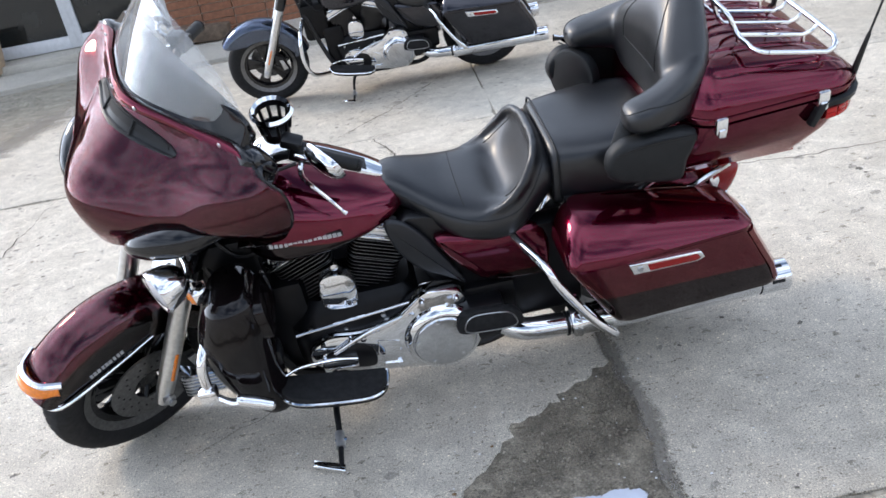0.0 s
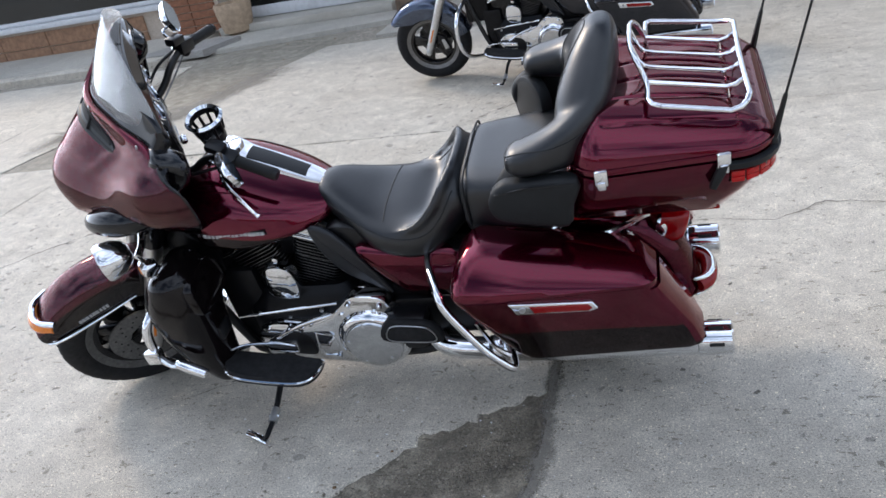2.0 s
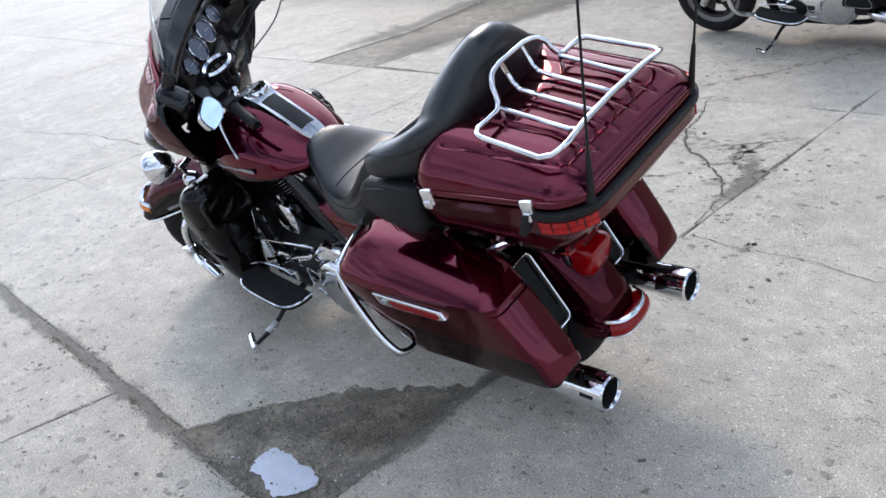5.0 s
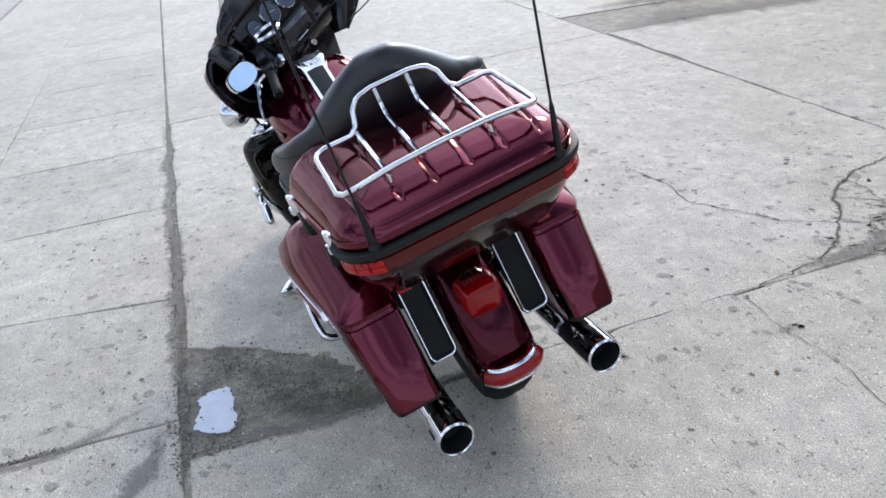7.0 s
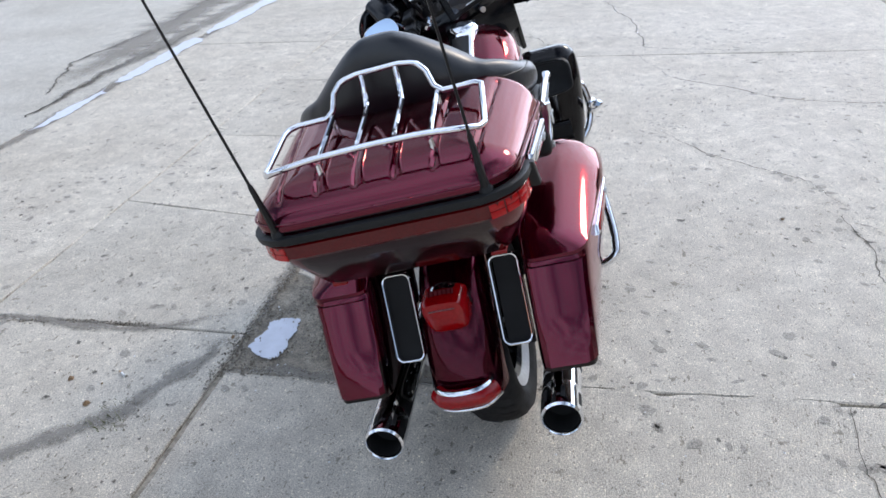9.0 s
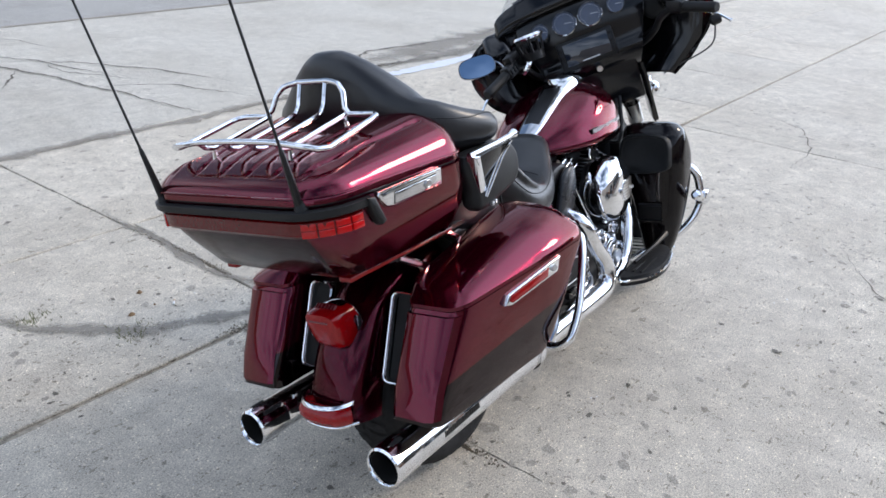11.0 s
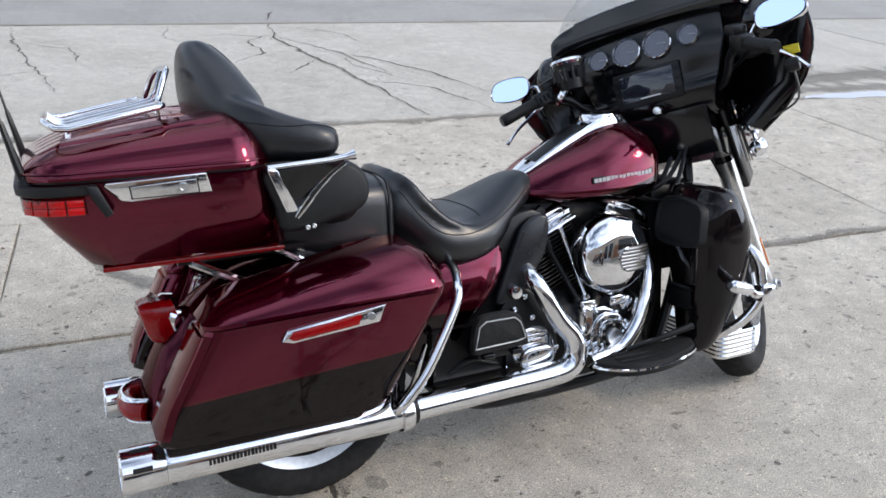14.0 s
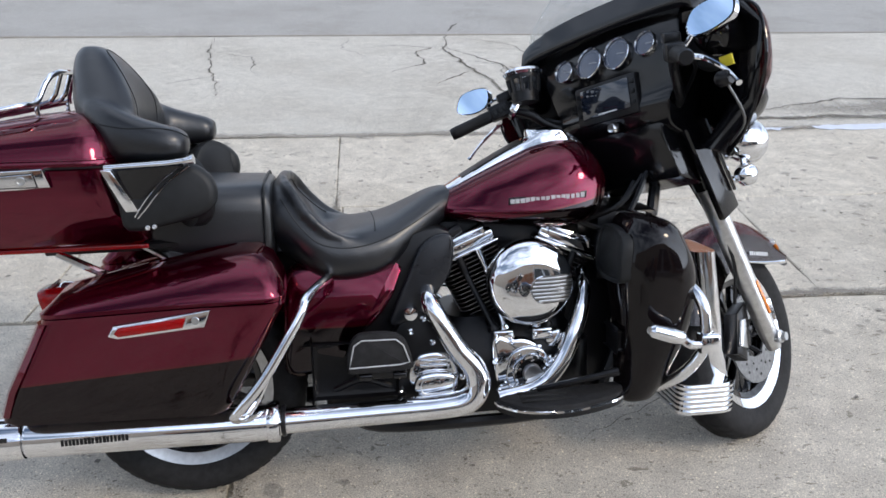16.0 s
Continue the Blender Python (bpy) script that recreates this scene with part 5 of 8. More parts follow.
def tank(parent, paint, lettering=True):
    keys = [  # x, bottom, top, half width, mid height
        (0.725, 0.795, 0.835, 0.055, 0.812), (0.76, 0.777, 0.855, 0.110, 0.808), (0.85, 0.762, 0.905, 0.172, 0.815), (0.96, 0.748, 0.958, 0.211, 0.826),
        (1.06, 0.740, 1.000, 0.222, 0.838), (1.14, 0.744, 1.005, 0.216, 0.846), (1.20, 0.766, 0.975, 0.185, 0.855), (1.235, 0.810, 0.925, 0.13, 0.868), (1.248, 0.85, 0.89, 0.05, 0.870)]
    bm = rings(bmesh.new(), [xring(k[0], 0, k[1], k[2], k[3], 2.35, k[4], 36) for k in cr(keys, 5)])
    # the tank sits a little to the stand side and tips with it
    seated = Matrix.Translation((0, 0.020, 0.83)) @ Matrix.Rotation(radians(-3), 4, "X") @ Matrix.Translation((0, 0, -0.83))
    # its flanks stay full below the widest line
    shaped(bm, lambda x, y, z: (x, y * (1 + 0.26 * max(0.0, min(1.0, (0.835 - z) / 0.09))), z))
    bm.transform(seated)
    # the tunnel in the middle, where the console lies
    t = part("fuel_tank", bm, paint, parent, "teardrop fuel tank in metallic red over black", 60)
    if lettering:
        for s in (-1, 1):
            words = letters("tank_lettering", t, 0.930, 1.145, 0.828, 0.842, s * 0.2215, 15, "lettering", 0.057, 0.003)
            edge = part("lettering_edge", plate([(0.925, 0.825), (1.147, 0.8375), (1.149, 0.8565), (0.927, 0.844)], s * 0.2165, s * 0.2222, 0.001), "black", t)
            for ob in (words, edge):
                # the plates bend with the side of the tank
                shift = [max(0.0, 1.03 - v.co.x) * 0.10 + max(0.0, v.co.x - 1.10) * 0.08 for v in ob.data.vertices]
                for v, k in zip(ob.data.vertices, shift):
                    v.co.y -= s * k
                ob.data.transform(seated)
    ck = [(0.765, 0.862, 0.036), (0.82, 0.895, 0.048), (0.92, 0.952, 0.050), (1.00, 0.993, 0.052), (1.06, 1.026, 0.064), (1.12, 1.026, 0.064), (1.178, 0.992, 0.05), (1.20, 0.955, 0.04)]
    rs = []
    for x, z, hw in cr(ck, 4):
        rs.append([(x, -hw, z - 0.055), (x, -hw, z - 0.012), (x, -hw * 0.9, z), (x, 0, z + 0.006), (x, hw * 0.9, z), (x, hw, z - 0.012), (x, hw, z - 0.055)])
    con = part("console", rings(bmesh.new(), rs, True, True), "chrome", parent, "chrome tank console", 50)
    rs = [[(x, -hw * 0.66, z + 0.004), (x, 0, z + 0.0075), (x, hw * 0.66, z + 0.004), (x, hw * 0.66, z - 0.012), (x, -hw * 0.66, z - 0.012)] for x, z, hw in cr(ck[1:4], 4)]
    part("console_insert", rings(bmesh.new(), rs), "black", con, "black console insert")
    part("filler_cap", lathe([(0.056, -0.04), (0.057, 0.000), (0.053, 0.006), (0.03, 0.010), (0, 0.011)], 32, "z", (1.075, 0, 1.024), cap=False), "chrome", con, "round chrome filler door")
    return t


def one_skin(ob, size, smooth):
    """Melt the overlapping forms of an upholstered part into one soft skin."""
    r = ob.modifiers.new("skin", "REMESH")
    r.mode, r.voxel_size, r.use_smooth_shade = "VOXEL", size, True
    k = ob.modifiers.new("soften", "SMOOTH")
    k.factor, k.iterations = 0.5, smooth
    return ob


def seam(ob, pts, r=0.0017, mat="vinyl"):
    """A stitched seam laid on the skin of an upholstered part."""
    skin = ob.evaluated_get(bpy.context.evaluated_depsgraph_get())
    on = []
    for p in cr([tuple(q) for q in pts], 6):
        ok, loc, nor, _ = skin.closest_point_on_mesh(Vector(p))
        on.append(loc + nor * 0.0004 if ok else Vector(p))
    return part("seam", tube(on, r, 6, 1, False), mat, ob)


def seat(parent, touring=True):
    keys = [  # x, bottom, top, half width, exponent
        (0.80, 0.81, 0.850, 0.05, 2.2), (0.782, 0.785, 0.873, 0.082, 2.3), (0.730, 0.750, 0.866, 0.118, 2.4), (0.66, 0.700, 0.832, 0.162, 2.6), (0.585, 0.650, 0.798, 0.205, 2.9),
        (0.50, 0.632, 0.785, 0.226, 3.0), (0.43, 0.632, 0.795, 0.230, 3.0), (0.385, 0.645, 0.830, 0.224, 2.8), (0.345, 0.665, 0.880, 0.210, 2.6), (0.312, 0.69, 0.918, 0.196, 2.5), (0.285, 0.72, 0.916, 0.184, 2.5), (0.268, 0.75, 0.89, 0.170, 2.4)]
    bm = rings(bmesh.new(), [xring(k[0], 0, k[1], k[2], k[3], k[4], None, 40) for k in cr(keys, 5)])

    def scoop(x, y, z):
        # bucket: the middle lies lower than the rolled edges
        d = math.exp(-((x - 0.395) / 0.07) ** 2) * max(0, 1 - (abs(y) / 0.165) ** 4)
        return (x, y, z - 0.045 * d * (z > 0.76))
    shaped(bm, scoop)
    half = [(0.575, 0.185, 0.745), (0.485, 0.203, 0.760), (0.42, 0.206, 0.788), (0.365, 0.192, 0.842), (0.328, 0.155, 0.897), (0.308, 0.075, 0.915), (0.306, 0.0, 0.918)]
    tube(half + [(x, -y, z) for x, y, z in half[-2::-1]], [0.006, 0.011, 0.014, 0.016, 0.016, 0.015, 0.015, 0.015, 0.016, 0.016, 0.014, 0.011, 0.006], 14, 6, bm=bm)
    s = one_skin(part("rider_seat", bm, "leather", parent, "black leather bucket rider seat", 0), 0.008, 16)
    for sgn in (-1, 1):
        seam(s, [(0.74, sgn * 0.11, 0.83), (0.66, sgn * 0.155, 0.79), (0.57, sgn * 0.195, 0.755), (0.48, sgn * 0.225, 0.745), (0.40, sgn * 0.225, 0.76), (0.345, sgn * 0.205, 0.81), (0.30, sgn * 0.17, 0.88)])
    seam(s, [(0.55, -0.17, 0.80), (0.555, -0.06, 0.80), (0.555, 0.06, 0.80), (0.55, 0.17, 0.80)])
    seam(s, [(0.43, -0.16, 0.80), (0.375, -0.155, 0.84), (0.33, -0.12, 0.89), (0.318, -0.05, 0.90), (0.318, 0.05, 0.90), (0.33, 0.12, 0.89), (0.375, 0.155, 0.84), (0.43, 0.16, 0.80)])
    keys = [(0.280, 0.72, 0.895, 0.170, 3.6), (0.262, 0.70, 0.918, 0.192, 4.2), (0.16, 0.70, 0.922, 0.212, 4.8), (0.05, 0.715, 0.928, 0.216, 4.8), (-0.05, 0.74, 0.935, 0.20, 4.0), (-0.075, 0.77, 0.92, 0.18, 3.2)]
    if not touring:
        keys = [(0.262, 0.74, 0.86, 0.165, 2.8), (0.24, 0.73, 0.885, 0.16, 3.0), (0.15, 0.735, 0.87, 0.15, 3.2), (0.0, 0.745, 0.85, 0.13, 3.2), (-0.08, 0.76, 0.82, 0.11, 3.0), (-0.1, 0.77, 0.80, 0.10, 2.8)]
    p = part("pillion_seat", rings(bmesh.new(), [xring(k[0], 0, k[1], k[2], k[3], k[4], None, 40) for k in cr(keys, 5)]), "leather", parent, "black leather pillion seat", 70)
    if touring:
        part("seat_strap", tube([(0.258, -0.198, 0.76), (0.259, -0.194, 0.88), (0.259, -0.15, 0.918), (0.259, 0, 0.921), (0.259, 0.15, 0.918), (0.259, 0.194, 0.88), (0.258, 0.198, 0.76)], 0.0035, 8, 6), "vinyl", p)
    # side skirts under the seat
    for sgn in (-1, 1):
        part("seat_skirt", plate([(0.25, 0.76), (0.06, 0.77), (-0.02, 0.75), (0.05, 0.69), (0.25, 0.66)], sgn * 0.15, sgn * 0.205, 0.012), "leather", p)


def backrest(parent):
    bm = bmesh.new()
    # the hump, stacked upwards: height, centre, half depth, half width, hollow of the front
    keys = [(0.955, -0.095, 0.045, 0.225, 0.01), (0.99, -0.100, 0.066, 0.250, 0.025), (1.05, -0.107, 0.084, 0.262, 0.045), (1.10, -0.115, 0.096, 0.256, 0.050), (1.145, -0.125, 0.098, 0.232, 0.042), (1.19, -0.140, 0.086, 0.186, 0.026), (1.235, -0.158, 0.068, 0.132, 0.010), (1.27, -0.174, 0.046, 0.084, 0.0), (1.292, -0.182, 0.022, 0.042, 0.0)]
    rs = []
    for z, xc, hd, hw, hol in cr(keys, 4):
        ring = []
        for k in range(40):
            a = 2 * math.pi * k / 40
            c, s = math.cos(a), math.sin(a)
            c, s = math.copysign(abs(c) ** 0.85, c), math.copysign(abs(s) ** 0.85, s)
            ring.append((xc + hd * c - (hol * (1 - min(1, abs(s) / 0.75) ** 2) if c > 0 else 0), hw * s, z))
        rs.append(ring)
    rings(bm, rs)
    for s in (-1, 1):
        # arms: rounded boxes that run forward
        ak = [(-0.16, 0.185, 1.00, 1.165, 0.062), (-0.10, 0.232, 0.993, 1.145, 0.070), (-0.03, 0.268, 0.996, 1.112, 0.064), (0.03, 0.284, 0.999, 1.092, 0.062), (0.072, 0.284, 1.004, 1.080, 0.056), (0.094, 0.282, 1.018, 1.062, 0.034)]
        rings(bm, [xring(x, s * yc, zb, zt, hw, 2.8, None, 28) for x, yc, zb, zt, hw in cr(ak, 4)])
    b = one_skin(part("backrest", bm, "leather", parent, "wrap-around black leather passenger backrest", 0), 0.008, 22)
    seam(b, [(0.0, -0.12, 1.08), (-0.01, -0.125, 1.14), (-0.04, -0.118, 1.19), (-0.085, -0.082, 1.245), (-0.12, -0.04, 1.29), (-0.128, 0, 1.302), (-0.12, 0.04, 1.29), (-0.085, 0.082, 1.245), (-0.04, 0.118, 1.19), (-0.01, 0.125, 1.14), (0.0, 0.12, 1.08)])
    seam(b, [(0.0, -0.12, 1.08), (-0.03, -0.05, 1.07), (-0.035, 0, 1.068), (-0.03, 0.05, 1.07), (0.0, 0.12, 1.08)])
    for s in (-1, 1):
        seam(b, [(-0.19, s * 0.16, 1.12), (-0.13, s * 0.25, 1.10), (-0.06, s * 0.31, 1.085), (0.02, s * 0.32, 1.075), (0.08, s * 0.31, 1.065), (0.11, s * 0.27, 1.06)])


def flared(bm):
    """The trunk widens from its tail towards the backrest, above the floor of the tub."""
    def fn(x, y, z):
        f = 0.03 + 0.16 * max(0.0, min(1.1, (x + 0.61) / 0.53))
        return (x, y * (1 + f * max(0.0, min(1.0, (z - 0.79) / 0.12))), z)
    return shaped(bm, fn)


def lid_height(x, y):
    """Domed top of the trunk lid: a steep rim, a soft shoulder, five long panels with grooves between."""
    x0, x1, L, r = -0.612, -0.073, 0.298, 0.10
    qx, qy = abs(x - (x0 + x1) / 2) - ((x1 - x0) / 2 - r), abs(y) - (L - r)
    inside = -(math.hypot(max(qx, 0), max(qy, 0)) + min(max(qx, qy), 0) - r)
    s = max(0.0, inside)
    h = np.interp(s, (0.0, 0.003, 0.007, 0.012, 0.020, 0.030, 0.045, 0.065, 0.09, 0.12, 0.17, 0.27), (0.0, 0.010, 0.021, 0.031, 0.042, 0.0515, 0.062, 0.073, 0.083, 0.090, 0.096, 0.099))
    ramp_up = (h / 0.09) * 0.035 * (x + 0.36) / 0.25
    run = max(0.0, min(1.0, (-0.17 - x) / 0.02)) * max(0.0, min(1.0, (x + 0.575) / 0.02))
    cut = 0.0
    for k in (-0.225, -0.135, -0.045, 0.045, 0.135, 0.225):
        cut = max(cut, math.exp(-((y - k * (1 + 0.12 * (x + 0.36))) / 0.0045) ** 2))
    # the front of the top is dished under the rack
    dish = 0.016 * math.exp(-((x + 0.20) / 0.07) ** 2 - (y / 0.13) ** 4)
    return 1.012 + h + ramp_up - 0.0065 * cut * run - dish


def tour_pak(parent):
    # tub, its section in plan at each height
    bm = bmesh.new()
    rs = [rrect(-0.47, -0.03, -0.215, 0.215, 0.06, 0.780), rrect(-0.495, -0.03, -0.250, 0.250, 0.07, 0.793), rrect(-0.56, -0.045, -0.282, 0.282, 0.09, 0.875), rrect(-0.605, -0.06, -0.292, 0.292, 0.10, 0.935), rrect(-0.612, -0.068, -0.297, 0.297, 0.10, 0.99), rrect(-0.605, -0.07, -0.29, 0.29, 0.10, 0.994)]
    rings(bm, rs)
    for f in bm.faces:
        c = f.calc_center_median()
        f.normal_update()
        # rear-facing faces below the lamp take the darker red
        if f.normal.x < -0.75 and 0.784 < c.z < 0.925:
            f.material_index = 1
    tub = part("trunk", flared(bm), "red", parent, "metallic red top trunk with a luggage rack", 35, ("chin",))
    bm = bmesh.new()
    rows = []
    for i in range(91):
        x = -0.3425 - 0.2695 * math.cos(math.pi * i / 90)
        e = max(0.0, max(-0.512 - x, x + 0.173))
        hw = 0.198 + math.sqrt(max(0.0, 0.01 - e * e))
        ys = [hw * math.sin(math.pi / 2 * (-1 + 2 * k / 160)) for k in range(161)]
        rows.append([(x, y, lid_height(x, y)) for y in ys])
    rings(bm, rows, False, False)
    edge = [e for e in bm.edges if e.is_boundary]
    low = bmesh.ops.extrude_edge_only(bm, edges=edge)["geom"]
    for v in low:
        if isinstance(v, bmesh.types.BMVert):
            v.co.z = 0.999
    lid = part("trunk_lid", flared(bm), "red", tub, "domed metallic red lid with long grooves", 30)
    part("lid_bead", flared(tube([(x, y, z) for x, y, z in rrect(-0.614, -0.072, -0.300, 0.300, 0.10, 1.016, 8)] + [(-0.072, 0.0, 1.016)], 0.0028, 6, 1, False)), "red", lid)
    part("lid_seal", flared(rings(bmesh.new(), [rrect(-0.606, -0.072, -0.291, 0.291, 0.10, z) for z in (0.992, 1.0)])), "black", tub)
    # wrap-round rear lamp and black bumper
    def wrap(z0, z1, off, depth, x_end, name, mat, label):
        bm = bmesh.new()
        rs = []
        r = 0.10
        pts = []
        for t in np.linspace(-1, 1, 41):
            L = 0.297 + off
            # along one side, round the rear, along the other
            s = abs(t)
            if s < 0.52:
                p = (-0.612 - off, t / 0.52 * (L - r))
            elif s < 0.76:
                a = (s - 0.52) / 0.24 * math.pi / 2
                p = (-0.612 - off + r - r * math.cos(a), math.copysign(L - r + r * math.sin(a), t))
            else:
                p = (-0.612 - off + r + (s - 0.76) / 0.24 * (x_end + 0.612 - r), math.copysign(L, t))
            pts.append((p, s))
        for (x, y), s in pts:
            n = Vector((x + 0.35, y * 0.9, 0)).normalized()
            q = Vector((x, y, 0))
            rs.append([q + Vector((0, 0, z0)) - n * depth, q + Vector((0, 0, z0)), q + Vector((0, 0, z0 + (z1 - z0) * 0.15)) + n * 0.006, q + Vector((0, 0, z0 + (z1 - z0) * 0.85)) + n * 0.008, q + Vector((0, 0, z1)), q + Vector((0, 0, z1)) - n * depth])
        rings(bm, rs)
        return part(name, flared(bm), mat, tub, label, 30)
    wrap(0.967, 0.990, 0.007, 0.02, -0.46, "trunk_bumper", "vinyl", "black rubber bumper strip")
    wrap(0.924, 0.967, -0.002, 0.03, -0.49, "trunk_lamp", "trunklens", "wrap-around red trunk lamp")
    for sg in (-1, 1):
        part("bumper_end", flared(plate([(-0.485, 0.989), (-0.462, 0.987), (-0.436, 0.925), (-0.452, 0.917), (-0.476, 0.960)], sg * 0.290, sg * 0.316, 0.005)), "vinyl", tub, "black end of the bumper")
    # lit-looking cells of the lamp at both rear corners
    for sg in (-1, 1):
        for k in range(4):
            a = radians(30 + 20 * k)
            for row in (0, 1):
                p = Vector((-0.609 + 0.10 - 0.10 * math.cos(a), sg * (0.194 + 0.10 * math.sin(a)), 0.934 + 0.017 * row))
                nn = Vector((-math.cos(a), sg * math.sin(a), 0))
                m4 = Matrix.Translation(p + nn * 0.004) @ nn.to_track_quat("X", "Z").to_matrix().to_4x4()
                part("lamp_cell", flared(box(-0.004, 0.0045, -0.0166, 0.0166, -0.0078, 0.0078, 0.0012, m=m4)), "redcell", tub)
    for sg in (-1, 1):
        part("trunk_reflector", box(-0.468, -0.04, min(sg * 0.185, sg * 0.224), max(sg * 0.185, sg * 0.224), 0.770, 0.782, 0.003), "redlens", tub, "thin red strip under the trunk")
    # latches
    for x in (-0.165, -0.475):
        bm = flared(box(x - 0.018, x + 0.018, 0.290, 0.309, 0.972, 1.022, 0.006))
        l = part("latch", bm, "chrome", tub, "chrome latch")
        part("latch_hook", flared(box(x - 0.012, x + 0.012, 0.30, 0.314, 0.965, 0.99, 0.005)), "chrome", l)
    # side lock: a chrome plate leaning out at its top, with an inset pull handle and a key
    lean_out = lambda bm: shaped(flared(bm), lambda x, y, z: (x, y - 0.30 * (z - 0.972), z))
    o = [(-0.236, 1.000), (-0.224, 0.952), (-0.30, 0.946), (-0.395, 0.943), (-0.418, 0.948), (-0.452, 0.984), (-0.446, 0.992)]
    l = part("side_lock", lean_out(plate(o, -0.286, -0.310, 0.007, 3)), "chrome", tub, "chrome side lock plate")
    # a proud near-black plate paints the shaded gap round the handle
    part("lock_recess", lean_out(plate([(-0.257, 0.990), (-0.252, 0.9525), (-0.3965, 0.9505), (-0.4005, 0.9815)], -0.300, -0.3108, 0.001)), "dark", l)
    part("lock_handle", lean_out(plate([(-0.2595, 0.9880), (-0.2545, 0.9545), (-0.3945, 0.9525), (-0.3985, 0.9795)], -0.302, -0.3135, 0.003)), "polished", l, "inset pull handle")
    part("lock_key", lean_out(lathe([(0.0105, -0.312), (0.0105, -0.317), (0.008, -0.318), (0.006, -0.3165), (0, -0.3165)], 18, "y", (-0.288, 0, 0.971), cap=False)), "steel", l)
    # luggage rack: an outer frame, bars and stanchions
    rack = new("luggage_rack")
    rack.parent = tub
    tagged(rack, "tubular chrome luggage rack")
    zr = lambda x: 1.121 + (x + 0.42) * 0.19
    F, R_ = -0.298, -0.545
    frame = [(F, 0.245), (F, 0.135), (-0.272, 0.115), (-0.258, 0.07), (-0.258, -0.07), (-0.272, -0.115), (F, -0.135), (F, -0.245)]
    hz = {(-0.258): 0.072, (-0.272): 0.060}
    pts = [(x, y, zr(x) + hz.get(x, 0.0)) for x, y in frame]
    rear = [(-0.515, -0.262, zr(-0.515)), (R_ - 0.005, -0.225, zr(R_) + 0.022), (-0.545, -0.13, zr(-0.545) + 0.03), (-0.543, 0, zr(-0.545) + 0.032), (-0.545, 0.13, zr(-0.545) + 0.03), (R_ - 0.005, 0.225, zr(R_) + 0.022), (-0.515, 0.262, zr(-0.515))]

    def soft(ps):
        o = []
        for i, p in enumerate(ps):
            p = Vector(p)
            if 0 < i < len(ps) - 1:
                for q in (ps[i - 1], ps[i + 1]):
                    d = Vector(q) - p
                    o.append(p + d.normalized() * min(0.016, d.length * 0.35))
            else:
                o.append(p)
        return o
    ring = [(-0.33, 0.257, zr(-0.33)), *pts[0:8], *rear, (-0.33, 0.257, zr(-0.33))]
    part("rack_frame", tube(soft(ring), 0.0075, 10, 2, False), "chrome", rack)
    for y in (-0.135, -0.045, 0.045, 0.135):
        hi = zr(-0.26) + (0.070 if abs(y) < 0.1 else 0.0)
        fx = -0.258 if abs(y) < 0.1 else F
        ps = [(fx, y, hi), (-0.282, y, zr(-0.28) + 0.004), (-0.31, y, zr(-0.31) - 0.001), (-0.515, y, zr(-0.515) - 0.003), (-0.545, y, zr(-0.545) + 0.03)]
        if abs(y) > 0.1:
            ps = ps[2:]
            ps[0] = (F, y, zr(F))
        part("rack_bar", tube(soft(ps), 0.0065, 8, 2, False), "chrome", rack)
    for x in (-0.30, -0.50):
        for y in (-0.135, 0.135):
            part("rack_post", tube([(x, y, zr(x)), (x, y, 1.075)], [0.005, 0.008], 8, 1, False), "chrome", rack)
    # aerials
    for s in (-1, 1):
        b = Vector((-0.60, s * 0.243, 0.985))
        tip = b + Vector((-0.17, s * 0.02, 0.82))
        a = part("aerial", tube([b, b.lerp(tip, 0.17), b.lerp(tip, 0.18), tip], [0.011, 0.006, 0.0035, 0.0025], 8, 2, False), "black", tub, "thin black whip aerial")
        part("aerial_boot", lathe([(0.017, -0.012), (0.016, 0.01), (0.009, 0.03), (0, 0.03)], 14, "z", b, cap=False), "vinyl", a)
    # speaker pods ahead of the trunk
    for s in (-1, 1):
        out = smoothed([(-0.10, 0.990), (0.07, 0.995), (0.115, 0.988), (0.148, 0.955), (0.155, 0.910), (0.13, 0.872), (0.05, 0.850), (-0.06, 0.835), (-0.08, 0.90)], 3)
        bm = plate(out, s * 0.285, s * 0.346, 0.018, 3)
        n = Vector((0.80, -s * 0.58, 0.12)).normalized()
        Q = Matrix.Translation((0.084, s * 0.238, 0.918)) @ n.to_track_quat("X", "Z").to_matrix().to_4x4()
        drum = lathe([(0.070, -0.035), (0.088, -0.03), (0.094, 0.0), (0.090, 0.012), (0.084, 0.014), (0, 0.010)], 32, "x", cap=False)
        drum.transform(Q)
        pod = part("speaker_pod", join(bm, drum), "vinyl", parent, "black speaker pod beside the backrest", 50)
        gr = lathe([(0.0, 0.016), (0.06, 0.016), (0.078, 0.0135), (0.080, 0.009)], 32, "x", cap=False)
        gr.transform(Q)
        part("speaker_grille", gr, "black", pod, "round speaker grille")
        if s < 0:
            part("pod_trim", tube([(-0.098, -0.350, 0.994), (0.05, -0.355, 1.001), (0.090, -0.358, 1.006), (0.112, -0.360, 1.010)], [0.008, 0.0085, 0.008, 0.013], 10, 3, False), "chrome", pod, "chrome pod trim")
            part("pod_edge", shaped(plate([(-0.104, 0.992), (-0.080, 0.990), (-0.030, 0.888), (-0.040, 0.866), (-0.054, 0.868)], -0.338, -0.357, 0.003), lambda x, y, z: (x, y - 0.25 * (z - 0.93) * (y < -0.345), z)), "chrome", pod, "flat chrome edge")
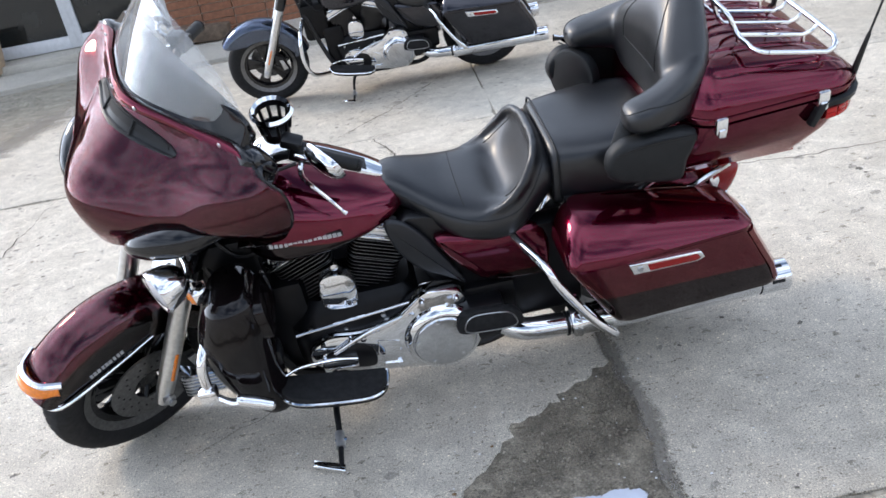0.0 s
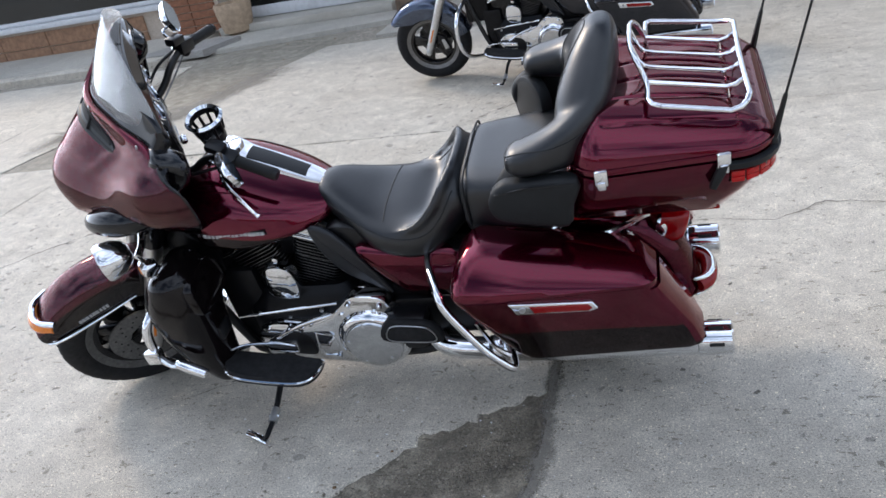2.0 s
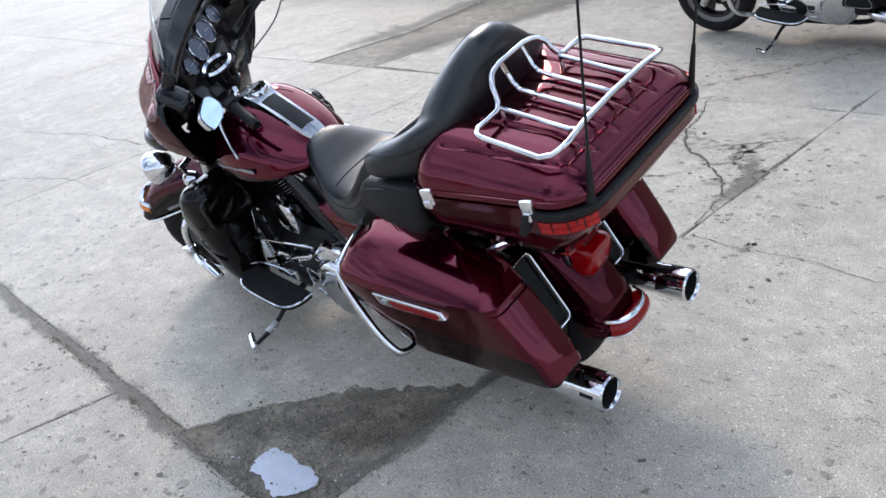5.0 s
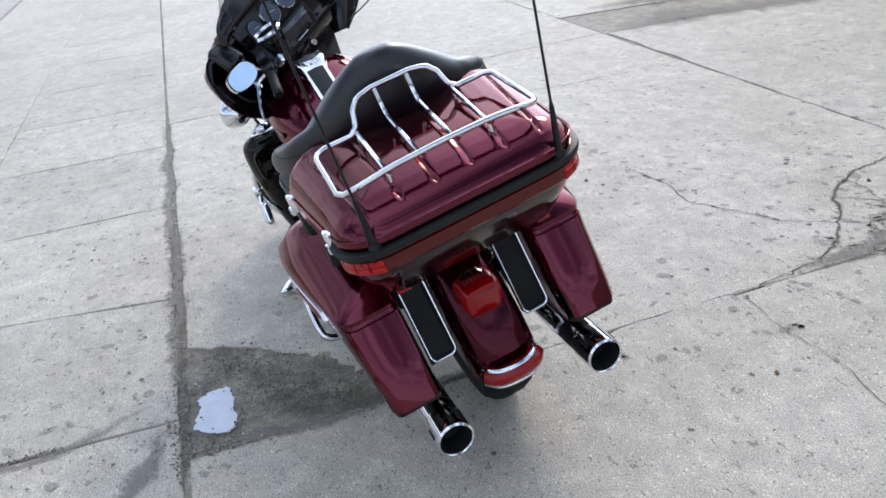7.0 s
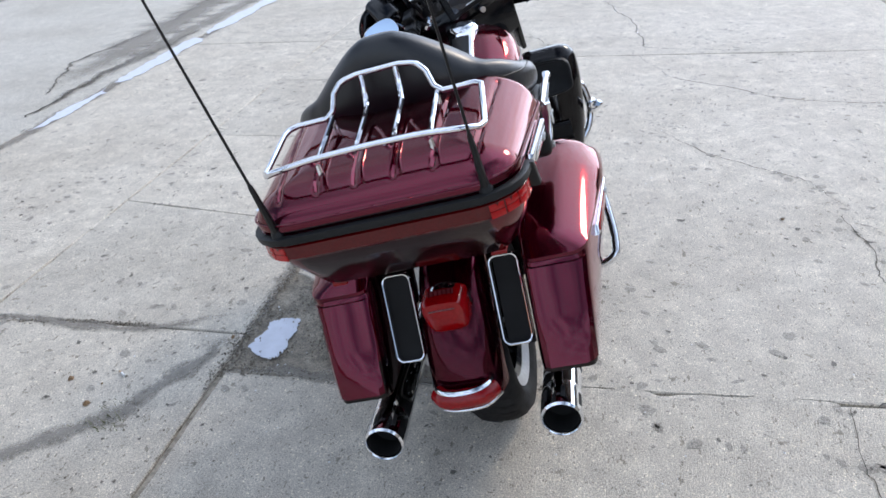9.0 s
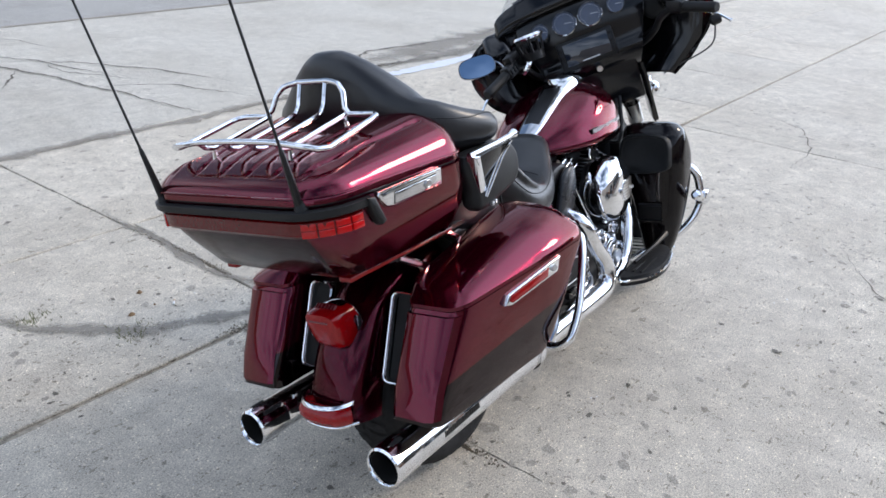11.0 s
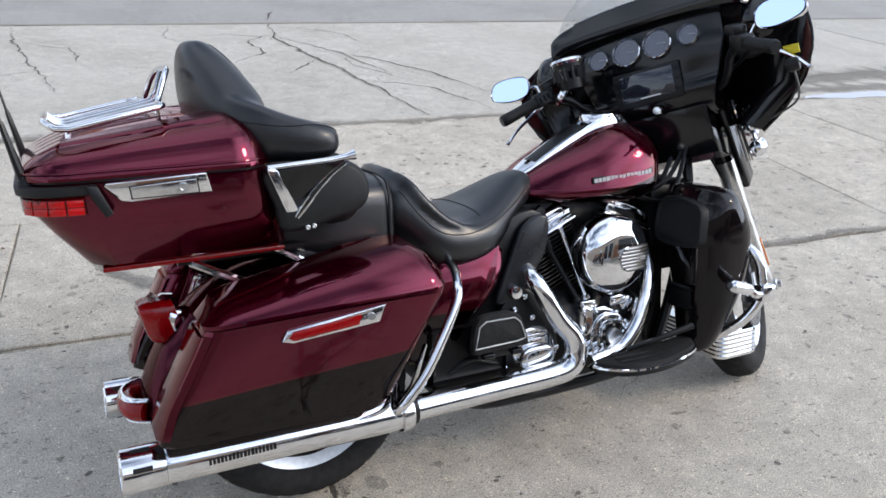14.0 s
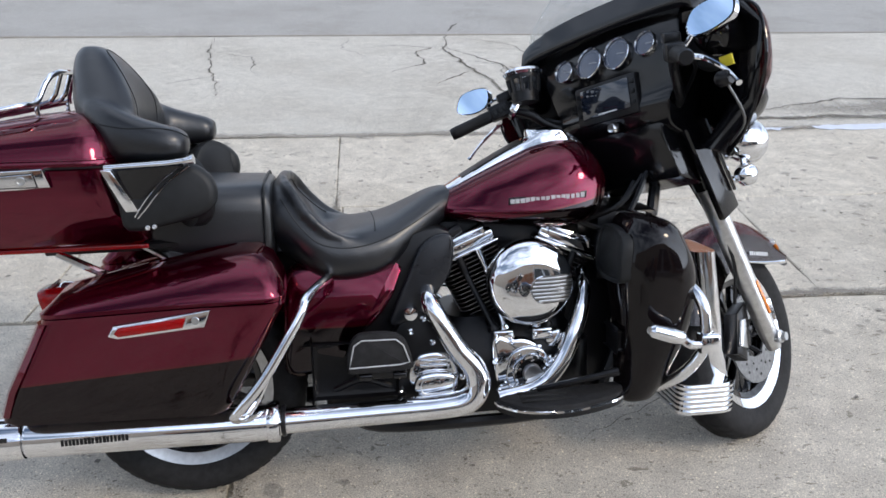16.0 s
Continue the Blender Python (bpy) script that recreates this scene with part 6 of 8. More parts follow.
            part("pod_window", shaped(plate([(-0.084, 0.988), (0.085, 0.997), (0.040, 0.968), (0.002, 0.932), (-0.022, 0.902), (-0.036, 0.890)], -0.340, -0.3545, 0.002), lambda x, y, z: (x, y - 0.25 * (z - 0.95) * (y < -0.345), z)), "dashblack", pod, "dark glass window in the pod")
            for d in (0.0, 0.011):
                part("window_rim", tube([(0.088 + d, -0.357, 0.997 - d * 0.4), (0.040 + d, -0.355, 0.966 - d * 0.6), (0.004 + d, -0.352, 0.930 - d * 0.6), (-0.022 + d, -0.348, 0.898 - d * 0.5), (-0.040 + d * 0.6, -0.345, 0.872 - d * 0.3)], 0.0026, 6, 3), "chrome", pod, "thin curved chrome rim")
            for x in (-0.012, 0.004):
                part("plug", lathe([(0.006, 0.0), (0.006, -0.007), (0.003, -0.008), (0, -0.006)], 10, "y", (x, -0.343, 0.846 + 0.1 * x), cap=False), "steel", pod)
        else:
            part("pod_seam", tube([(0.13, 0.342, 0.965), (0.03, 0.349, 0.985), (-0.09, 0.342, 0.982)], 0.003, 6, 4), "black", pod)


def saddlebag(parent, s, paint, lid_paint, lens_mat="redlens"):
    """Hard bag on one side: s = 1 is the stand side."""
    inner, outer = 0.214, 0.452

    def tuck(x, z):
        # the outer side draws in steadily towards the tail, most of all at the lid
        k = max(0.0, 0.14 - x)
        return 0.155 * k * (0.35 + 0.65 * max(0.0, min(1.0, (z - 0.38) / 0.25)))

    def droop(x, z):
        # the seam and the lid slope down to the tail
        return -0.028 * max(0.0, min(1.3, (0.12 - x) / 0.40)) * max(0.0, min(1.0, (z - 0.45) / 0.2))

    def bagrings(bm, rs):
        # the long sides get points of their own, so that they can bend
        res = []
        for r in rs:
            v = [Vector(p) for p in r]
            n = len(v)
            res.append([tuple(v[i].lerp(v[(i + 1) % n], j / k)) for i in range(n) for k in (10 if i in (5, 17) else 1,) for j in range(k)])
        return rings(bm, res)

    def skewed(x, y, z):
        # the body narrows to the bottom, the ends slope
        k = (0.665 - z) / 0.30
        yo = outer - 0.062 * max(0, k) ** 1.3
        f = (y - inner) / (outer - inner)
        return (x, s * (inner + f * (yo - tuck(x, z) - inner)), z + droop(x, z))
    bm = bmesh.new()
    rs = [rrect(x0, x1, inner, outer, r, z) for z, x0, x1, r in ((0.362, -0.385, 0.125, 0.03), (0.370, -0.402, 0.148, 0.035), (0.40, -0.398, 0.172, 0.04), (0.52, -0.345, 0.235, 0.045), (0.655, -0.282, 0.308, 0.05), (0.662, -0.279, 0.306, 0.05))]
    bagrings(bm, rs)
    bag = part("saddlebag", shaped(bm, skewed), paint, parent, "hard saddlebag in metallic red over black" if lens_mat == "redlens" and paint != "grey" else "dark grey hard saddlebag", 32)
    bm = bmesh.new()
    rs = [rrect(x0, x1, y0, y1, r, z) for z, x0, x1, y0, y1, r in ((0.666, -0.283, 0.310, inner, outer + 0.003, 0.05), (0.676, -0.283, 0.312, inner, outer + 0.003, 0.05), (0.695, -0.272, 0.306, inner, outer - 0.008, 0.05), (0.722, -0.255, 0.282, inner, outer - 0.05, 0.05), (0.735, -0.245, 0.255, inner, outer - 0.085, 0.045), (0.741, -0.20, 0.21, inner + 0.02, outer - 0.12, 0.03))]
    bagrings(bm, rs)

    def lidshape(x, y, z):
        f = max(0.0, (z - 0.676) / 0.065)
        g = (y - inner) / (outer - inner)
        return (x, s * (y - g * tuck(x, z)), z + f * (0.040 * (x - 0.05) / 0.3 + 0.018 * (1 - (y - inner) / (outer - inner))) + droop(x, z))
    part("bag_lid", shaped(bm, lidshape), lid_paint, bag, "domed bag lid", 28)
    # the end panel stays in the upper tone
    bm = bmesh.new()
    rs = []
    for z, x in ((0.385, -0.4025), (0.45, -0.3795), (0.52, -0.3475), (0.60, -0.3105), (0.652, -0.2865)):
        yo = outer - 0.062 * ((0.665 - z) / 0.30) ** 1.3 - tuck(x, z)
        zz = z + droop(x, z)
        rs.append([(x + 0.004, s * (inner + 0.012), zz), (x - 0.005, s * (inner + 0.026), zz), (x - 0.006, s * (yo - 0.030), zz), (x + 0.004, s * (yo - 0.010), zz), (x + 0.022, s * (yo + 0.0015), zz), (x + 0.03, s * (yo - 0.02), zz), (x + 0.03, s * (inner + 0.03), zz)])
    part("bag_end", rings(bm, rs), lid_paint, bag, "", 30)
    o = [(0.135, 0.658), (0.118, 0.615), (-0.09, 0.594), (-0.115, 0.602), (-0.10, 0.628)]
    def on_side(bm):
        return shaped(bm, lambda x, y, z: (x, y - s * tuck(x, z), z + 0.5 * droop(x, z)))
    rf = part("reflector_bezel", on_side(plate(o, s * (outer - 0.016), s * (outer + 0.006), 0.005)), "chrome", bag, "chrome latch bezel with a red reflector")
    part("reflector", on_side(plate([(0.076, 0.642), (0.067, 0.617), (-0.088, 0.601), (-0.099, 0.609), (-0.088, 0.624)], s * (outer + 0.004), s * (outer + 0.0095), 0.002)), lens_mat, rf, "red reflector")
    part("key_lock", on_side(lathe([(0.010, s * (outer + 0.005)), (0.009, s * (outer + 0.011)), (0, s * (outer + 0.011))], 14, "y", (0.098, 0, 0.633), cap=False)), "steel", rf)
    return bag


def exhaust(parent, full=True):
    for s in (-1, 1):
        y = s * 0.246
        m = part("muffler", tube([(0.28, y, 0.272), (0.25, y, 0.272), (0.20, y, 0.274), (-0.38, y, 0.281), (-0.39, y, 0.281)], [0.034, 0.048, 0.052, 0.053, 0.050], 24, 2, False), "chrome", parent, "long chrome muffler")
        e = part("muffler_tip", lathe([(0.0505, 0.0), (0.0545, 0.004), (0.056, -0.01), (0.056, -0.095), (0.050, -0.100), (0.046, -0.095), (0.045, -0.02), (0.0, -0.018)], 28, "x", (-0.393, y, 0.281), cap=False), "chrome", m, "chrome slotted muffler tip")
        part("tip_bore", lathe([(0.0445, -0.09), (0.044, -0.025), (0.0, -0.022)], 24, "x", (-0.393, y, 0.281), cap=False), "dark", e)
        for a in (20, 75, 130, 250):
            part("tip_slot", box(-0.465, -0.42, -0.006, 0.006, 0.0545, 0.0572, 0.001, m=Matrix.Translation((0, y, 0.281)) @ Matrix.Rotation(radians(a - 90) * s, 4, "X")), "dark", e)
        if s < 0:
            letters("muffler_lettering", m, -0.29, -0.12, 0.272, 0.290, s * (0.246 + 0.0525), 18, "black", 0.02, 0.0015)
        part("muffler_clamp", lathe([(0.040, -0.016), (0.056, -0.016), (0.057, -0.010), (0.057, 0.010), (0.054, 0.016), (0.036, 0.018)], 28, "x", (0.25, y, 0.273), cap=False), "chrome", m, "chrome collar")
        part("muffler_clamp", lathe([(0.034, -0.005), (0.043, -0.005), (0.043, 0.005), (0.034, 0.005), (0.034, -0.005)], 24, "x", (0.278, y, 0.273), cap=False), "black", m)
    part("head_pipe", tube([(0.70, -0.10, 0.62), (0.690, -0.19, 0.600), (0.700, -0.240, 0.560), (0.760, -0.252, 0.455), (0.808, -0.256, 0.392), (0.820, -0.258, 0.338), (0.792, -0.257, 0.296), (0.72, -0.253, 0.282), (0.55, -0.249, 0.277), (0.27, -0.246, 0.272)], [0.020, 0.024, 0.0275, 0.030, 0.033, 0.036, 0.037, 0.036, 0.035, 0.036], 18, 6), "chrome", parent, "chrome exhaust heat shield")
    part("front_pipe", tube([(1.16, -0.10, 0.62), (1.15, -0.175, 0.57), (1.115, -0.215, 0.48), (1.07, -0.23, 0.385), (1.00, -0.235, 0.315), (0.88, -0.245, 0.29)], [0.020, 0.024, 0.026, 0.027, 0.027, 0.028], 14, 6), "chrome", parent, "chrome front exhaust pipe")
    part("crossover_pipe", tube([(0.58, 0.08, 0.31), (0.52, 0.15, 0.295), (0.43, 0.225, 0.275), (0.27, 0.246, 0.272)], [0.03, 0.036, 0.04, 0.04], 14, 5), "chrome", parent, "chrome crossover pipe")


def engine(parent, touring=True):
    part("crankcase", rings(bmesh.new(), [rrect(0.72, 1.16, -0.17, 0.17, 0.08, 0.22), rrect(0.68, 1.19, -0.19, 0.19, 0.10, 0.28), rrect(0.68, 1.19, -0.19, 0.19, 0.10, 0.42), rrect(0.76, 1.12, -0.13, 0.13, 0.06, 0.50)]), "engine", parent, "black engine crankcase")
    part("gearbox", rings(bmesh.new(), [rrect(0.40, 0.72, -0.16, 0.16, 0.05, 0.24), rrect(0.38, 0.74, -0.18, 0.18, 0.06, 0.34), rrect(0.42, 0.74, -0.16, 0.16, 0.05, 0.48)]), "engine", parent, "black gearbox")
    for lean, bx in ((22.5, 0.918), (-22.5, 1.010)):
        # fins stacked along the leaning bore
        cyl = bmesh.new()
        T4 = Matrix.Translation((bx, 0, 0.455)) @ Matrix.Rotation(radians(-lean), 4, "Y")
        lv = [(0.066, 0.0)]
        for k in range(18):
            z = 0.02 + k * 0.0134
            r = 0.086 if k < 11 else 0.093
            lv += [(0.066, z), (r, z + 0.0006), (r, z + 0.0045), (0.066, z + 0.0051)]
        lv.append((0.066, 0.255))
        rings(cyl, [rrect(-r, r, -r * 1.22, r * 1.22, 0.028, z, 4) for r, z in lv])
        cyl.transform(T4)
        c = part("cylinder", cyl, "engine", parent, "black finned cylinder")
        edge = bmesh.new()
        for k in range(18):
            z = 0.02 + k * 0.0134
            r = 0.0866 if k < 11 else 0.0936
            rings(edge, [rrect(-r, r, -r * 1.22, r * 1.22, 0.028, z + d, 4) for d in (0.0016, 0.003)])
        edge.transform(T4)
        part("fin_edge", edge, "finedge", c, "machined fin edges")
        for z0, z1, hw, dy in ((0.250, 0.262, 0.098, 0.128), (0.263, 0.292, 0.090, 0.120), (0.292, 0.310, 0.078, 0.108)):
            part("rocker_cover", box(-hw, hw, -dy, dy, z0, z1, 0.005 if z0 < 0.27 else 0.009, m=T4, seg=3), "chrome", c, "chrome rocker cover")
        for s in (-1, 1):
            for k in (-1, 1):
                part("cover_bolt", lathe([(0, 0.01), (0.009, 0.008), (0.009, -0.01)], 8, "z", T4 @ Vector((k * 0.066, s * 0.112, 0.289)), cap=False), "chrome", c)
        for k in (-0.03, 0.03):
            part("pushrod_tube", tube([(bx + k * 0.55 - (0.016 if lean > 0 else -0.016), -0.168, 0.470), (bx + k * 0.55 - (0.020 if lean > 0 else -0.020), -0.167, 0.482), (bx + k * 0.56 - (0.021 if lean > 0 else -0.021), -0.167, 0.486), T4 @ Vector((k, -0.128, 0.20)), T4 @ Vector((k, -0.128, 0.204)), T4 @ Vector((k, -0.126, 0.255))], [0.016, 0.015, 0.009, 0.008, 0.011, 0.011], 12, 1, False), "chrome" if k * lean > 0 else "black", c, "pushrod tube")
    for k in (0.908, 1.022):
        tb = part("tappet_block", box(k - 0.030, k + 0.030, -0.200, -0.145, 0.440, 0.474, 0.006, seg=3), "chrome", parent, "chrome tappet block")
        for dx in (-0.022, 0.022):
            part("bolt", lathe([(0.007, 0.0), (0.007, -0.007), (0.003, -0.008), (0, -0.006)], 10, "y", (k + dx, -0.199, 0.457), cap=False), "chrome", tb)
    # right side: a shield-shaped cam cover with the round timer cover on it, and the air cleaner
    cc = (0.984, -0.198, 0.350)
    tc = part("timing_cover", plate(smoothed([(0.872, 0.40), (0.874, 0.452), (0.892, 0.462), (0.925, 0.448), (0.965, 0.448), (1.005, 0.428), (1.045, 0.380), (1.048, 0.325), (1.010, 0.280), (0.955, 0.268), (0.905, 0.282), (0.883, 0.325)], 4), -0.165, -0.204, 0.012, 3), "chrome", parent, "chrome cam cover")
    part("cam_cover_boss", plate(smoothed([(0.912, 0.335), (0.925, 0.40), (0.968, 0.425), (1.020, 0.412), (1.045, 0.36), (1.035, 0.305), (0.985, 0.280), (0.935, 0.292)], 4), -0.20, -0.214, 0.007, 3), "chrome", tc, "raised boss")
    part("timer_ring", lathe([(0.046, -0.030), (0.052, -0.029), (0.055, -0.024), (0.056, -0.004)], 40, "y", cc, cap=False), "chrome", tc, "chrome ring round the timer cover")
    part("timer_groove", lathe([(0.0, -0.024), (0.048, -0.026), (0.048, -0.010)], 36, "y", cc, cap=False), "gloss", tc, "gloss black face")
    part("timer_cover", lathe([(0.0, -0.033), (0.018, -0.034), (0.024, -0.036), (0.027, -0.033), (0.028, -0.022)], 32, "y", cc, cap=False), "steel", tc, "turned timer cover")
    for i in range(5):
        a = 2 * math.pi * i / 5 + 0.3
        part("timer_screw", lathe([(0, -0.005), (0.0055, -0.0045), (0.006, 0.002)], 10, "y", (cc[0] + 0.038 * math.cos(a), cc[1] - 0.025, cc[2] + 0.038 * math.sin(a)), cap=False), "chrome", tc)
    for x, z in ((0.884, 0.447), (0.880, 0.385), (0.897, 0.300), (0.930, 0.440), (1.008, 0.420), (0.950, 0.276), (1.036, 0.302), (1.043, 0.385)):
        part("bolt", lathe([(0.0085, 0.0), (0.0085, -0.008), (0.004, -0.010), (0, -0.007)], 10, "y", (x, -0.202, z), cap=False), "chrome", tc)
    part("cam_sensor", plate(smoothed([(1.035, 0.425), (1.04, 0.455), (1.075, 0.465), (1.09, 0.44), (1.07, 0.41)], 3), -0.15, -0.196, 0.008, 2), "chrome", parent, "chrome bracket")
    ac = (0.978, -0.222, 0.619)
    a = part("air_cleaner", lathe([(0.104, 0.06), (0.119, 0.04), (0.124, 0.0), (0.120, -0.02), (0.105, -0.036), (0.066, -0.047), (0.035, -0.0495), (0.0, -0.05)], 56, "y", ac, cap=False), "chrome", parent, "round chrome air cleaner with ribbed insert")
    # pill-shaped ribbed insert that follows the dish out to its rim
    dish = lambda x, z: float(np.interp(math.hypot(x, z), (0.0, 0.035, 0.066, 0.105, 0.120), (0.050, 0.0495, 0.047, 0.036, 0.020)))
    zc, hh = -0.012, 0.040

    def pill(z, shrink=0.0):
        q = max(0.0, (hh - shrink) ** 2 - (z - zc) ** 2)
        return 0.030 - math.sqrt(q), math.sqrt(0.115 ** 2 - z * z)
    bed = bmesh.new()
    rows = []
    for k in range(13):
        z = zc - hh * 0.998 + 2 * hh * 0.998 * k / 12
        x0, x1 = pill(z)
        rows.append([(ac[0] + x, ac[1] - dish(x, z) - 0.0006, ac[2] + z) for x in np.linspace(x0, x1, 12)])
    rings(bed, rows, False, False)
    part("insert_bed", bed, "disc", a, "dull grey bed of the insert", 60)
    rim = [pill(zc + (hh - 0.0005) * math.sin(u)) + (zc + (hh - 0.0005) * math.sin(u),) for u in np.linspace(-math.pi / 2, math.pi / 2, 17)]
    part("insert_rim", tube([(ac[0] + x0, ac[1] - dish(x0, z), ac[2] + z) for x0, _, z in rim], 0.0022, 6, 1, False), "chrome", a)
    for k in range(7):
        z = zc - 0.032 + k * 0.0107
        x0, x1 = pill(z, 0.004)
        part("air_cleaner_rib", tube([(ac[0] + x, ac[1] - dish(x, z) - 0.001, ac[2] + z) for x in np.linspace(x0, x1 - 0.002, 10)], 0.0034, 8, 1, False), "steel", a, "rib of the insert")
    t = bpy.data.curves.new("displacement_mark", "FONT")
    t.body, t.size, t.extrude = "103", 0.017, 0.001
    o = new("displacement_mark", t)
    me = bpy.data.meshes.new_from_object(o)
    bpy.data.objects.remove(o)
    me.materials.append(M["white"])
    o = new("displacement_mark", me)
    o.data.transform(Matrix.Translation((ac[0] + 0.058, ac[1] - 0.0485, ac[2] - 0.016)) @ Matrix.Rotation(radians(-16), 4, "Z") @ Matrix.Rotation(radians(90), 4, "X"))
    o.parent = a
    part("air_cleaner_back", lathe([(0.0, 0.08), (0.10, 0.08), (0.105, 0.05), (0.10, 0.04)], 32, "y", ac, cap=False), "black", a)
    # left side: primary case, clutch cover
    pr = smoothed([(0.58, 0.33), (0.60, 0.24), (0.70, 0.198), (0.83, 0.212), (0.98, 0.24), (1.05, 0.27), (1.12, 0.31), (1.13, 0.37), (1.06, 0.42), (0.95, 0.41), (0.84, 0.44), (0.775, 0.49), (0.735, 0.522), (0.69, 0.525), (0.62, 0.508), (0.595, 0.46), (0.585, 0.40)], 4)
    pc = part("primary_cover", plate(pr, 0.17, 0.235, 0.014, 3), "chrome", parent, "chrome primary cover")
    part("clutch_ring", lathe([(0.134, -0.02), (0.131, 0.0), (0.121, 0.016), (0.108, 0.022), (0.102, 0.016)], 48, "y", (0.690, 0.240, 0.333), cap=False), "chrome", pc, "chrome ring round the clutch cover")
    part("clutch_cover", lathe([(0.106, 0.010), (0.105, 0.020), (0.099, 0.026), (0.06, 0.029), (0, 0.030)], 48, "y", (0.690, 0.240, 0.326), cap=False), "polished", pc, "round satin clutch cover")
    for i in range(5):
        an = 2 * math.pi * i / 5 + 0.2
        part("bolt", lathe([(0.008, 0.0), (0.007, 0.005), (0, 0.006)], 8, "y", (0.695 + 0.083 * math.cos(an), 0.263, 0.330 + 0.09 * math.sin(an)), cap=False), "chrome", pc)
    # flat black plate paints the dark area under the linkage arm
    part("primary_insert", plate(smoothed([(0.925, 0.275), (0.93, 0.355), (1.00, 0.385), (1.08, 0.355), (1.07, 0.30), (0.98, 0.272)], 3), 0.235, 0.241, 0.004), "black", pc)
    for x, z in ((0.78, 0.45), (0.66, 0.455), (0.95, 0.395), (1.08, 0.40), (0.85, 0.25)):
        part("bolt", lathe([(0.011, 0.0), (0.01, 0.012), (0, 0.013)], 8, "y", (x, 0.232, z), cap=False), "chrome", pc)
    part("coil_cover", plate(smoothed([(0.938, 0.50), (0.935, 0.585), (0.975, 0.625), (1.04, 0.615), (1.055, 0.53), (1.035, 0.488), (0.965, 0.478)], 4), 0.12, 0.175, 0.012, 3), "chrome", parent, "chrome cover between the cylinders")
    part("primary_arm", tube([(1.05, 0.245, 0.365), (0.94, 0.25, 0.425), (0.81, 0.245, 0.462)], [0.008, 0.009, 0.008], 10, 4), "chrome", parent, "chrome linkage arm")
    part("primary_panel", tube([(x, 0.2355, z) for x, z in ((0.905, 0.37), (0.84, 0.352), (0.835, 0.30), (0.845, 0.255), (0.90, 0.262), (0.912, 0.32), (0.905, 0.37))], 0.0028, 6, 2, False), "chrome", pc, "embossed panel outline")
    # made-up black box; hides the pipe where the space lies dark
    part("pipe_guard", box(0.49, 0.60, 0.17, 0.262, 0.285, 0.37, 0.03), "vinyl", parent, "black box added to hide the crossover pipe in the dark")
    for x, z in ((0.74, 0.50), (0.63, 0.488), (0.90, 0.425), (0.99, 0.405)):
        part("cover_bolt", lathe([(0.010, -0.01), (0.010, 0.012), (0.006, 0.018), (0, 0.018)], 10, "y", (x, 0.236, z), cap=False), "chrome", pc)
    part("primary_step", box(0.98, 1.10, 0.21, 0.262, 0.295, 0.345, 0.012), "chrome", parent)
    part("coil_bolt", lathe([(0.012, 0), (0.012, 0.014), (0, 0.018)], 10, "y", (0.985, 0.15, 0.65), cap=False), "chrome", parent)
    for x, z in ((1.00, 0.47), (1.06, 0.455), (0.87, 0.50), (0.80, 0.515), (1.11, 0.50)):
        part("case_bolt", lathe([(0.008, 0), (0.008, 0.008), (0, 0.010)], 8, "y", (x, 0.19, z - 0.06), cap=False), "steel", parent)
    part("shift_rod", tube([(1.15, 0.255, 0.485), (0.78, 0.235, 0.505)], 0.005, 8, 1, False), "chrome", parent, "chrome shift rod")
    part("shift_lever", tube([(1.22, 0.30, 0.365), (1.16, 0.28, 0.37), (1.05, 0.265, 0.355), (0.98, 0.27, 0.345)], [0.005, 0.005, 0.007, 0.006], 8, 4), "chrome", parent, "chrome heel-toe shift lever")
    # frame, clutter behind
    for s in (-1, 1):
        part("frame_rail", tube([(1.42, s * 0.04, 0.90), (1.36, s * 0.12, 0.70), (1.24, s * 0.15, 0.32), (1.12, s * 0.15, 0.20), (0.6, s * 0.16, 0.19), (0.45, s * 0.17, 0.24)], 0.018, 8, 5), "black", parent, "black frame rail")
        part("frame_strut", tube([(0.80, s * 0.10, 0.76), (0.55, s * 0.16, 0.62), (0.40, s * 0.17, 0.36)], 0.016, 8, 4), "black", parent)
    tm = part("transmission_cover", plate(smoothed([(0.630, 0.345), (0.645, 0.405), (0.690, 0.425), (0.745, 0.415), (0.775, 0.375), (0.775, 0.325), (0.74, 0.300), (0.66, 0.302)], 4), -0.165, -0.205, 0.010, 3), "chrome", parent, "chrome clutch release cover")
    part("transmission_bulge", plate(smoothed([(0.642, 0.330), (0.655, 0.362), (0.700, 0.372), (0.752, 0.365), (0.770, 0.338), (0.755, 0.308), (0.70, 0.300), (0.655, 0.306)], 4), -0.203, -0.232, 0.011, 3), "chrome", tm, "raised oblong window")
    part("transmission_rim", tube([(x, -0.2325, z) for x, z in smoothed([(0.660, 0.332), (0.668, 0.352), (0.70, 0.359), (0.745, 0.354), (0.755, 0.336), (0.745, 0.316), (0.70, 0.311), (0.668, 0.315), (0.660, 0.332)], 3)], 0.0018, 6, 1, False), "steel", tm)
    for z in (0.386, 0.400):
        part("transmission_fin", box(0.662, 0.748, -0.216, -0.20, z, z + 0.007, 0.002), "chrome", tm)
    for x, z in ((0.60, 0.36), (0.605, 0.31), (0.785, 0.345), (0.785, 0.40), (0.615, 0.43), (0.70, 0.455), (0.64, 0.49), (0.675, 0.525), (0.765, 0.455)):
        part("bolt", lathe([(0.009, 0.0), (0.009, -0.010), (0.005, -0.013), (0, -0.010)], 10, "y", (x, -0.194, z), cap=False), "chrome", parent)
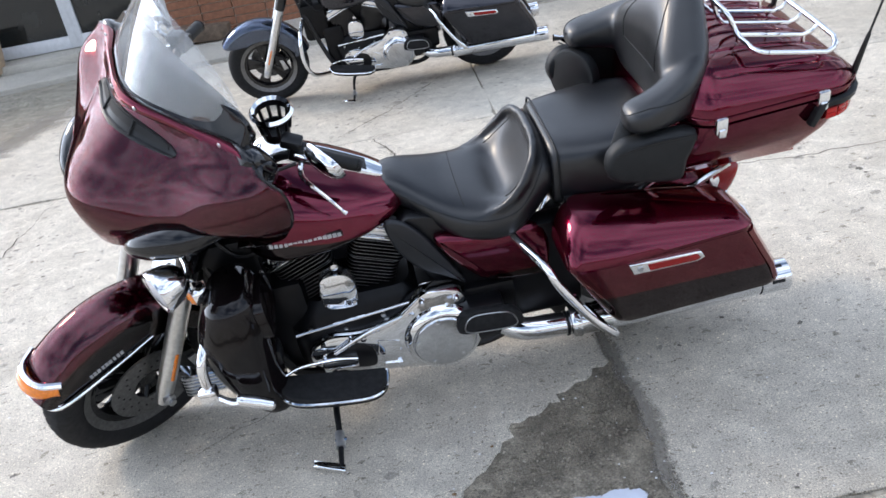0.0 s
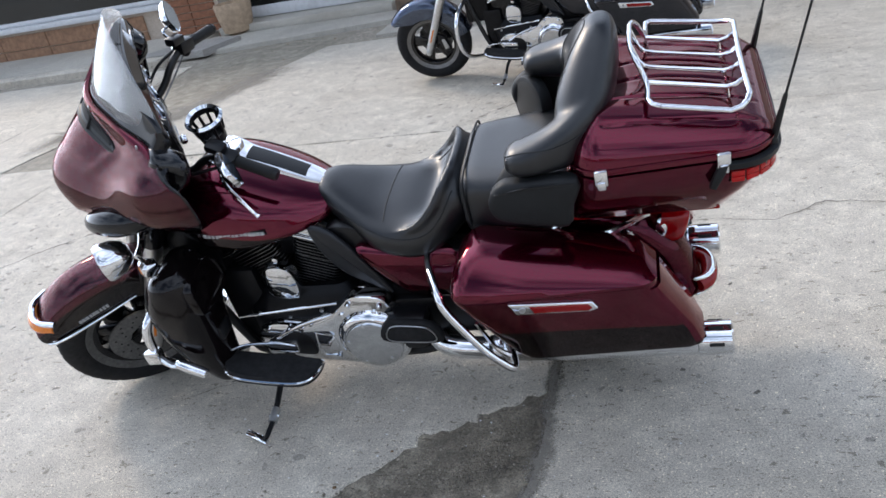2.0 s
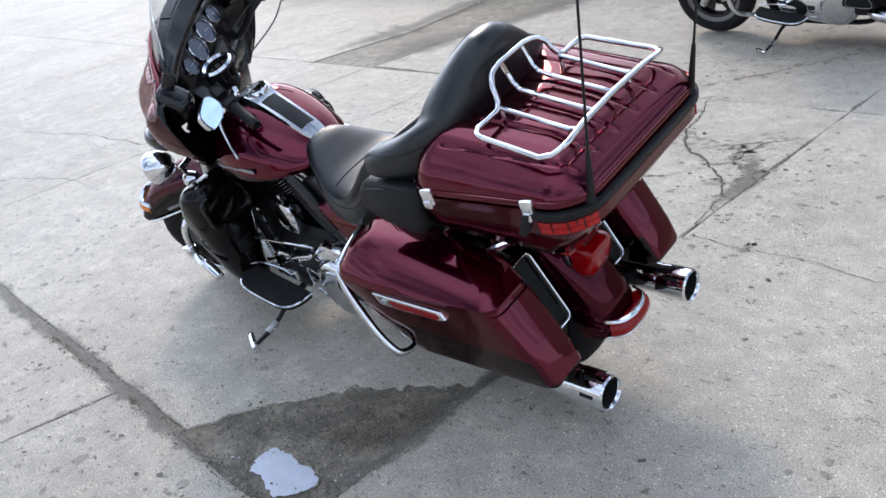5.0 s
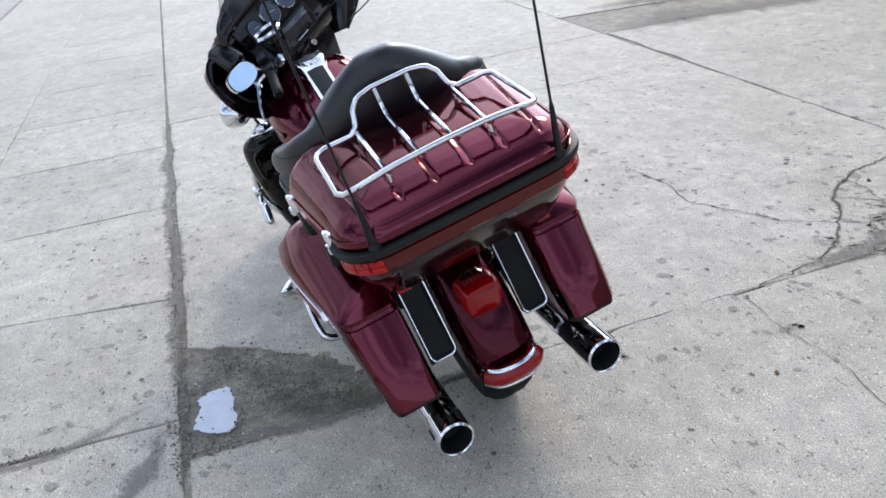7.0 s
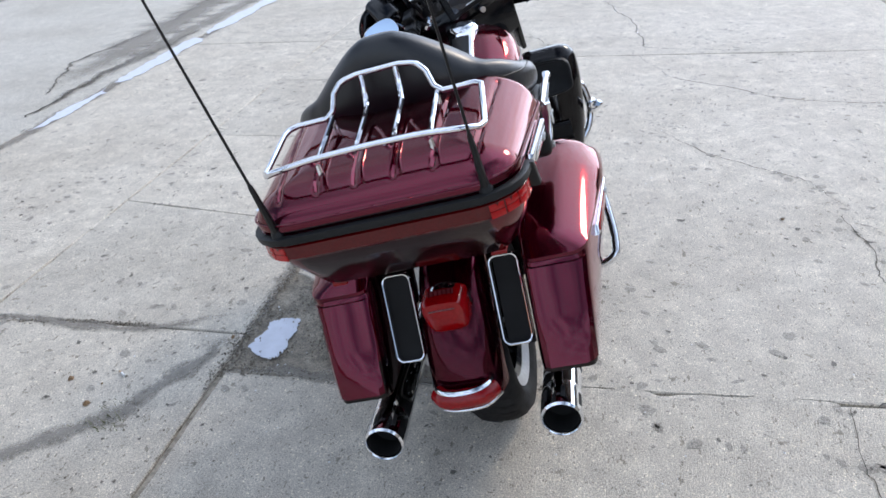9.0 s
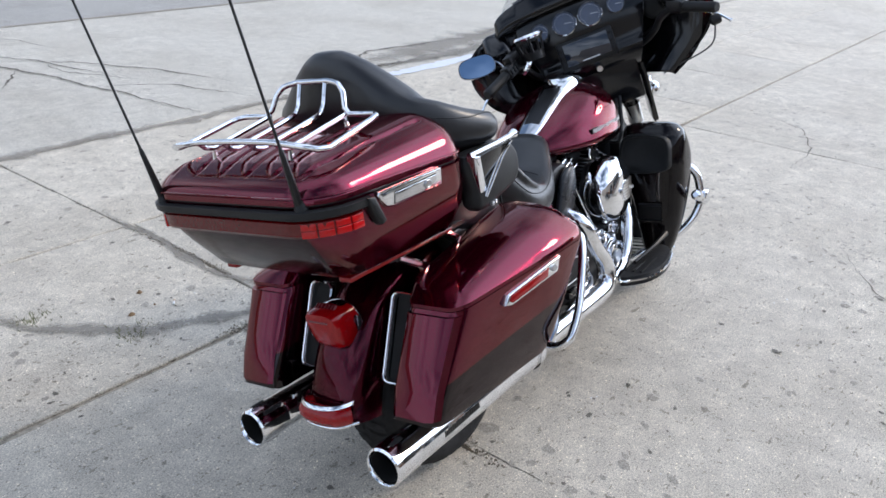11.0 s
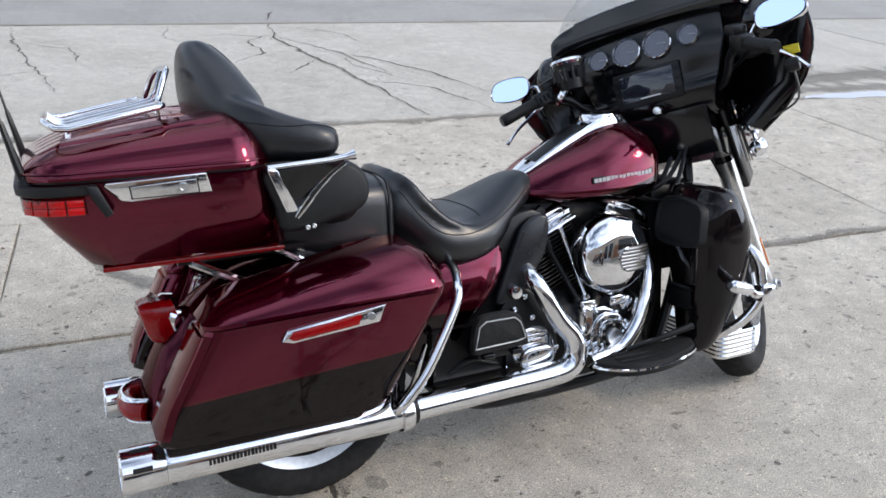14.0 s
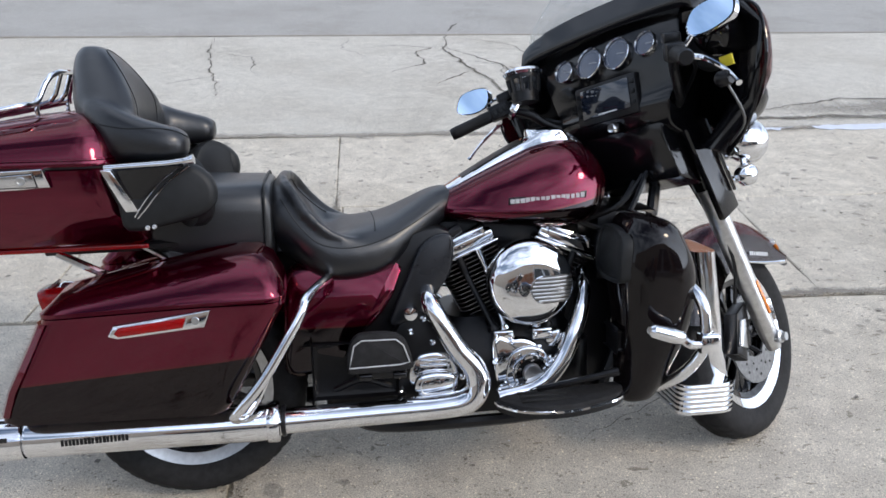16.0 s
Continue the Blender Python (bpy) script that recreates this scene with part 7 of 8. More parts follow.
    part("oil_filler_cap", lathe([(0.0, -0.03), (0.018, -0.028), (0.022, -0.02), (0.022, 0.0)], 16, "y", (0.640, -0.19, 0.545), cap=False), "chrome", parent, "chrome filler cap")
    part("gearbox_side", plate(smoothed([(0.57, 0.30), (0.58, 0.46), (0.66, 0.55), (0.76, 0.50), (0.80, 0.38), (0.78, 0.30)], 4), -0.15, -0.193, 0.015), "black", parent)
    part("breather_hose", tube([(0.42, -0.19, 0.33), (0.50, -0.20, 0.36), (0.58, -0.19, 0.33)], 0.010, 8, 4), "black", parent)
    if touring:
        part("oil_cooler_cover", rings(bmesh.new(), [rrect(1.445, 1.615, -0.215, 0.10, 0.035, z) for z in (0.172, 0.178, 0.262, 0.268)]), "chrome", parent, "ribbed chrome cooler cover")
        for k in range(6):
            part("cooler_rib", rings(bmesh.new(), [rrect(1.438, 1.622, -0.222, 0.107, 0.038, 0.178 + k * 0.0155 + z) for z in (0, 0.007)]), "chrome", parent)
        part("frame_cover", rings(bmesh.new(), [rrect(1.50 + 0.06 * q, 1.575 + 0.06 * q, -0.15, 0.05, 0.03, 0.66 - 0.40 * q) for q in (0.0, 0.02, 0.5, 0.98, 1.0)]), "chrome", parent, "chrome cover on the frame downtubes")
    for k, (y0, dz) in enumerate(((-0.10, 0.0), (-0.06, 0.03), (-0.12, 0.05), (0.08, 0.02), (0.11, 0.05))):
        part("hose", tube([(1.12, y0, 0.76 + dz * 0.3), (1.26, y0 * 1.2, 0.80 - dz), (1.36, y0 * 0.9, 0.90), (1.40, y0 * 0.6, 1.0)], 0.008, 6, 5), "black", parent, "black cable harness")
    part("front_block", box(1.20, 1.40, -0.13, 0.13, 0.50, 0.80, 0.03), "engine", parent)
    # two made-up dark blocks fill gaps that lie in shade
    part("engine_mount", box(1.10, 1.26, -0.14, 0.14, 0.22, 0.60, 0.03), "engine", parent, "black filler block added between engine and lower fairing")
    part("intake", box(0.74, 1.17, -0.075, 0.075, 0.60, 0.78, 0.02), "engine", parent, "black filler block added in the dark under the tank")


def lowers(parent, paint="lowerblack"):
    """Lower fairings with gloves boxes, engine guard and pegs."""
    for s in (-1, 1):
        keys = [(0.272, 1.255, 1.325, 0.24, 0.31), (0.295, 1.24, 1.36, 0.22, 0.335), (0.40, 1.238, 1.41, 0.19, 0.368), (0.50, 1.238, 1.438, 0.17, 0.386), (0.60, 1.230, 1.447, 0.15, 0.397), (0.68, 1.222, 1.437, 0.145, 0.402), (0.76, 1.235, 1.40, 0.15, 0.397), (0.795, 1.255, 1.365, 0.165, 0.375), (0.808, 1.26, 1.33, 0.20, 0.35)]
        drop = 0.042 if s > 0 else 0.0
        rs = [[(x, s * y, zz - drop) for x, y, zz in rrect(x0, x1, y0, y1, 0.085, z, 8)] for z, x0, x1, y0, y1 in cr(keys, 5)]
        lw = part("lower_fairing", rings(bmesh.new(), rs), paint, parent, "gloss black lower fairing with a glove box", 50)
        # glove box lid on the face towards the rider
        lid = smoothed([(0.18, 0.625), (0.345, 0.632), (0.372, 0.68), (0.352, 0.765), (0.20, 0.772), (0.165, 0.70)], 4)
        rs = []
        for dx, k in ((0.02, 1.0), (-0.004, 1.0), (-0.009, 0.97), (-0.009, 0.88), (-0.004, 0.84)):
            rs.append([(1.224 + 0.10 * max(0, z - 0.70) + dx, s * (0.265 + (y - 0.265) * k), 0.70 - drop + (z - 0.70) * k) for y, z in lid])
        part("glove_box_lid", rings(bmesh.new(), rs), "vinyl" if s < 0 else paint, lw, "black glove box lid", 50)
        # hollow back of the lower shield and its vent door
        part("vent_door", box(1.228, 1.27, s * 0.24, s * 0.315, 0.43, 0.49, 0.010), "black", lw, "black vent door")
        g = part("engine_guard", tube([(1.36, s * 0.27, 0.66), (1.41, s * 0.335, 0.625), (1.437, s * 0.385, 0.585), (1.446, s * 0.402, 0.53), (1.44, s * 0.405, 0.45), (1.40, s * 0.37, 0.37), (1.35, s * 0.28, 0.30), (1.28, s * 0.16, 0.24)], 0.0165, 12, 6), "chrome", parent, "chrome tubular engine guard")
        a = Vector((1.44, s * 0.415, 0.47))
        b = Vector((1.27, s * 0.45, 0.53)) if s < 0 else Vector((1.27, s * 0.43, 0.385))
        part("peg_mount", box(-0.02, 0.035, -0.022, 0.022, -0.025, 0.03, 0.008, m=Matrix.Translation(a)), "chrome", g, "chrome peg clamp")
        part("peg_arm", tube([a, a.lerp(b, 0.3) + Vector((0, s * 0.01, -0.01)), a.lerp(b, 0.45)], 0.012, 8, 3), "chrome", g)
        d = (b - a).normalized()
        p0 = a.lerp(b, 0.38)
        part("highway_peg", tube([p0, p0 + d * 0.012, p0 + d * 0.05, p0 + d * 0.11, p0 + d * 0.118], [0.012, 0.019, 0.022, 0.019, 0.01], 12, 3, False), "chrome", g, "chrome highway peg")


def floorboards(parent):
    for s in (-1, 1):
        x0, x1 = (0.885, 1.225) if s < 0 else (0.895, 1.235)
        z = 0.298 if s < 0 else 0.285
        out = [(x0, 0.275), (x0 + 0.02, 0.355), (x0 + 0.10, 0.390), (x0 + 0.2, 0.390), (x1 - 0.04, 0.365), (x1, 0.32), (x1 - 0.01, 0.275)]
        rise = 0.02
        if s > 0:
            x0, x1, z, rise = 0.897, 1.25, 0.274, 0.15
            ks = [math.cos(math.pi * k / 24) for k in range(25)]
            out = [(1.0735 - 0.1765 * u, 0.275 + 0.119 * (1 - abs(u) ** 5) ** 0.4) for u in ks]
        else:
            out = smoothed(out, 4)
        tilt = lambda x: z + 0.06 * max(0, x - (x1 - 0.16)) + rise * (x - x0)
        bm = rings(bmesh.new(), [[(x, s * y, tilt(x) + dz) for x, y in out] for dz in (-0.022, -0.018, -0.004, 0.0)])
        b = part("floorboard", bm, "black", parent, "half-moon rider floorboard with a chrome edge", 40)
        part("board_rim", tube([(x, s * y, tilt(x) - 0.004) for x, y in out + out[:1]], 0.0055, 6, 1, False), "chrome", b, "chrome rim")
        cx, cy = (x0 + x1) / 2, 0.32
        part("board_pad", rings(bmesh.new(), [[(cx + (x - cx) * k, s * (cy + (y - cy) * k), tilt(x) + dz) for x, y in out] for dz, k in ((0.001, 0.975), (0.010, 0.96), (0.013, 0.92))]), "rubber", b, "black rubber pad")
        for k in range(3 if s < 0 else 0):
            part("board_rib", box(x0 + 0.04, x1 - 0.06, s * (0.285 + 0.03 * k) - 0.004, s * (0.285 + 0.03 * k) + 0.004, tilt(cx) + 0.010, tilt(cx) + 0.017, 0.002), "grip", b)
        # passenger board, folded up
        o = smoothed([(0.456, 0.425), (0.462, 0.478), (0.484, 0.512), (0.53, 0.518), (0.585, 0.513), (0.618, 0.488), (0.636, 0.425), (0.626, 0.408), (0.55, 0.404), (0.468, 0.404)], 4)
        if s > 0:
            o = smoothed([(0.455, 0.445), (0.47, 0.50), (0.53, 0.512), (0.61, 0.505), (0.632, 0.445), (0.55, 0.435)], 4)
            o = [(0.535 + (x - 0.543) * 1.2, 0.395 + (zz - 0.475) * 1.25 - 0.10 * (0.543 - x)) for x, zz in o]
        pb = part("passenger_floorboard", plate(o, s * 0.255, s * 0.285, 0.008, 2), "rubber", parent, "folded black passenger floorboard")
        if s < 0:
            line = [(0.476, 0.486), (0.497, 0.500), (0.590, 0.498), (0.610, 0.480), (0.626, 0.432), (0.600, 0.426), (0.462, 0.424), (0.476, 0.486)]
            part("board_inlay", tube([(x, -0.287, z) for x, z in line], 0.0021, 6, 2, False), "lettering", pb, "thin white inlay line")
            for x in (0.505, 0.598):
                part("hinge", box(x - 0.018, x + 0.018, -0.290, -0.26, 0.386, 0.402, 0.004), "gloss", pb, "black hinge")
            part("board_bracket", box(0.48, 0.62, -0.262, -0.17, 0.375, 0.42, 0.012), "black", pb)
            continue
        ci = Vector((sum(p[0] for p in o) / len(o), 0, sum(p[1] for p in o) / len(o)))
        part("board_inlay", tube([(ci.x + (p[0] - ci.x) * 0.78, s * 0.287, ci.z + (p[1] - ci.z) * 0.78) for p in o + o[:1]], 0.0022, 6, 1, False), "steel", pb, "thin bright inlay line")
        part("board_bracket", box(0.48, 0.62, 0.17, 0.262, 0.39, 0.44, 0.012), "black", pb)
    # rear brake pedal, side stand
    part("brake_pedal", tube([(0.98, -0.30, 0.33), (1.10, -0.33, 0.36), (1.20, -0.34, 0.38)], [0.008, 0.009, 0.012], 8, 4), "black", parent, "black brake pedal")


def side_stand(parent, foot):
    p = Vector(foot)
    k = Vector((1.095, 0.40, 0.135))
    st = part("side_stand", tube([(1.06, 0.20, 0.215), (1.09, 0.28, 0.185), k, p], [0.015, 0.012, 0.010, 0.009], 10, 3), "black", parent, "black side stand with a chrome foot")
    part("stand_joint", tube([k - Vector((0.0, 0.02, -0.004)), k + Vector((0, 0.035, -0.006))], [0.016, 0.017], 10, 1, False), "steel", st)
    part("stand_pin", tube([k + Vector((-0.022, 0.01, 0)), k + Vector((0.016, 0.01, 0))], 0.008, 8, 1, False), "chrome", st)
    part("stand_foot", shaped(box(-0.014, 0.092, -0.015, 0.015, -0.006, 0.008, 0.005), lambda x, y, z: (p.x + x + 0.1 * y, p.y - 0.50 * x + y * (1.0 - 2.2 * max(0.0, x - 0.03)), p.z + z - 0.09 * x)), "chrome", st, "flat chrome foot")


def rear_end(parent, paint, touring=True):
    keys = [(0.12, 0.68, 0.06), (-0.02, 0.700, 0.085), (-0.13, 0.685, 0.096), (-0.235, 0.635, 0.100), (-0.318, 0.555, 0.102), (-0.378, 0.46, 0.103), (-0.412, 0.37, 0.103), (-0.420, 0.325, 0.102)]
    ks = cr(keys, 5)
    rs = []
    for i, (x, z, hw) in enumerate(ks):
        d = Vector((ks[min(i + 1, len(ks) - 1)][0] - ks[max(0, i - 1)][0], 0, ks[min(i + 1, len(ks) - 1)][1] - ks[max(0, i - 1)][1])).normalized()
        n = Vector((-d.z, 0, d.x))
        if n.z < 0 and n.x > 0:
            n = -n
        n = Vector((d.z, 0, -d.x)) if n.dot(Vector((x - 0.0, 0, z - 0.325))) < 0 else n
        ring = []
        for k in range(15):
            b = (-1 + 2 * k / 14) * math.pi / 2
            y = hw * math.copysign(abs(math.sin(b)) ** 0.7, b)
            fall = (1 - abs(math.cos(b)) ** 0.6) * 0.11
            ring.append(Vector((x, y, z)) - n * fall)
        rs.append(ring)
    bm = rings(bmesh.new(), rs, False, False)
    bmesh.ops.solidify(bm, geom=bm.faces[:], thickness=0.004)
    f = part("rear_fender", bm, paint, parent, "rear fender between the bags", 60)
    for s in (-1, 1):
        # chrome frame strip beside the fender, with its long opening
        rs = []
        for inset, rise in ((0.0, -0.012), (0.0, 0.001), (0.003, 0.005), (0.006, 0.004), (0.009, -0.001), (0.010, -0.012)):
            band = rrect(0.112 + inset, 0.200 - inset, inset, 0.255 - inset, 0.022 - inset * 0.5, 0.0, 6)
            rs.append([(-0.200 - 0.4 * v - 0.9165 * rise, s * y, 0.640 - 0.9165 * v + 0.4 * rise) for y, v, _ in band])
        part("fender_strip", rings(bmesh.new(), rs, False), "chrome", f, "chrome frame beside the rear fender", 30)
        part("strip_back", plate([(-0.188, 0.633), (-0.290, 0.398), (-0.275, 0.393), (-0.173, 0.628)], s * 0.125, s * 0.20, 0.002), "dark", f)
    if touring:
        bkt = part("trunk_mount", tube([(-0.30, 0.0, 0.76), (-0.10, 0, 0.765), (0.05, 0, 0.76)], 0.02, 8, 3), "black", parent, "black trunk mount")
        for s in (-1, 1):
            part("mount_strut", tube([(-0.27, s * 0.21, 0.765), (-0.16, s * 0.21, 0.705), (-0.13, s * 0.2, 0.69)], 0.011, 8, 2, False), "chrome", bkt, "chrome mount strut")
            part("mount_strut", tube([(-0.06, s * 0.21, 0.775), (0.02, s * 0.21, 0.725), (-0.02, s * 0.21, 0.70)], 0.009, 8, 2, False), "chrome", bkt, "chrome mount strut")
            part("mount_rail", tube([(-0.30, s * 0.20, 0.772), (0.05, s * 0.20, 0.775)], 0.014, 8, 1, False), "black", bkt)
        # tail lamp: a squarish lens with rounded shoulders and a ribbed pale window on top
        rs = []
        for dx, k in ((0.03, 1.0), (-0.020, 1.0), (-0.042, 0.96), (-0.056, 0.86), (-0.062, 0.66), (-0.063, 0.3)):
            o = smoothed([(0.058, -0.03), (0.062, 0.02), (0.050, 0.054), (0.0, 0.060), (-0.050, 0.054), (-0.062, 0.02), (-0.058, -0.03), (-0.044, -0.056), (0.0, -0.060), (0.044, -0.056)], 4)
            rs.append([(-0.320 + dx - 0.28 * z * k, y * k, 0.574 + z * k) for y, z in o])
        t = part("tail_lamp", rings(bmesh.new(), rs), "tailred", f, "squarish red tail lamp with rounded shoulders", 40)
        part("plate_light", box(-0.030, 0.030, -0.036, 0.036, -0.003, 0.003, 0.002, m=Matrix.Translation((-0.368, 0, 0.622)) @ Matrix.Rotation(radians(-38), 4, "Y")), "ribbed", t, "clear ribbed top window")
        for k in range(6):
            part("lens_rib", box(-0.029, 0.029, -0.030 + 0.012 * k - 0.0015, -0.030 + 0.012 * k + 0.0015, 0.002, 0.005, 0, m=Matrix.Translation((-0.368, 0, 0.622)) @ Matrix.Rotation(radians(-38), 4, "Y")), "deeplens", t)
        part("tail_lamp_base", shaped(lathe([(0.066, 0.025), (0.070, 0.0), (0.066, -0.010)], 30, "x", cap=False), lambda x, y, z: (x - 0.305 - 0.28 * z, y * 0.97, z + 0.574)), "chrome", t)
        p = part("fender_tail_lamp", tube([(-0.405, 0.076, 0.354), (-0.434, 0.052, 0.356), (-0.443, 0, 0.358), (-0.434, -0.052, 0.356), (-0.405, -0.076, 0.354)], 0.027, 12, 5), "tailred", f, "red fender tip lamp")
        # chrome hood: a bent plate over the lamp, and a rim below
        rs = []
        for k in range(13):
            a = -1 + k / 6
            y, x = 0.086 * math.sin(a * 1.35) / math.sin(1.35), -0.392 - 0.062 * (1 - abs(a) ** 2.2)
            rs.append([(x + 0.002, y * 0.99, 0.391), (x - 0.003, y, 0.391), (x - 0.008, y * 1.01, 0.387), (x - 0.010, y * 1.02, 0.383), (x - 0.007, y, 0.380), (x + 0.004, y * 0.98, 0.382)])
        part("tail_lamp_hood", rings(bmesh.new(), rs), "chrome", p, "bent chrome lamp hood", 30)
        part("tail_lamp_skirt", tube([(-0.395, 0.092, 0.327), (-0.441, 0.058, 0.327), (-0.454, 0, 0.328), (-0.441, -0.058, 0.327), (-0.395, -0.092, 0.327)], 0.0055, 10, 5), "chrome", p, "chrome lamp skirt")
    for s in (-1, 1):
        g = part("bag_guard", tube([(0.425, s * 0.17, 0.66), (0.41, s * 0.26, 0.668), (0.362, s * 0.385, 0.655), (0.335, s * 0.42, 0.605), (0.252, s * 0.442, 0.475), (0.190, s * 0.445, 0.40), (0.168, s * 0.43, 0.370), (0.18, s * 0.37, 0.345), (0.22, s * 0.27, 0.36)], 0.013, 12, 6), "chrome", parent, "chrome tubular bag guard")
        part("guard_brace", tube([(0.275, s * 0.36, 0.50), (0.23, s * 0.37, 0.40), (0.195, s * 0.36, 0.352)], [0.006, 0.008, 0.012], 8, 3), "chrome", g)


def side_panels(parent, paint):
    for s in (-1, 1):
        o = smoothed([(0.30, 0.56), (0.315, 0.66), (0.42, 0.69), (0.55, 0.69), (0.66, 0.705), (0.635, 0.63), (0.57, 0.545), (0.50, 0.49), (0.33, 0.475)], 4)
        if s < 0:
            o = smoothed([(0.29, 0.54), (0.305, 0.67), (0.42, 0.70), (0.54, 0.70), (0.632, 0.705), (0.606, 0.62), (0.560, 0.545), (0.500, 0.482), (0.455, 0.400), (0.37, 0.372), (0.29, 0.385)], 5)
        bm = plate(o, s * 0.150, s * 0.210, 0.022, 5)
        if s < 0:
            # the cover swells outward at mid height and rolls in under the seat
            bm = shaped(bm, lambda x, y, z: (x, y + max(0.0, z - 0.60) * 0.55 * (y < -0.16) + max(0.0, 0.50 - z) * 0.2 * (y < -0.16), z))
        part("side_cover", bm, paint, parent, "side cover in metallic red over black" if paint != "grey" else "dark grey side cover", 50)
        o = [(0.805, 0.79), (0.76, 0.79), (0.705, 0.735), (0.645, 0.63), (0.585, 0.50), (0.655, 0.545), (0.73, 0.60), (0.785, 0.69)] if s > 0 else [(0.672, 0.725), (0.712, 0.757), (0.752, 0.763), (0.768, 0.745), (0.762, 0.664), (0.728, 0.606), (0.664, 0.532), (0.610, 0.508), (0.584, 0.514), (0.594, 0.55), (0.640, 0.655)]
        o = smoothed(o, 4)
        part("heat_deflector", plate(o, s * 0.17, s * 0.195, 0.010, 3), "deflector", parent, "black mid-frame air deflector", 50)
        # made-up black plate closes the gap so that it reads dark
        part("frame_shroud", plate(smoothed([(0.50, 0.50), (0.56, 0.66), (0.64, 0.755), (0.76, 0.765), (0.74, 0.62), (0.66, 0.48), (0.56, 0.44)], 3), s * 0.08, s * 0.165, 0.01), "black", parent, "black filler plate added between side cover and deflector")
        part("lower_side_box", box(0.36, 0.60, s * 0.12, s * 0.195, 0.31, 0.47, 0.02), "engine", parent)


def steered(front, deg):
    """Turn the front end about the raked steering axis."""
    front.matrix_basis = Matrix.Translation(HEAD) @ Matrix.Rotation(radians(deg), 4, STEER_AXIS) @ Matrix.Translation(-HEAD)


def set_back(parent, dx, build, dy=0.0, turn=0.0):
    """Build parts and move them along the machine."""
    before = set(parent.children)
    build()
    for o in set(parent.children) - before:
        for q in (o, *o.children_recursive):
            if q.type == "MESH":
                q.data.transform(Matrix.Translation(HEAD) @ Matrix.Rotation(radians(turn), 4, STEER_AXIS) @ Matrix.Translation(Vector((dx, dy, 0)) - HEAD))


def build_tourer():
    """The red touring motorcycle with trunk, bags and lower fairings, leaning on its side stand."""
    bike = new("motorcycle")
    tagged(bike, "dark red metallic touring motorcycle leaning on its side stand", "motorcycle", "", "")
    front = new("front_end")
    front.parent = bike
    # the front end is one part; what turns with it hangs below
    set_back(front, -0.008, lambda: (make_wheel("front_wheel", front, AXLE_F, 0.13, (-1, 1), 7, "chrome"), fender_front(front, "red_fender")), 0.041, 4.0)
    set_back(front, -0.029, lambda: (fork(front, "forkmetal"), front_lamps(front)), 0.041, 4.0)
    set_back(front, -0.014, lambda: batwing(front, "red_fairing"))
    handlebar(front)
    steered(front, 34)
    make_wheel("rear_wheel", bike, Vector(AXLE_R) + Vector((0.016, -0.020, -0.005)), 0.18, (), 7, "steel")
    tank(bike, "red_tank")
    seat(bike)
    backrest(bike)
    tour_pak(bike)
    for s in (-1, 1):
        saddlebag(bike, s, "red_bag", "red")
    exhaust(bike)
    engine(bike)
    # made-up black box stands in for the dark between bag and side panel
    part("inner_frame_cover", box(0.20, 0.44, 0.115, 0.205, 0.30, 0.68, 0.03), "engine", bike, "black filler box added in the dark gap between bag and side panel")
    set_back(bike, -0.026, lambda: lowers(bike))
    floorboards(bike)
    side_stand(bike, STAND_FOOT)
    rear_end(bike, "red")
    side_panels(bike, "red_cover")
    return bike


def flatten(bike):
    """Keep three levels: thing, part, sub-part. Parts of a part's part move up, keeping their place."""
    bpy.context.view_layer.update()
    for o in list(bike.children):
        if o.type == "EMPTY":
            for c in list(o.children):
                for g in list(c.children_recursive):
                    w = g.matrix_world.copy()
                    g.parent = c
                    g.matrix_parent_inverse.identity()
                    g.matrix_basis = c.matrix_world.inverted() @ w
                w = c.matrix_world.copy()
                c.parent = bike
                c.matrix_basis = bike.matrix_world.inverted() @ w
            if not o.children and o.name.startswith("front_end"):
                bpy.data.objects.remove(o)


STAND_FOOT = (1.100, 0.512, 0.122)
LEAN_LEFT, HEADING = 12.4, 3.0
# local x forward, y to the stand side, z up
_yaw, _lean = radians(HEADING), radians(LEAN_LEFT)
_f = Vector((-math.cos(_yaw), -math.sin(_yaw), 0))
_l0 = Vector((math.sin(_yaw), -math.cos(_yaw), 0))
_l = _l0 * math.cos(_lean) - Vector((0, 0, 1)) * math.sin(_lean)
_u = Vector((0, 0, 1)) * math.cos(_lean) + _l0 * math.sin(_lean)


def stood(x, y, z, dyaw=0.0):
    m = Matrix((_f, _l, _u)).transposed().to_4x4()
    return Matrix.Translation((x, y, z)) @ Matrix.Rotation(radians(dyaw), 4, "Z") @ m


tourer = build_tourer()
flatten(tourer)
tourer.matrix_basis = stood(0.623, 2.672, 0.012)


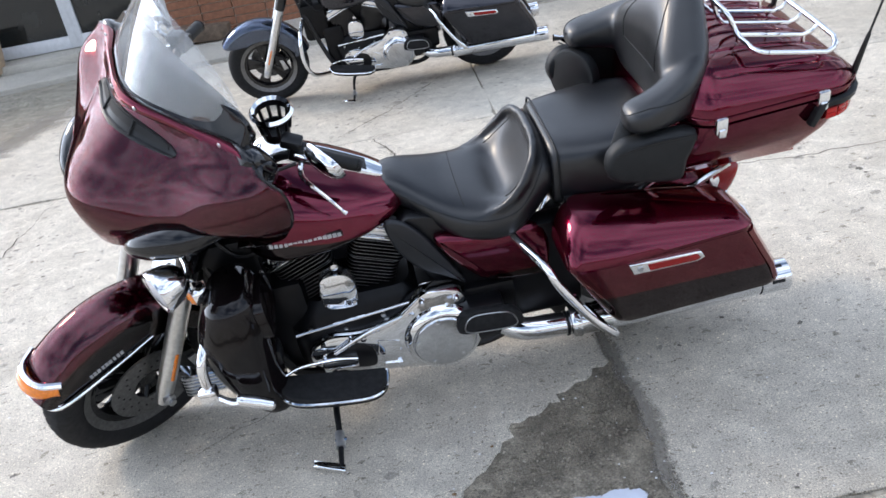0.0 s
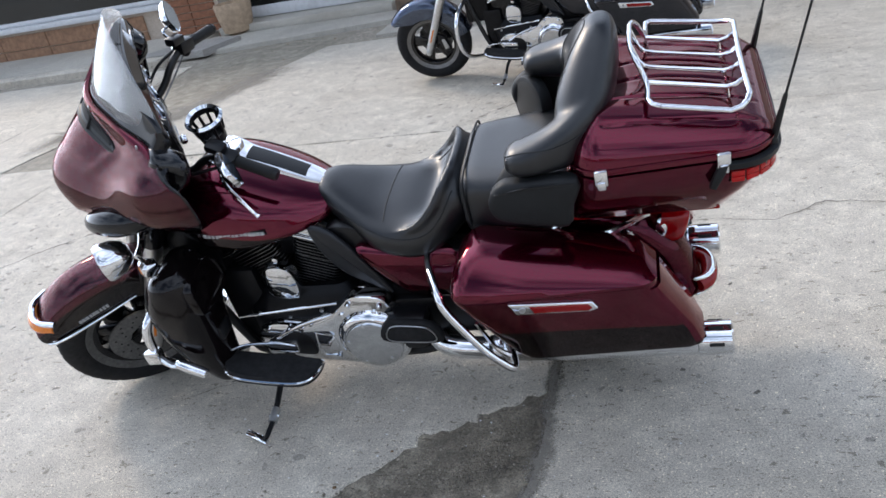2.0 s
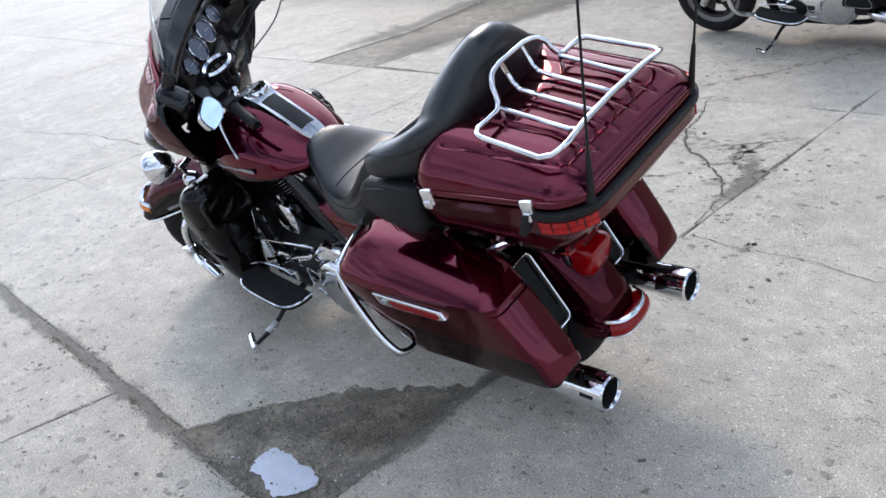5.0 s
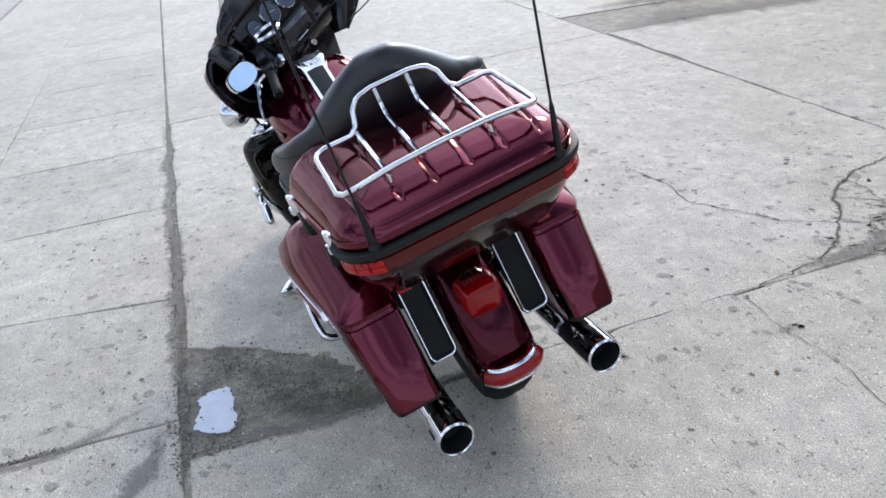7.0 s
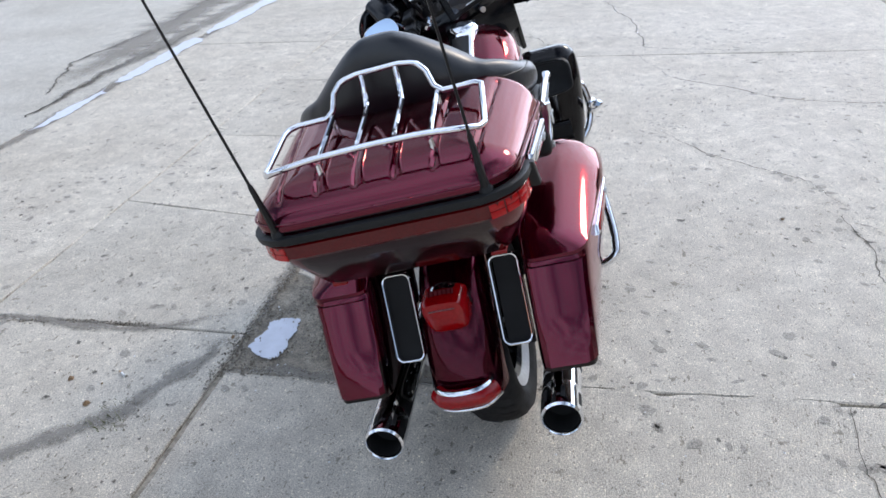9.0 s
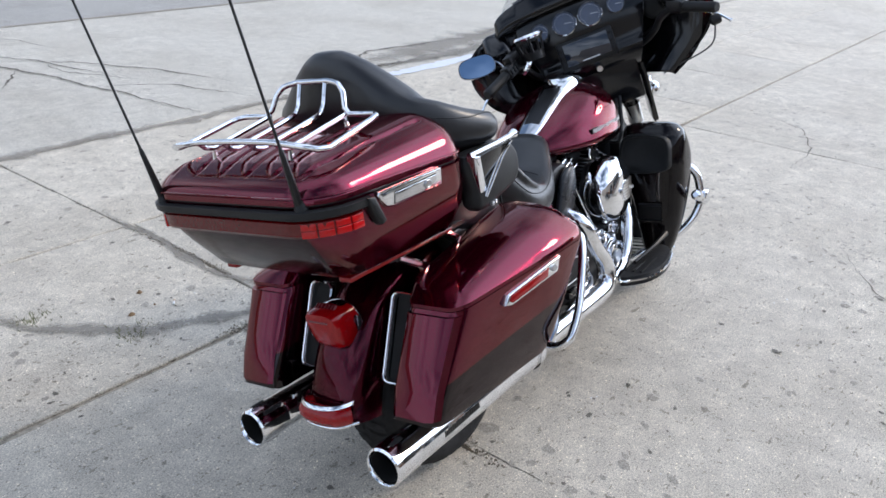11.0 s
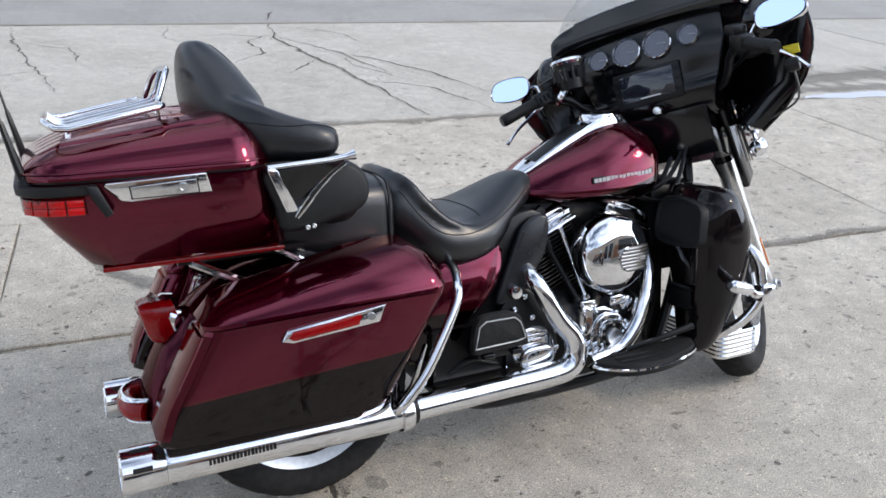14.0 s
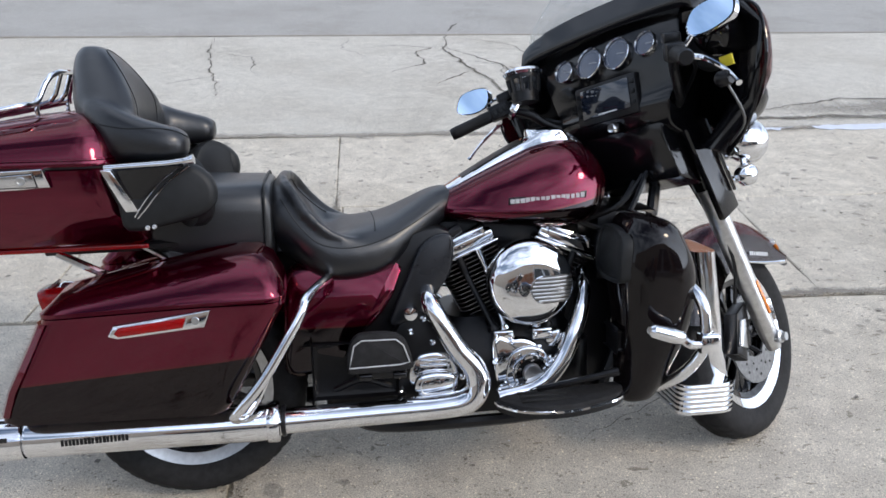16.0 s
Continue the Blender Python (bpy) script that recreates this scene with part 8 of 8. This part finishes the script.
def build_street_bike():
    """The dark grey bagger parked behind: no trunk, no lower fairings."""
    bike = new("motorcycle")
    tagged(bike, "charcoal grey motorcycle with hard bags on its side stand", "motorcycle")
    front = new("front_end")
    front.parent = bike
    make_wheel("front_wheel", front, AXLE_F, 0.13, (-1,), 5, "black")
    fender_front(front, "blue", False)
    fork(front, "forkmetal")
    batwing(front, "grey", False)
    handlebar(front, True, False)
    steered(front, 4)
    make_wheel("rear_wheel", bike, AXLE_R, 0.18, (), 5, "steel")
    tank(bike, "grey", False)
    seat(bike, False)
    for s in (-1, 1):
        saddlebag(bike, s, "grey", "grey")
    exhaust(bike)
    engine(bike, False)
    floorboards(bike)
    side_stand(bike, STAND_FOOT)
    rear_end(bike, "grey", False)
    side_panels(bike, "grey")
    for s in (-1, 1):
        part("engine_guard", tube([(1.37, s * 0.05, 0.70), (1.39, s * 0.2, 0.69), (1.41, s * 0.34, 0.62), (1.42, s * 0.37, 0.46), (1.38, s * 0.33, 0.32), (1.28, s * 0.16, 0.23)], 0.016, 10, 6), "chrome", bike, "chrome engine guard")
    return bike


street_bike = build_street_bike()
flatten(street_bike)
street_bike.matrix_basis = stood(0.66, 6.86, 0.012, -6)


# ---- shop front ----
WY = 10.75  # face of the wall


def wall_slab(name, x0, x1, y0, y1, z0, z1, mat, label, parent=None, bev=0.006):
    return tagged(part(name, box(x0, x1, y0, y1, z0, z1, bev), mat, parent, "", 30), label, "wall" if parent is None else "", "", "structure" if parent is None else "")


def glazing(name, x0, x1, z0, z1, y, frame_w, label, mullions=(), rail=0.0):
    """A framed opening: frame bars, glass panes, a dark room behind."""
    w = new(name)
    tagged(w, label, "window" if name.startswith("window") else "door", "", "structure")
    bars = [(x0, x1, z0, z0 + frame_w + rail), (x0, x1, z1 - frame_w, z1), (x0, x0 + frame_w, z0, z1), (x1 - frame_w, x1, z0, z1)]
    for m in mullions:
        bars.append((m - frame_w / 2, m + frame_w / 2, z0, z1))
    for i, (a, b, c, d) in enumerate(bars):
        part("frame_bar", box(a, b, y - 0.035 - 0.003 * (i > 1), y + 0.04, c, d, 0.004), "alu", w)
    xs = [x0, *mullions, x1]
    for a, b in zip(xs, xs[1:]):
        part("pane", box(a + frame_w * 0.5, b - frame_w * 0.5, y + 0.0, y + 0.008, z0 + frame_w * 0.5, z1 - frame_w * 0.5, 0), "shopglass", w, "", 0)
    return w


# piers, the low wall under the window and the lintel over all
BR = dict(L=0.40, H=0.10)
wall_slab("wall_north", 3.0, 14.0, WY + 0.02, WY + 0.4, 0, 3.2, "mortar", "brown brick shop wall", None)
backs = [(-14.0, -6.25, 0.0, 0.50, WY), (-6.25, -5.40, 0.0, 3.2, WY - 0.06), (-2.80, 3.0, 0.0, 3.2, WY), (-14.0, -6.25, 2.6, 3.2, WY), (-5.40, -2.80, 2.45, 3.2, WY + 0.1)]
walls = []
for i, (x0, x1, z0, z1, y) in enumerate(backs):
    walls.append((tagged(part("wall_%d" % (i + 1), box(x0, x1, y + 0.02, y + 0.4, z0, z1, 0), "mortar", None, "", 0), "brown brick shop wall with pale mortar joints", "wall", "", "structure"), x0, x1, z0, z1, y))
brick_mesh = {}


def brick(parent, x, z, y, w, h, stone=False):
    key = (round(w, 3), round(h, 3), stone)
    if key not in brick_mesh:
        bm = box(-w / 2, w / 2, 0, 0.03, -h / 2, h / 2, 0.004, seg=1)
        me = bpy.data.meshes.new("brick")
        bm.to_mesh(me)
        bm.free()
        me.materials.append(M["stone" if stone else "brick"])
        brick_mesh[key] = me
    o = new("stone_block" if stone else "brick", brick_mesh[key])
    o.location = (x, y + jit.uniform(-0.003, 0.001), z)
    o.parent = parent


for ob, x0, x1, z0, z1, y in walls:
    stone = z1 == 0.50
    top = min(z1, 1.6 if z0 == 0 else z0)
    L, H = (0.9, 0.23) if stone else (BR["L"], BR["H"])
    row, z = 0, z0 + H / 2
    xa = max(x0, -13.0)
    if x0 == -2.80:
        x1 = 1.8
    while z < top - H * 0.4:
        x = xa + L / 2
        while x < x1 - L * 0.3:
            brick(ob, min(x, x1 - L / 2), z, y - 0.008, L - 0.012, H - 0.012, stone)
            x += L
        z += H
        row += 1
glazing("window_1", -14.0, -6.25, 0.58, 2.6, WY + 0.12, 0.06, "large dark shop window in a white frame", (-10.2,), 0.0)
tagged(part("window_sill", box(-14.0, -6.24, WY - 0.07, WY + 0.2, 0.50, 0.575, 0.008), "alu", bpy.data.objects["window_1"]), "white window sill")
d1 = glazing("door_1", -5.34, -2.82, 0.16, 2.45, WY + 0.22, 0.09, "pair of glazed shop doors in white aluminium frames", (-4.10, -4.02), 0.06)
for x in (-4.17, -3.95):
    part("door_handle", tube([(x, WY + 0.19, 1.0), (x, WY + 0.14, 1.02), (x, WY + 0.14, 1.28), (x, WY + 0.19, 1.3)], 0.012, 8, 3), "steel", d1, "upright pull handle")
wall_slab("door_step", -5.38, -2.78, WY - 0.25, WY + 0.5, 0.0, 0.15, "walk", "concrete door step")
# rooms behind the glass: their unlit dark is put into the back wall's colour
wall_slab("room_back", -14.2, 3.0, WY + 3.0, WY + 3.2, 0, 3.2, "shopdark", "near-black back wall standing for the unlit shop room")
wall_slab("wall_end", -14.35, -14.0, WY, WY + 3.2, 0, 3.2, "mortar", "brown brick end wall of the shop")
wall_slab("roof", -14.2, 14.0, WY, WY + 3.2, 3.2, 3.4, "stone", "flat shop roof edge")
walk_ob = structure("pavement", shaped(lathe([(0.01, 0), (0.02, 0)], 4, "z"), lambda x, y, z: (x - 8, y + 10, -0.02)), "walk", "concrete sidewalk along the shop front", "sidewalk")
for a, b in ((-14.2, -10.6), (-10.6, -7.9), (-7.9, -5.5)):
    slab("walk_slab", rect(a, b, 9.35, WY - 0.02), "walk", 0.10, 0.006, 0.1, walk_ob, deep=0.13)
    slab("kerb_stone", rect(a, b, 9.12, 9.34, 0.006), "concrete", 0.095, 0.01, 0.08, walk_ob, 0.02, 0.13, "worn kerb stone")
slab("walk_slab", [(-5.48, 9.4), (-2.6, 9.9), (-2.6, WY - 0.27), (-5.48, WY - 0.27)], "walk", 0.05, 0.012, 0.1, walk_ob, deep=0.1)
slab("walk_slab", [(-2.55, 9.15), (3.0, 9.0), (3.0, WY - 0.0), (-2.55, WY - 0.0)], "walk", 0.03, 0.008, 0.1, walk_ob, deep=0.07)
slab("walk_slab", [(3.04, 9.0), (14.0, 9.0), (14.0, WY), (3.04, WY)], "walk", 0.03, 0.008, 0.1, walk_ob, deep=0.07)
slab("ramp_mat", [(-6.1, 9.36), (-4.95, 9.30), (-4.75, 9.95), (-5.6, 10.05)], "asphalt", 0.112, 0.006, 0.1, walk_ob, 0.004, 0.09, "dark mat on the sidewalk")
tagged(part("timber_block", box(-0.30, 0.30, -0.10, 0.10, 0.03, 0.21, 0.02, m=pose(-2.32, 10.28, 0.02, 0, 3, -4)), "wood", None, "", 30), "weathered block of timber by the wall", "timber")
pl = part("planter", lathe([(0.14, 0.0), (0.20, 0.03), (0.24, 0.2), (0.26, 0.38), (0.25, 0.42), (0.21, 0.42), (0.20, 0.34), (0.0, 0.33)], 28, "z", (-5.10, 10.55, 0.05)), "terracotta", None)
tagged(pl, "round tan planter by the shop door", "planter")

# plain unseen blocks added across the street as a dark horizon in reflections
for x0, x1, h in ((-160, -70, 5), (-64, -12, 4.5), (-4, 40, 6), (48, 150, 5)):
    tagged(part("far_building", box(x0, x1, -92, -78, 0, h, 0.02), "brick", None, "", 30), "plain brown brick block, unseen, added as a dark horizon for reflections", "building", "far buildings", "structure")
